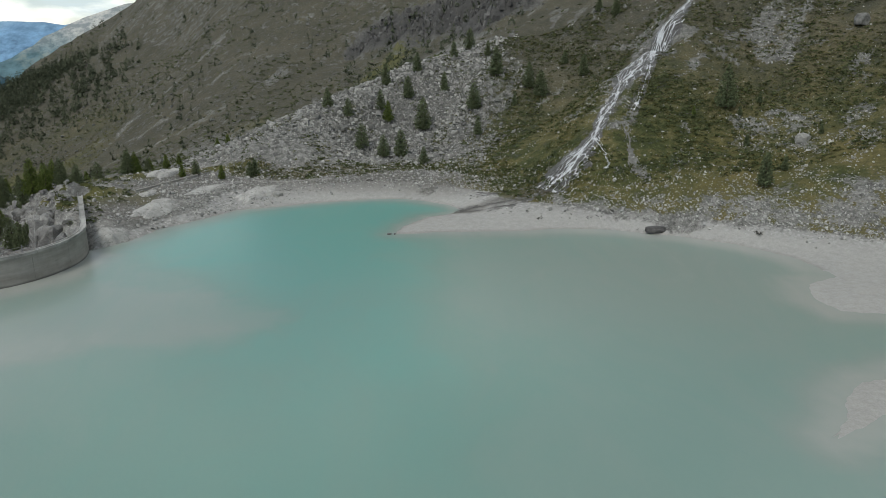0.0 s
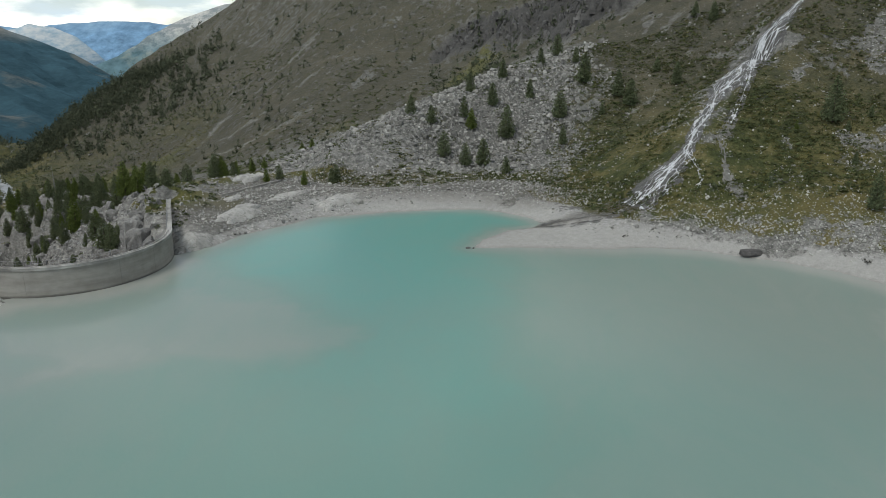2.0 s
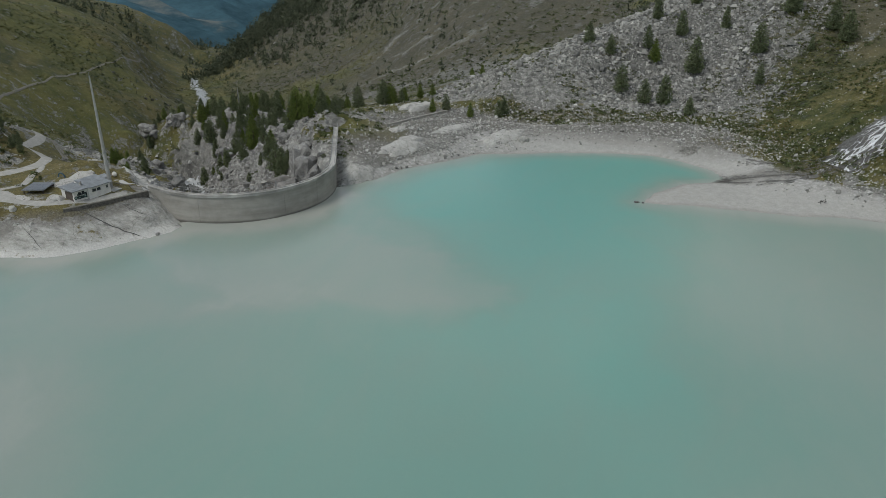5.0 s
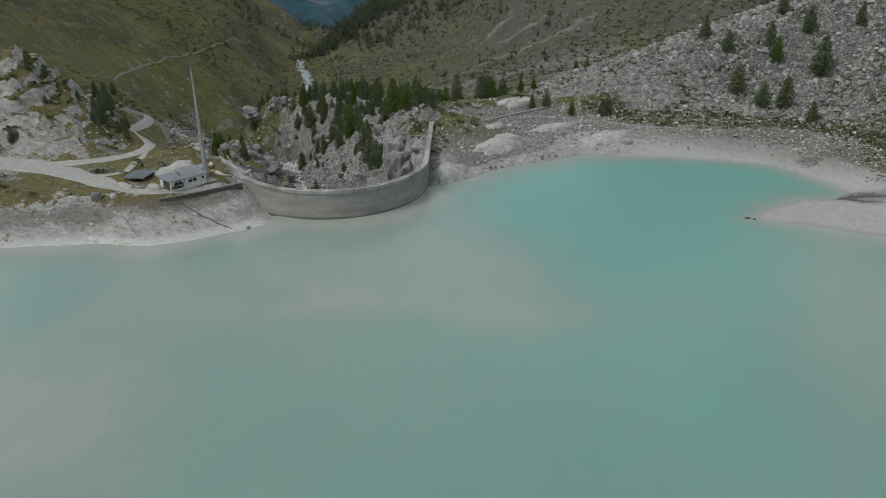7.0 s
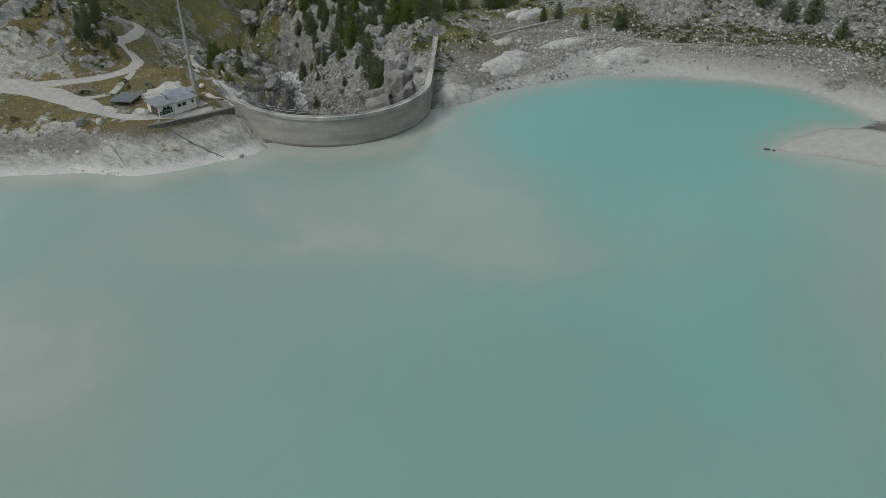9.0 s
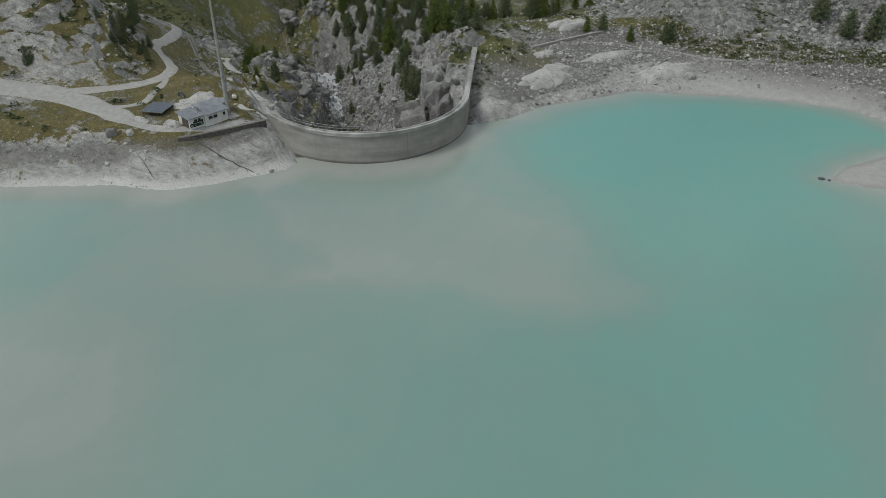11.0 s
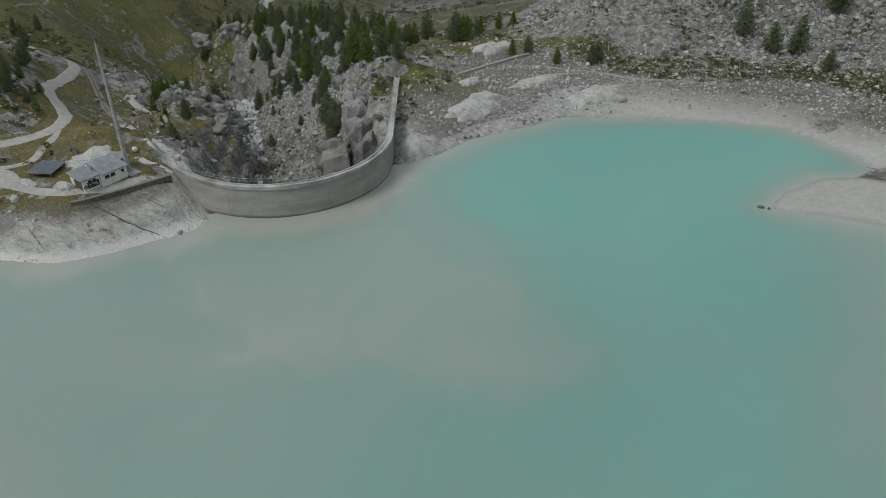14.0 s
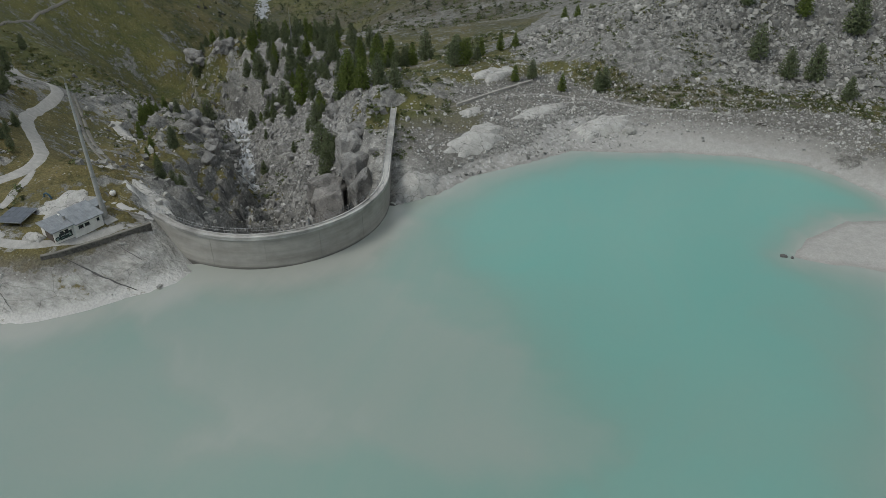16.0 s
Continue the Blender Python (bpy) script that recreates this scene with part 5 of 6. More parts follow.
# ---- trees ----
def conifer_crown(seed, height=10.0, radius=2.1, slim=0.85):
    """Many small needle sprays on short limbs, in a lumpy cone with a blunt top."""
    rnd = random.Random(seed)
    verts, faces = [], []
    limbs = 250
    for k in range(limbs):
        share = 0.05 + 0.93 * (1 - (1 - (k + rnd.random()) / limbs) ** 0.62)
        a = k * 2.39996 + rnd.uniform(-0.4, 0.4)
        lump = 1 + 0.24 * noise.noise((math.cos(a) * 1.3, math.sin(a) * 1.3, share * 5 + seed * 3.3))
        long = radius * (1 - share) ** slim * min(1.0, 0.55 + 2.6 * share) * lump * rnd.uniform(0.78, 1.04) + 0.12
        for c in range(3):
            u = (0.95, 0.68, 0.36)[c] * rnd.uniform(0.86, 1.06)
            p = Vector((math.cos(a) * long * u, math.sin(a) * long * u, share * height + 0.10 * long * u + rnd.uniform(-0.2, 0.2)))
            for _ in range(4 if c < 2 else 3):
                s = rnd.uniform(0.24, 0.46) * (1.1 - 0.4 * share) * (1.25 if c == 2 else 1.0)
                d = Vector((rnd.gauss(0, 1) + math.cos(a) * 0.6, rnd.gauss(0, 1) + math.sin(a) * 0.6, rnd.gauss(0, 0.8) + 0.25)).normalized()
                e = d.cross(Vector((rnd.gauss(0, 1), rnd.gauss(0, 1), rnd.gauss(0, 1)))).normalized()
                n = len(verts)
                verts += [p - d * s * 0.5 + e * s * 0.5, p - d * s * 0.5 - e * s * 0.5, p + d * s]
                faces.append((n, n + 1, n + 2))
    return verts, faces


def conifer(seed, fresh, radius, slim, label):
    tree = thing("conifer", label, "tree", None, "conifers on the mountainside")
    tube("trunk", [(0, 0, -0.6), (0.03, 0, 3), (-0.03, 0.02, 6.5), (0, 0, 9.7)], [0.24, 0.18, 0.10, 0.03], BARK, tree, 7)
    verts, faces = conifer_crown(seed, 10.0, radius, slim)
    mesh_object("crown", verts, faces, NEEDLE_FRESH if fresh else NEEDLE, tree)
    return tree


KINDS = [conifer(11, False, 3.0, 0.62, "dark green conifer growing among grey boulders"), conifer(12, False, 2.6, 0.55, "dark green conifer growing among grey boulders"),
         conifer(13, False, 3.4, 0.7, "broad dark green conifer on the rocky slope"), conifer(14, True, 2.7, 0.6, "fresh green larch on the rocky slope"),
         conifer(15, False, 3.1, 0.5, "dark green conifer with a rounded crown"), conifer(16, True, 3.0, 0.65, "fresh green larch with a loose crown")]
TREES_SLOPE = [(-29, 257, 9.5), (-21, 252, 8.2), (-15, 252, 9.8), (-7, 246, 6.1), (-21, 276, 8.3), (-8, 275, 12.9), (-14, 289, 9.0), (0, 291, 8.1), (-35, 270, 7.1),
               (-24, 279, 8.3), (12, 265, 7.3), (20, 290, 11.6), (11, 278, 10.4), (-11, 305, 8.4), (4, 316, 7.2), (-23, 295, 9.1), (-43, 274, 7.7), (-62, 231, 5.4),
               (-61, 233, 5.8), (-70, 227, 4.9), (26, 276, 4.9), (32, 285, 10.0), (36, 280, 10.3), (48, 302, 5.6), (53, 287, 8.7), (18, 314, 6.7)]
TREES_SIDE = [(-82, 226, 4.6), (-79, 230, 5.4), (-106, 243, 8.2), (-101, 231, 8.3), (-99, 232, 7.2), (-98, 239, 4.8), (11, 328, 9.3), (87, 230, 13.6), (83, 187, 9.5),
              (91, 194, 4.5), (90, 226, 3.3), (99, 234, 3.8), (66, 329, 6.4), (71, 319, 7.7), (76, 226, 3.0), (63, 201, 2.2), (49, 202, 2.2), (87, 211, 3.8), (109, 213, 3.2)]
TREES_GORGE = [(-250, 204, 7.0), (-229, 192, 8.1), (-168, 151, 3.7), (-193, 201, 3.1), (-196, 222, 4.8), (-144, 165, 5.9), (-146, 170, 4.4), (-226, 265, 11.0),
               (-253, 290, 6.7), (-208, 279, 11.5), (-141, 210, 3.7), (-153, 210, 4.8), (-165, 227, 3.8), (-112, 185, 8.6), (-118, 192, 9.3), (-110, 186, 6.3), (-114, 189, 7.5),
               (-137, 219, 6.6), (-155, 235, 13.7), (-117, 204, 10.8), (-113, 204, 8.5), (-109, 205, 8.4), (-105, 206, 6.9), (-128, 247, 6.9), (-127, 250, 7.0), (-125, 252, 7.0),
               (-141, 175, 4.0), (-139, 166, 4.0)]
TREES_RIM = [(-186, 199, 5.0), (-190, 203, 6.0), (-195, 209, 5.5), (-200, 215, 6.0), (-204, 221, 5.0), (-181, 193, 4.5), (-176, 189, 4.0), (-209, 229, 6.0), (-160, 178, 3.5), (-150, 170, 4.0), (-155, 172, 3.0), (-166, 184, 3.5)]
TREES_WEST = [(-165.3, 139.5, 4.2), (-167.1, 143.6, 5.0), (-195, 167, 6.5), (-172, 141.3, 3.2), (-160.8, 142.8, 3.4), (-162, 145, 3.0), (-174.7, 134.2, 2.4), (-259, 219, 6.0), (-222, 162, 6.0), (-170, 146, 5.2), (-199, 171, 5.0), (-171, 121.3, 3.6), (-184, 138, 5.5), (-181, 140, 3.9), (-166, 142, 5.2), (-175, 152, 4.4), (-156, 141, 3.4), (-170, 122, 3.1), (-161, 186, 6.8), (-169, 143, 4.1)]
TREES_CREST = [(-103, 239, 5.5), (-105, 248, 6.5), (-102, 251, 5.5), (-98.5, 257, 5.5), (-95, 260, 4.5), (-89, 287, 4.5), (-84, 284, 4.0)]
FRESH_SPOTS = [4, 19, 26, 30, 40, 62, 63, 64, 65, 70]
placed = []


def plant(x, y, high, kind, turn, thin=1.0):
    s = high / 10.0
    base = float(min(sheet(x, y), sheet(x + 0.5, y), sheet(x, y - 0.5)))
    m = Matrix.Translation((x, y, base + 0.02)) @ Matrix.Rotation(turn, 4, "Z") @ Matrix.Diagonal((s * thin, s * thin, s, 1))
    placed.append((x, y))
    return copy_thing(KINDS[kind], m)


rnd = random.Random(5)
for k, (x, y, high) in enumerate(TREES_SLOPE + TREES_SIDE + TREES_GORGE + TREES_WEST):
    plant(x, y, high, rnd.choice((3, 5)) if k in FRESH_SPOTS else rnd.choice((0, 1, 2, 0, 4)), rnd.uniform(0, 6.3), rnd.uniform(0.9, 1.15))
for x, y, high in TREES_RIM + TREES_CREST:
    plant(x, y, high, rnd.choice((3, 5)), rnd.uniform(0, 6.3), rnd.uniform(0.9, 1.2))
# the wood on the knoll beyond the gorge
WOOD = [(-258, 304), (-240, 312), (-215, 306), (-190, 284), (-165, 265), (-143, 247)]
made = 0
while made < 84:
    x, y = rnd.uniform(-268, -108), rnd.uniform(215, 345)
    if line_distance(np.array([x]), np.array([y]), WOOD)[0][0] > rnd.uniform(2, 30) * (0.5 + 1.4 * abs(noise.noise((x * 0.05, y * 0.05, 2)))) or min(math.hypot(x - a, y - b) for a, b in placed) < 4.2:
        continue
    if line_distance(np.array([x]), np.array([y]), TERRAIN_LINES["gorge_floor"])[0][0] < 14:
        continue
    plant(x, y, rnd.uniform(5.0, 11.0), 3 if rnd.random() < 0.22 else rnd.choice((0, 1, 2, 4)), rnd.uniform(0, 6.3), rnd.uniform(0.8, 1.1))
    made += 1
WOOD_FRONT = [(-222, 290), (-195, 268), (-170, 246), (-145, 230), (-124, 212)]
made = 0
while made < 34:
    x, y = rnd.uniform(-235, -112), rnd.uniform(200, 300)
    if line_distance(np.array([x]), np.array([y]), WOOD_FRONT)[0][0] > 9 or min(math.hypot(x - a, y - b) for a, b in placed) < 3.6:
        continue
    plant(x, y, rnd.uniform(4, 9.5), 3 if rnd.random() < 0.2 else rnd.choice((0, 1, 2, 4)), rnd.uniform(0, 6.3), rnd.uniform(0.85, 1.1))
    made += 1
for ob in KINDS:
    for o in (*ob.children_recursive, ob):
        bpy.data.objects.remove(o)


def merged(name, verts, faces, material, label, category, smooth=False):
    me = bpy.data.meshes.new(name)
    verts, faces = np.asarray(verts, np.float32), np.asarray(faces, np.int32)
    me.vertices.add(len(verts))
    me.vertices.foreach_set("co", verts.ravel())
    me.loops.add(faces.size)
    me.loops.foreach_set("vertex_index", faces.ravel())
    me.polygons.add(len(faces))
    me.polygons.foreach_set("loop_start", np.arange(0, faces.size, faces.shape[1], dtype=np.int32))
    me.polygons.foreach_set("use_smooth", np.zeros(len(faces), bool))
    me.update()
    me.validate()
    me.materials.append(material)
    return tagged(new(name, me), label, category, kind="stuff")


RNG = np.random.default_rng(7)


def scatter(count, x0, x1, y0, y1, density):
    """Random spots thinned by a density from 0 to 1."""
    x, y = RNG.uniform(x0, x1, count), RNG.uniform(y0, y1, count)
    keep = RNG.uniform(0, 1, count) < density(x, y)
    return x[keep], y[keep]


def slope_at(x, y):
    return np.hypot(sheet(x + 1.5, y) - sheet(x - 1.5, y), sheet(x, y + 1.5) - sheet(x, y - 1.5)) / 3.0


# far conifers, in their hundreds
FAR_NEEDLE = plain_stuff("old_conifer_needles", (0.050, 0.060, 0.040), (0.100, 0.112, 0.068), 0.5, 0.9, 0.0, 0.05, 0.35, spec=0.1)
def far_wood(name, x, y, high, label, tris=26):
    n = len(x)
    z = sheet(x, y)
    share = RNG.uniform(0, 1, (n, tris)) ** 1.5
    turn = RNG.uniform(0, 2 * np.pi, (n, tris))
    reach = RNG.uniform(0.16, 0.26, (n, 1)) * high[:, None] * (1 - share) ** 0.7 * np.sqrt(RNG.uniform(0.1, 1.0, (n, tris)))
    c = np.stack([x[:, None] + reach * np.cos(turn), y[:, None] + reach * np.sin(turn), z[:, None] + high[:, None] * (0.06 + 0.90 * share)], -1)
    size = high[:, None, None, None] * 0.095 * (1.2 - 0.8 * share[..., None, None]) * (26 / tris) ** 0.3
    corners = c[:, :, None, :] + RNG.normal(0, 1, (n, tris, 3, 3)) * np.array([0.8, 0.8, 1.0]) * size
    v = corners.reshape(-1, 3)
    return merged(name, v, np.arange(len(v)).reshape(-1, 3), FAR_NEEDLE, label, "trees")


fx, fy = scatter(9000, -480, -250, 560, 900, lambda x, y: step(52, 15, line_distance(x, y, [(-458, 630), (-447, 680), (-432, 740), (-410, 760)])[0]) * 0.55 + 0.13 * step(110, 40, line_distance(x, y, [(-440, 680), (-400, 740), (-370, 660)])[0]))
far_wood("far_forest", fx, fy, RNG.uniform(5, 15, len(fx)), "dark conifer forest on the far valley side", 44)
fx, fy = scatter(9000, -460, 120, 350, 1000, lambda x, y: 0.05 + 0.34 * step(-0.1, 0.6, fbm(x, y, 45, 3, 5)))
far_wood("slope_conifers", fx, fy, 2.6 + 7.0 * RNG.uniform(0, 1, len(fx)) ** 2.2, "scattered small conifers on the mountainside", 24)
fx, fy = scatter(2500, -60, 60, 395, 500, lambda x, y: 0.05 + 0 * x)
far_wood("cliff_conifers", fx, fy, RNG.uniform(5, 10, len(fx)), "conifers clinging to the dark cliff", 20)
fx, fy = scatter(8000, -800, -420, 380, 1100, lambda x, y: 0.35 * step(0.0, 0.6, fbm(x, y, 120, 3, 15)))
far_wood("valley_forest", fx, fy, RNG.uniform(8, 14, len(fx)), "dark conifers along the valley floor", 18)


# ---- boulders and scree ----
ICO_V = np.array([(x, y, z) for z in (-1, 1) for x, y in ((-1, -1), (1, -1), (1, 1), (-1, 1))], float) * 0.8
ICO_F = np.array([(0, 3, 2), (0, 2, 1), (4, 5, 6), (4, 6, 7), (0, 1, 5), (0, 5, 4), (1, 2, 6), (1, 6, 5), (2, 3, 7), (2, 7, 6), (3, 0, 4), (3, 4, 7)])


def rocks(name, x, y, size, label, material, flat=0.7, sink=0.25):
    n = len(x)
    if not n:
        return None
    z = sheet(x, y)
    v = np.repeat(ICO_V[None], n, 0) + RNG.uniform(-0.42, 0.42, (n, len(ICO_V), 3))
    v[:, 4:, :2] *= RNG.uniform(0.35, 0.95, (n, 1, 1))
    v = v * (RNG.uniform(0.65, 1.25, (n, 1, 3)) * [1, 1, flat])
    a = RNG.uniform(0, 2 * np.pi, n)
    tilt = RNG.normal(0, 0.3, n)
    ca, sa, ct, st = np.cos(a)[:, None], np.sin(a)[:, None], np.cos(tilt)[:, None], np.sin(tilt)[:, None]
    vx, vz = v[..., 0] * ct - v[..., 2] * st, v[..., 0] * st + v[..., 2] * ct
    v = np.stack([vx * ca - v[..., 1] * sa, vx * sa + v[..., 1] * ca, vz], -1) * size[:, None, None] * 0.5
    v += np.stack([x, y, z + size * (0.5 - sink) * flat * 0.8], -1)[:, None]
    f = (ICO_F[None] + (np.arange(n) * len(ICO_V))[:, None, None]).reshape(-1, 3)
    return merged(name, v.reshape(-1, 3), f, material, label, "rocks")


SHORE_STONE = plain_stuff("pale_shore_stone", (0.20, 0.196, 0.180), (0.44, 0.432, 0.40), 1.5, 0.93, 0.3, 0.05, 0.45, spec=0.15)


def sizes(n, lo, hi, power=2.6):
    u = RNG.uniform(0, 1, n)
    return (lo ** (1 - power) + u * (hi ** (1 - power) - lo ** (1 - power))) ** (1 / (1 - power))


def boulder_density(x, y):
    m = line_distance(x, y, TERRAIN_LINES["boulder_crest"])[0], line_distance(x, y, TERRAIN_LINES["boulder_face"])[0]
    d = np.minimum(*m)
    near = step(34, 14, d) * step(28, -4, x - 0.12 * (y - 250)) * step(238, 250, y + 0.15 * x)
    return np.clip(near * (0.75 + 0.5 * fbm(x, y, 14, 2, 33)), 0, 1)


x, y = scatter(70000, -95, 45, 225, 335, boulder_density)
rocks("boulder_field", x, y, sizes(len(x), 0.40, 2.8, 3.4), "field of pale grey angular boulders on the slope", BOULDER)


def strew_density(x, y):
    z = sheet(x, y)
    land = (z > 0.4) & ~inside(x, y, LAKE)
    band = step(3.0, 3.8, z) * step(9, 6, z) * step(45, 25, line_distance(x, y, SHORE_NORTH)[0])
    west_shore = step(24, 14, np.hypot((x + 68) / 1.3, y - 203)) * 0.55
    rest = np.where(x > 15, 0.75 * stony_ribbons(x, y) + 0.055, 0.42 * step(-0.2, 0.6, fbm(x, y, 22, 3, 77)) + 0.06)
    rest = rest * step(1.8, 3.2, z)
    away = step(3, 6, np.minimum(line_distance(x, y, ROAD_LOW)[0], line_distance(x, y, ROAD_HIGH)[0])) * step(4, 8, line_distance(x, y, DELTA)[0]) * (0.2 + 0.8 * step(6, 10, line_distance(x, y, PLATEAU_TURF)[0]))
    return np.where(land, np.clip(band * np.where(x > 15, 0.45, 0.8) + west_shore + rest, 0, 1), 0) * away * off_slabs(x, y)


x, y = scatter(80000, -110, 150, 160, 330, strew_density)
rocks("strewn_stones", x, y, sizes(len(x), 0.23, 1.1, 3.4), "pale stones strewn over shore and slope", SHORE_STONE)
x, y = scatter(60000, -260, -90, 135, 300, lambda x, y: (0.85 * step(20, 6, line_distance(x, y, TERRAIN_LINES["gorge_scree"])[0]) + 0.20 * step(20, 6, line_distance(x, y, TERRAIN_LINES["gorge_floor"])[0]) + 0.02) * step(2.5, 6, np.minimum(line_distance(x, y, ROAD_HIGH)[0], line_distance(x, y, DAM_WET)[0])) * (np.hypot(x + 121, y - 126) > 14))
rocks("gorge_scree_rocks", x, y, sizes(len(x), 0.35, 2.4, 3.2), "grey blocks and scree filling the gorge", plain_stuff("gorge_stone", (0.15, 0.146, 0.137), (0.35, 0.343, 0.322), 0.8, 0.93, 0.5, 0.12, 0.4, spec=0.15), 0.8)
x, y = scatter(9000, -215, -104, 84, 150, lambda x, y: (0.25 * step(14, 6, line_distance(x, y, SHORE_WEST)[0]) * step(-122, -134, x) + 0.5 * step(3.2, 1.0, line_distance(x, y, TERRAIN_LINES["west_bank"])[0]) + 0.02) * ~inside(x, y, LAKE) * step(2.5, 5, np.minimum(line_distance(x, y, ROAD_LOW)[0], line_distance(x, y, ROAD_HIGH)[0])) * (np.hypot(x + 121, y - 126) > 8))
rocks("bank_stones", x, y, sizes(len(x), 0.2, 1.1, 2.8), "pale loose stones on the rocky bank", SHORE_STONE)
x, y = scatter(19000, 15, 160, 150, 222, lambda x, y: (0.5 + 0.5 * fbm(x, y, 9, 3, 181)) * (sheet(x, y) > 3.2) * step(16, 11, sheet(x, y)) * ~inside(x, y, LAKE))
rocks("foot_rubble", x, y, sizes(len(x), 0.22, 0.8, 3.2), "pale rubble at the foot of the green slope", SHORE_STONE)
def shore_band(x, y):
    z, d = sheet(x, y), line_distance(x, y, SHORE_NORTH + SHORE_EAST[:3])[0]
    band = step(1.0, 2.6, z) * step(7.5, 4.5, z) + 0.8 * step(8, 3, line_distance(x, y, [(-76, 186), (-64, 204), (-56, 209)])[0])
    return off_slabs(x, y) * step(4, 8, line_distance(x, y, DELTA)[0]) * np.clip(band, 0, 1) * (0.55 + 0.5 * fbm(x, y, 7, 3, 211)) * step(42, 30, d) * (z > 0.15) * ~inside(x, y, LAKE)


x, y = scatter(26000, -92, 125, 160, 246, shore_band)
rocks("shore_stones", x, y, sizes(len(x), 0.2, 1.1, 2.6), "pale loose stones along the upper beach", SHORE_STONE)
x, y = scatter(9000, -420, 160, 320, 700, lambda x, y: 0.30 * step(-0.2, 0.6, fbm(x, y, 45, 3, 91)))
rocks("far_boulders", x, y, sizes(len(x), 0.8, 3.2, 2.8), "grey boulders on the far mountainside", plain_stuff("mossy_far_rock", (0.085, 0.083, 0.075), (0.20, 0.195, 0.18), 0.5, 0.95, 0.3, 0.1, 0.45, spec=0.1))


x, y = scatter(5200, -70, 60, 370, 530, lambda x, y: 0.55 * step(17, 7, line_distance(x, y, CRAG_LINE)[0]))
rocks("crag_blocks", x, y, sizes(len(x), 1.2, 3.6, 2.0), "dark upright rock buttresses of the cliff", plain_stuff("dark_cliff_rock", (0.060, 0.058, 0.056), (0.16, 0.155, 0.146), 0.12, 0.95, 0.6, 0.6, 0.3, spec=0.1), 1.4, 0.40)
x, y = scatter(2600, -215, -135, 112, 165, lambda x, y: 0.5 * step(15, 5, np.minimum(line_distance(x, y, TERRAIN_LINES["knoll"])[0], line_distance(x, y, TERRAIN_LINES["knoll_front"])[0])) * step(3.5, 7, np.minimum(line_distance(x, y, ROAD_LOW)[0], line_distance(x, y, ROAD_HIGH)[0])) * step(-0.3, 0.4, fbm(x, y, 14, 2, 191)))
rocks("knoll_rocks", x, y, sizes(len(x), 0.5, 1.8, 2.6), "pale rounded rock outcrops on the turf knoll", SLAB, 0.5, 0.42)
x, y = scatter(7000, -265, -105, 140, 310, lambda x, y: 0.5 * np.maximum(step(12, 4, line_distance(x, y, TERRAIN_LINES["knoll_wood"] + TERRAIN_LINES["gorge_edge"])[0]), step(20, 5, line_distance(x, y, TERRAIN_LINES["gorge_rim"][2:])[0])) * (line_distance(x, y, ROAD_HIGH)[0] > 6))
rocks("crag_outcrops", x, y, sizes(len(x), 0.6, 2.6, 2.6), "grey angular bedrock outcrops around the gorge", BOULDER, 0.8, 0.42)


# single boulders that stand out
def boulder(x, y, long, wide, high, turn, label, seed, material=None):
    bm = bmesh.new()
    bmesh.ops.create_icosphere(bm, subdivisions=3, radius=1.0)
    for v in bm.verts:
        p = v.co.copy()
        k = 1 + 0.28 * noise.noise(p * 1.3 + Vector((seed, 0, 0))) + 0.10 * noise.noise(p * 4 + Vector((0, seed, 0)))
        q = Vector([math.copysign(abs(c) ** 0.75, c) for c in p]) * k
        v.co = Vector((q.x * long / 2, q.y * wide / 2, max(q.z, -0.55) * high * 0.72))
    me = bpy.data.meshes.new("boulder")
    bm.to_mesh(me)
    bm.free()
    me.materials.append(material or BOULDER)
    ob = tagged(new("boulder", me), label, "boulder", "large boulders")
    ob.matrix_world = Matrix.Translation((x, y, max(float(sheet(x, y)), -0.5) + high * 0.18)) @ Matrix.Rotation(turn, 4, "Z")
    return ob


CRAG = cracked_rock("gorge_bedrock", (0.13, 0.126, 0.117), (0.31, 0.303, 0.284), 0.45, 0.93, 0.7, 0.25, 0.22, spec=0.15)
CRAG_RED = cracked_rock("reddish_bedrock", (0.125, 0.119, 0.110), (0.26, 0.246, 0.226), 0.4, 0.93, 0.7, 0.25, 0.1, spec=0.15)


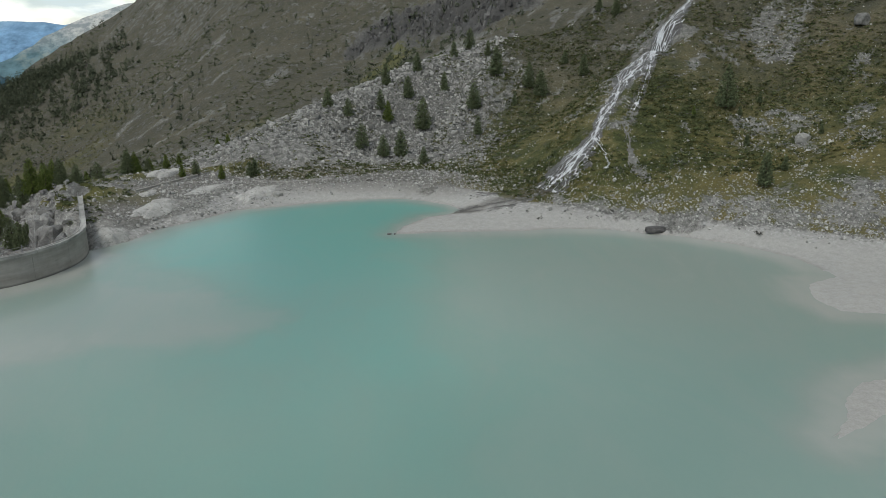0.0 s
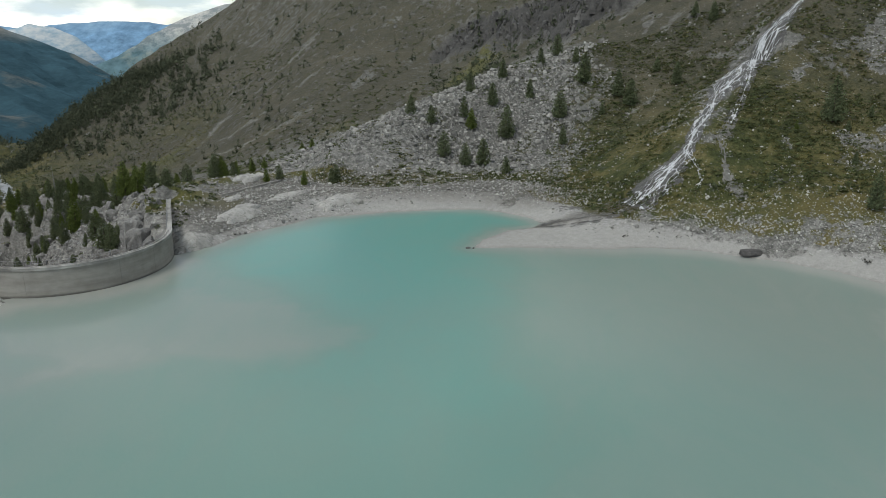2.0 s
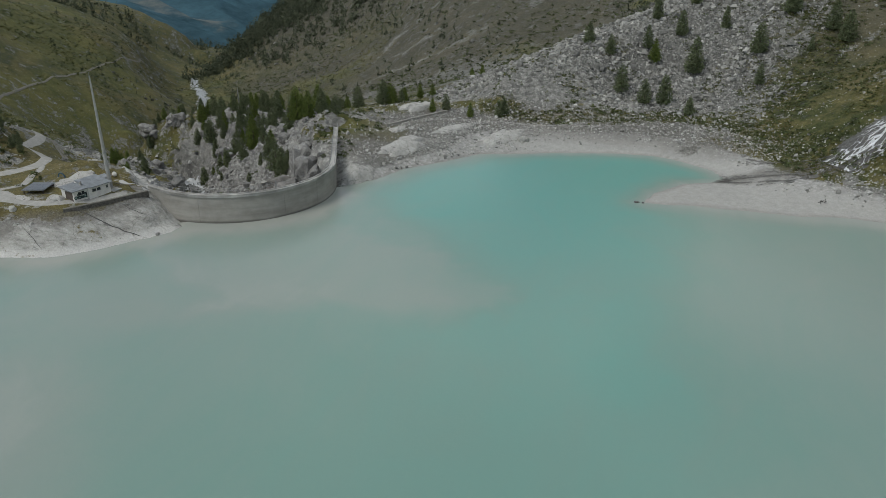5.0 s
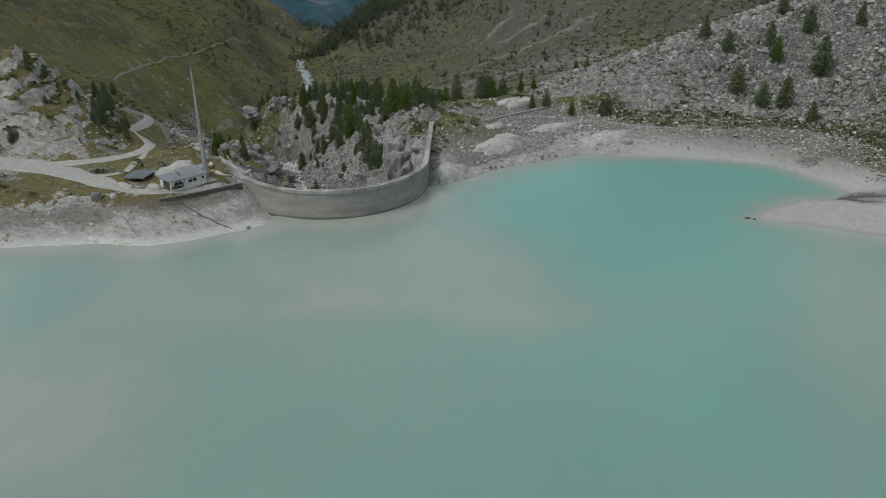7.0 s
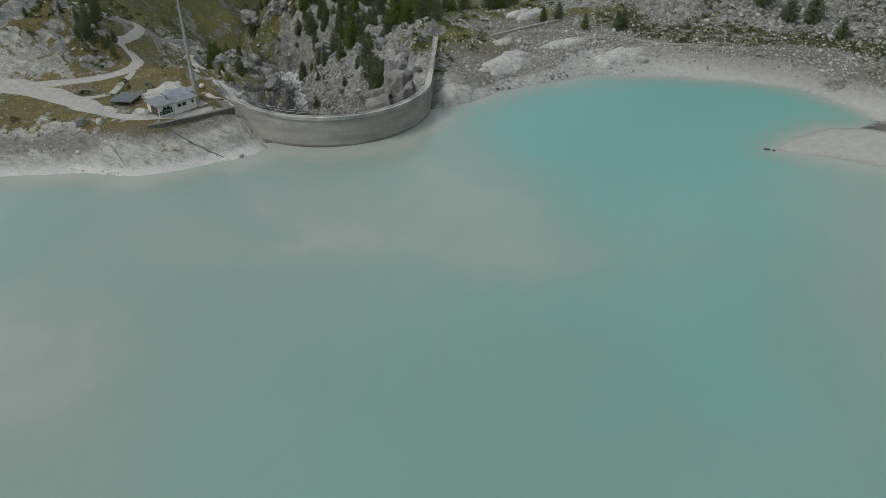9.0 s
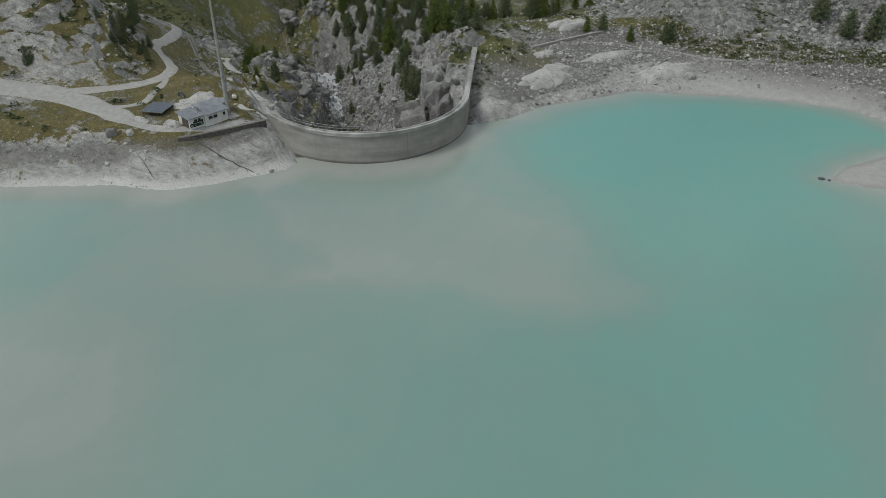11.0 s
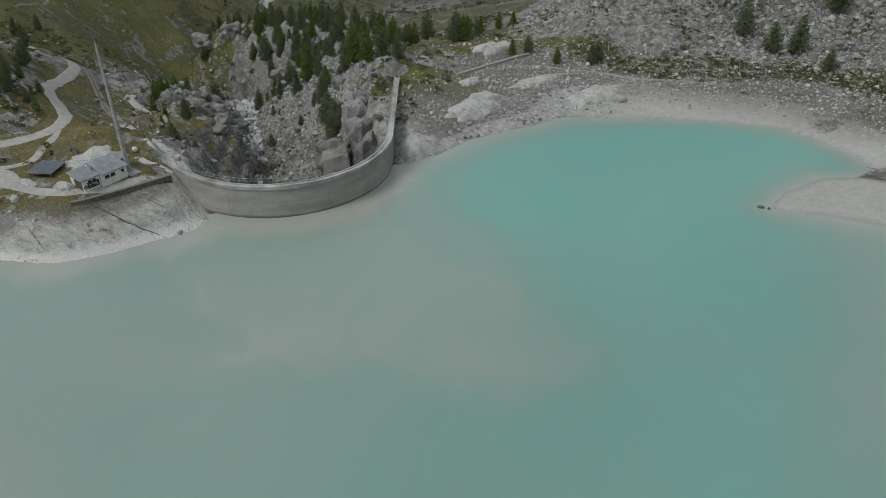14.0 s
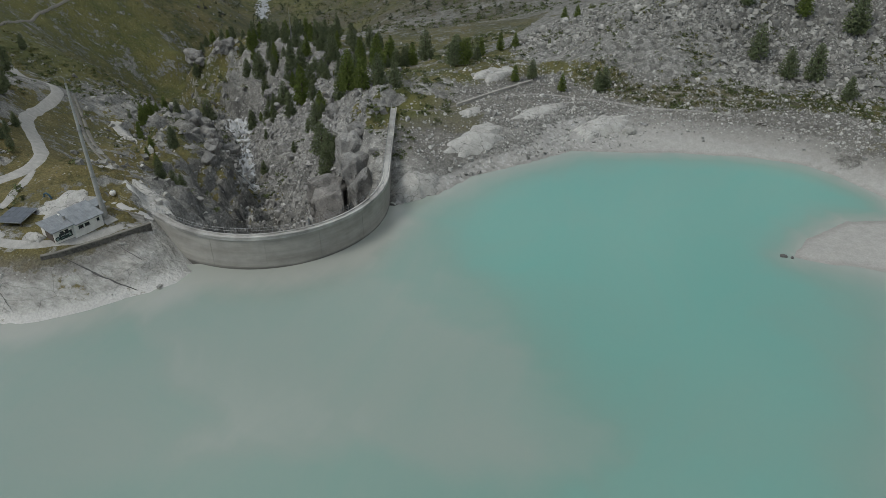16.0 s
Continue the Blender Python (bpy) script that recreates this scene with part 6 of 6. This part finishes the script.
def crag(x, y, long, wide, high, turn, label, seed, material=CRAG, sunk=0.35):
    """An angular block of bedrock with broken faces and worn edges, set into the slope."""
    rnd = random.Random(seed)
    bm = bmesh.new()
    for _ in range(26):
        p = Vector((rnd.gauss(0, 1), rnd.gauss(0, 1), rnd.gauss(0, 1))).normalized()
        q = Vector([math.copysign(abs(c) ** 0.55, c) for c in p]) * rnd.uniform(0.86, 1.05)
        bm.verts.new((q.x * long / 2, q.y * wide / 2, q.z * high / 2))
    hull = bmesh.ops.convex_hull(bm, input=bm.verts)
    bmesh.ops.delete(bm, geom=[v for v in hull["geom_interior"] if isinstance(v, bmesh.types.BMVert)], context="VERTS")
    bmesh.ops.dissolve_limit(bm, angle_limit=radians(14), verts=bm.verts, edges=bm.edges)
    bmesh.ops.bevel(bm, geom=bm.edges[:], offset=0.06 * min(long, wide), segments=1, affect="EDGES", profile=0.5)
    bmesh.ops.triangulate(bm, faces=bm.faces)
    bmesh.ops.subdivide_edges(bm, edges=bm.edges[:], cuts=2, use_grid_fill=True)
    for v in bm.verts:
        p = v.co + Vector((seed, 0, 0))
        v.co += v.co.normalized() * (0.26 * min(long, 4) * noise.noise(p * 0.55) + 0.10 * min(long, 5) * abs(noise.noise(Vector((p.x * 1.3, p.y * 1.3, p.z * 0.6)))))
    me = bpy.data.meshes.new("rock_outcrop")
    bm.to_mesh(me)
    bm.free()
    me.materials.append(material)
    ob = tagged(new("rock_outcrop", me), label, "rock", "bedrock outcrops round the gorge")
    ob.matrix_world = Matrix.Translation((x, y, float(sheet(x, y)) + high * (0.5 - sunk))) @ Matrix.Rotation(turn, 4, "Z") @ Matrix.Rotation(rnd.uniform(-0.25, 0.25), 4, "X")
    return ob


# dark boulders at the water, and the painted shade of the bank's crevices
DARK_ROCK_AND_SHADE = plain_stuff("dark_wet_rock_and_shade", (0.055, 0.053, 0.05), (0.12, 0.115, 0.11), 0.8, 0.85, 0.4, 0.1, 0.1)
boulder(53.5, 179.5, 5.2, 2.8, 1.35, 0.1, "dark grey boulder lying at the water's edge", 1, DARK_ROCK_AND_SHADE)
boulder(-14.0, 178.8, 1.3, 0.9, 0.7, 0.4, "small dark boulder in shallow water off the sandbar", 2, DARK_ROCK_AND_SHADE)
boulder(-12.6, 178.9, 0.7, 0.5, 0.4, 1.4, "small dark stone beside the boulder off the sandbar", 3, DARK_ROCK_AND_SHADE)
boulder(103.6, 212.3, 4.5, 2.8, 2.4, 0.3, "pale flat boulder on the green slope", 4)
boulder(138.0, 254.0, 6.0, 4.0, 3.4, 0.6, "grey boulder high on the green slope", 5)
boulder(-129.0, 114.2, 1.3, 1.1, 1.0, 0.5, "pale boulder in the turf below the track", 6)
crag(-131.6, 112.2, 1.9, 1.4, 1.9, 0.9, "grey upright rock block on the bank", 7, CRAG)
boulder(-50.0, 214.6, 3.0, 2.0, 1.2, 0.4, "grey boulder beside the pale rock hump", 8)
for k in range(40):
    x, y = rnd.uniform(-66, 26), rnd.uniform(240, 318)
    if boulder_density(np.array([x]), np.array([y]))[0] < 0.5:
        continue
    s = rnd.uniform(1.6, 3.0)
    boulder(x, y, s, s * rnd.uniform(0.6, 0.9), s * rnd.uniform(0.5, 0.8), rnd.uniform(0, 3), "pale grey angular boulder on the scree slope", 20 + k)


for x, y, long, wide, top, turn, label, seed, stone in (
        (-100.0, 168.0, 6.6, 5.0, -1.2, 0.5, "tall reddish-grey rock knob behind the dam", 501, CRAG_RED), (-94.2, 172.4, 5.0, 4.4, 1.8, 0.9, "tall grey rock knob behind the dam wing", 502, CRAG),
        (-104.5, 173.5, 8.0, 6.0, -1.5, 0.2, "dark reddish rock face above the gorge", 503, CRAG_RED), (-98.5, 177.5, 7.0, 6.0, 3.0, 1.2, "grey broken crag above the dam", 504, CRAG), (-104.0, 184.0, 8.0, 6.0, 3.4, 0.7, "grey broken crag with turf on top", 505, CRAG)):
    rock = crag(x, y, long, wide, 13.0, turn, label, seed, stone)
    rock.location.z = top - 6.0
spots = random.Random(77)
for name, share, lo, hi, label in (("rim_lip", 20, 3.0, 6.5, "grey cracked bedrock block on the rim of the gorge"), ("gorge_edge", 16, 2.5, 5.5, "grey bedrock block on the edge above the dam"),
                                   ("knoll_wood", 16, 5.0, 10.0, "pale cracked bedrock hump below the wood"), ("gorge_scree", 16, 2.0, 4.5, "large pale block in the scree of the gorge")):
    way_points = densify(TERRAIN_LINES[name], 1.0)
    for k in range(share):
        px, py, _ = spots.choice(way_points)
        px, py, s = px + spots.uniform(-9, 9), py + spots.uniform(-9, 7), spots.uniform(lo, hi)
        near_road = min(float(line_distance(np.array([px]), np.array([py]), one)[0][0]) for one in (ROAD_LOW, ROAD_HIGH, FOOTPATH, DAM_LINE, INCLINE))
        if near_road < s * 0.6 + 3.5 or math.hypot(px + 121, py - 126) < 16:
            continue
        flat = spots.uniform(0.6, 1.0)
        crag(px, py, s, s * spots.uniform(0.6, 0.95), s * flat, spots.uniform(0, 3), label, 520 + k + 40 * lo, CRAG, 0.5 if name == "knoll_wood" else 0.4)


# ---- shrubs ----
def shrubs(name, x, y, size, material, label, tris=22):
    n = len(x)
    if not n:
        return None
    z = sheet(x, y)
    a = RNG.uniform(0, 2 * np.pi, (n, tris))
    r = np.sqrt(RNG.uniform(0, 1, (n, tris)))
    lift = np.sqrt(np.clip(1 - r * r, 0, 1)) * RNG.uniform(0.5, 1.05, (n, tris))
    c = np.stack([r * np.cos(a), r * np.sin(a) * 0.8, lift * 0.55 + 0.05], -1) * (size[:, None, None] * 0.5)
    c += np.stack([x, y, z], -1)[:, None]
    corners = c[:, :, None, :] + RNG.normal(0, 1, (n, tris, 3, 3)) * np.array([1, 1, 0.7]) * size[:, None, None, None] * 0.15
    v = corners.reshape(-1, 3)
    return merged(name, v, np.arange(len(v)).reshape(-1, 3), material, label, "shrubs")


def green_density(x, y):
    g = step(-10, 34, x - (y - 250) * 0.12) * step(199, 209, y + 0.18 * x)
    ter = step(8, 2, line_distance(x, y, TERRAIN_LINES["terrace"][2:])[0])
    return np.clip(g * (0.46 + 0.5 * fbm(x, y, 14, 3, 55)) + 0.55 * ter + 0.45 * step(0.25, 0.8, fbm(x, y, 11, 3, 59)) * (y > 236) + 0.02 * (y > 236), 0, 1) * (sheet(x, y) > 4.2) * (line_distance(x, y, TERRAIN_LINES["waterfall"])[0] > 5)


x, y = scatter(52000, -95, 150, 195, 330, green_density)
half = RNG.uniform(0, 1, len(x)) < 0.62
shrubs("slope_shrubs", x[half], y[half], RNG.uniform(0.6, 2.0, half.sum()), SHRUB, "low dark green alpine shrubs on the slope", 14)
shrubs("slope_heath", x[~half], y[~half], RNG.uniform(0.6, 1.7, (~half).sum()), SHRUB_OLIVE, "low olive heath on the slope", 14)
x, y = scatter(9000, -260, -88, 105, 300, lambda x, y: np.clip(0.12 + 0.7 * fbm(x, y, 20, 3, 65), 0, 0.7) * step(5, 9, np.minimum(np.minimum(line_distance(x, y, ROAD_LOW)[0], line_distance(x, y, ROAD_HIGH)[0]) + 1.5, line_distance(x, y, SHORE_WEST + DAM_WET)[0] - 3)) * (np.hypot(x + 121, y - 126) > 9) * (slope_at(x, y) < 1.1))
shrubs("west_shrubs", x, y, RNG.uniform(0.8, 2.4, len(x)), SHRUB, "dark low shrubs between the rocks")
x, y = scatter(29000, -460, 140, 330, 900, lambda x, y: np.clip(0.26 + 0.6 * fbm(x, y, 60, 3, 85), 0, 0.8))
shrubs("far_shrubs", x, y, RNG.uniform(1.2, 3.2, len(x)), SHRUB, "dark shrubs dotting the far mountainside", 12)


x, y = scatter(8000, -470, -225, 185, 620, lambda x, y: np.clip(0.3 + 0.7 * fbm(x, y, 40, 3, 95), 0, 0.9))
shrubs("valley_shrubs", x, y, RNG.uniform(0.8, 2.6, len(x)), SHRUB_OLIVE, "dark low shrubs dotting the valley side", 10)


# ---- waterfall ----
FOAM = plain_stuff("white_water", (0.30, 0.31, 0.31), (0.72, 0.73, 0.74), 1.3, 0.5, 0.3, 0.1, 0.0)


def strand(points, wander, side, width, seed, swing=0.0, pace=1.0, lift=0.16, even=0):
    """A stream that follows the ground; it swings about its line, so that several make a braid."""
    pts = [Vector((p[0], p[1])) for p in densify([(*p, 0) for p in points], 0.7)]
    for _ in range(40):
        pts = [pts[0]] + [(pts[k - 1] + pts[k] * 2 + pts[k + 1]) / 4 for k in range(1, len(pts) - 1)] + [pts[-1]]
    out_v, out_f = [], []
    bed = [float(sheet(p.x, p.y)) for p in pts]
    for _ in range(even):
        bed = [bed[0]] + [(bed[k - 1] + bed[k] + bed[k + 1]) / 3 for k in range(1, len(bed) - 1)] + [bed[-1]]
    for k, (p, d) in enumerate(zip(pts, ways(pts))):
        nrm = Vector((d.y, -d.x))
        bend = noise.noise((k * 0.035, seed * 3.1, 0.5))
        off = side * 0.5 + 0.4 * bend + swing * math.sin(k * 0.7 * pace + seed * 2.4 + 2.2 * bend) + 0.08 * noise.noise((k * 0.31, seed * 1.7, 4.5))
        q = p + nrm * off * wander(k / len(pts))
        ends = min(1.0, 0.12 + 0.10 * min(k, len(pts) - 1 - k))
        wide = width * ends * max(0.10, 0.85 + 1.0 * noise.noise((k * 0.22, seed * 7.7, 1.5)))
        i = len(out_v)
        for u, up in ((-0.5, -0.08), (0, 0.05), (0.5, -0.08)):
            w = q + nrm * wide * u
            out_v.append((w.x, w.y, (bed[k] if even else float(sheet(w.x, w.y))) + lift + up))
        if k:
            out_f += [(i - 3, i - 2, i + 1, i), (i - 2, i - 1, i + 2, i + 1)]
    return out_v, out_f


def braid(name, line, half, cell, thread, seed, material, parent, res=0.25, lift=0.16, core=0.0):
    """Flowing water that parts and meets again round islands: a net of threads laid on the ground along a line.
    half: half its width by the share of the way; cell: length and width of the islands; thread: width of the threads, in cells; core: half-width of a main thread."""
    pts = [Vector((p[0], p[1])) for p in densify([(*p[:2], 0) for p in line], res)]
    for _ in range(60):
        pts = [pts[0]] + [(pts[k - 1] + pts[k] * 2 + pts[k + 1]) / 4 for k in range(1, len(pts) - 1)] + [pts[-1]]
    way = np.array([tuple(d) for d in ways(pts)])
    pts = np.array([tuple(p) for p in pts])
    run = np.r_[0, np.cumsum(np.hypot(*np.diff(pts, axis=0).T))]
    share = run / run[-1]
    wide = np.array([half(t) for t in share])
    v = np.arange(-1.3 * wide.max(), 1.3 * wide.max() + res, res)
    X = pts[:, :1] + way[:, 1:] * v[None]
    Y = pts[:, 1:] - way[:, :1] * v[None]
    U, V = np.repeat(run[:, None], len(v), 1), np.repeat(v[None], len(run), 0)
    a = U / cell[0] + 0.30 * fbm(X, Y, 3.0, 2, seed)
    b = V / cell[1] + 0.45 * fbm(X, Y, 2.2, 3, seed + 5)
    first, second = np.full(X.shape, 9.0), np.full(X.shape, 9.0)
    ga, gb = np.floor(a), np.floor(b)
    for i in (-1, 0, 1):
        for j in (-1, 0, 1):
            ca, cb = ga + i, gb + j
            d = np.hypot(a - ca - hash2(ca, cb, seed), b - cb - hash2(ca, cb, seed + 1))
            second = np.minimum(second, np.maximum(first, d))
            first = np.minimum(first, d)
    edge = wide[:, None] * (1 + 0.30 * fbm(X, Y, 2.6, 3, seed + 9))
    net = (second - first) < thread * np.maximum(0.45, 1 + 0.8 * fbm(X, Y, 4.0, 2, seed + 13)) * (1.25 - 0.6 * np.abs(V) / edge)
    main = np.abs(V - 0.5 * wide[:, None] * fbm(X * 0 + U, X * 0, 11, 2, seed + 17)) < core * (0.8 + 0.7 * fbm(X, Y, 1.6, 3, seed + 21))
    keep = (net | main) & (np.abs(V) < edge)
    keep = keep[:-1, :-1]
    index = np.arange(X.size).reshape(X.shape)
    quads = np.stack([index[:-1, :-1], index[1:, :-1], index[1:, 1:], index[:-1, 1:]], -1)[keep]
    used, back = np.unique(quads, return_inverse=True)
    x, y = X.ravel()[used], Y.ravel()[used]
    z = sheet(x, y) + lift + 0.05 * value_noise(x * 2.3, y * 2.3, seed)
    return mesh_object(name, np.c_[x, y, z], back.reshape(-1, 4), material, parent)


def fall_spread(t):
    return 1.3 + 0.5 * float(step(0.03, 0.12, t)) + 3.6 * float(step(0.12, 0.30, t) * step(0.60, 0.44, t)) + 3.6 * float(step(0.78, 0.98, t))


WET_BED = plain_stuff("wet_stream_bed", (0.045, 0.043, 0.040), (0.125, 0.121, 0.113), 1.1, 0.6, 0.8, 0.2, 0.0, spec=0.4)
fall = thing("waterfall", "white braided mountain stream tumbling down the green slope", "waterfall")
braid("stream_bed", FALL, lambda t: fall_spread(t) * 1.12, (3.0, 1.0), 9.0, 300, WET_BED, fall, 0.45, 0.08)
braid("white_water", FALL, fall_spread, (5.0, 1.15), 0.105, 310, FOAM, fall, 0.13, 0.2, 0.32)
SIDE_FALL = [(72, 261), (68, 249), (62.5, 237), (58.5, 229)]
braid("side_bed", SIDE_FALL, lambda t: 1.5, (3.0, 1.0), 9.0, 320, WET_BED, fall, 0.45, 0.08)
braid("side_water", SIDE_FALL, lambda t: 1.3 - 0.5 * t, (4.0, 1.0), 0.09, 330, FOAM, fall, 0.15, 0.2, 0.10)
braid("side_water", [(45, 219), (45.5, 212), (47, 206.5), (45, 202.5)], lambda t: 0.8, (3.5, 0.9), 0.11, 340, FOAM, fall, 0.15, 0.18, 0.10)
BROOK = plain_stuff("shallow_brook", (0.070, 0.066, 0.058), (0.135, 0.127, 0.113), 0.6, 0.45, 0.2, 0.05, 0.1)
brook = thing("delta_brook", "shallow brown brooks fanning over the silt into the lake", "stream")
braid("channel", DELTA, lambda t: 3.4 - 1.4 * float(step(0.2, 0.6, t)), (10.0, 1.6), 0.085, 350, BROOK, brook, 0.2, 0.16, 0.25)
braid("channel", [(31, 203), (24, 199.6), (17, 197.2), (9, 197.4), (2, 200.2)], lambda t: 1.6, (9.0, 1.2), 0.10, 360, BROOK, brook, 0.25, 0.16, 0.25)
braid("channel", [(32, 206), (24, 206.5), (15, 207.5), (9, 211)], lambda t: 1.1, (8.0, 1.4), 0.10, 370, BROOK, brook, 0.25, 0.16, 0.2)
gully = thing("stony_gully", "dry stony gully beside the waterfall", "gully")
braid("gully_bed", [(60, 231), (55.5, 224), (54, 213), (53, 203), (56, 197)], lambda t: 1.2 + 0.5 * math.sin(9 * t), (3.0, 1.0), 0.5, 380, gravel_material("gully_gravel", (0.09, 0.087, 0.078), (0.22, 0.215, 0.20)), gully, 0.35, 0.12)
PALE_STREAM = plain_stuff("broken_stream_water", (0.24, 0.25, 0.25), (0.52, 0.53, 0.53), 0.8, 0.4, 0.2, 0.1, 0.1)
river = thing("valley_river", "pale braided mountain river in the green valley", "river")
braid("channel", [(-345, 450), (-360, 467), (-372, 486), (-388, 503), (-403, 518), (-425, 542), (-446, 568), (-470, 600)], lambda t: 4.4 - t, (26.0, 3.6), 0.34, 390, plain_stuff("grey_river_water", (0.17, 0.178, 0.178), (0.33, 0.34, 0.338), 0.5, 0.4, 0.2, 0.1, 0.0), river, 0.55, 0.6, 1.5)
gorge_stream = thing("gorge_stream", "white stream running over blocks in the gorge", "stream")
braid("channel", [(-147, 199), (-156, 206), (-168, 219), (-180, 234), (-191, 245), (-200, 254), (-208, 261.5), (-217, 268)], lambda t: 2.4 + 1.6 * float(step(0.55, 0.95, t)), (4.5, 1.4), 0.42, 400, PALE_STREAM, gorge_stream, 0.3, 0.3, 0.8)


# dark strips laid on the bank stand in for crevice shade; no groove is cut
for k, pts in enumerate(([(-118.6, 119.2), (-115.6, 120.2), (-112, 121.4), (-108.8, 122.3), (-106.4, 123.0)], [(-124.5, 111.5), (-121.5, 110.6), (-118.6, 109.9)], [(-113.2, 126.8), (-110.5, 127.2), (-107.0, 126.6)])):
    v, f = strand(pts, lambda t: 0.5, 0, (0.42, 0.26, 0.2)[k], 260 + k, 0.0, 1.0, 0.1)
    tagged(mesh_object("bank_crevice", v, f, DARK_ROCK_AND_SHADE), "dark strip standing in for the shade of a narrow crevice across the pale rock bank", "crevice", kind="structure")


# ---- small things on the beach ----
DEAD = plain_stuff("dark_driftwood", (0.03, 0.028, 0.024), (0.075, 0.07, 0.06), 2.0, 0.9, 0.2, 0.02, 0.3)


def brush_heap(x, y, long, turn, count, seed):
    """A heap of dead dark branches washed up on the silt."""
    rnd = random.Random(seed)
    ob = thing("brush_heap", "dark dead branches washed up on the silt", "driftwood", Matrix.Translation((x, y, float(sheet(x, y)))) @ Matrix.Rotation(turn, 4, "Z"), "washed-up branches")
    for _ in range(count):
        px, py = rnd.uniform(-long / 2, long / 2), rnd.gauss(0, 0.35)
        a, s = rnd.gauss(0, 0.6), rnd.uniform(0.5, 1.2)
        z = rnd.uniform(0.03, 0.35)
        tube("branch", [(px, py, z), (px + math.cos(a) * s * 0.5, py + math.sin(a) * s * 0.5, z + rnd.uniform(0, 0.25)), (px + math.cos(a) * s, py + math.sin(a) * s, z + rnd.uniform(-0.02, 0.3))], [0.09, 0.07, 0.03], DEAD, ob, 4)


for k, (x, y, long, turn, count) in enumerate(((25.1, 188.6, 3.2, 1.0, 10), (37.9, 188.2, 3.4, 1.5, 9), (41.4, 187.6, 3.0, 1.3, 8), (44.5, 188.5, 1.8, 1.9, 5), (75.9, 171.2, 4.6, 1.45, 22), (-24, 226.5, 1.6, 0.2, 6))):
    brush_heap(x, y, long, turn, count, 300 + k)
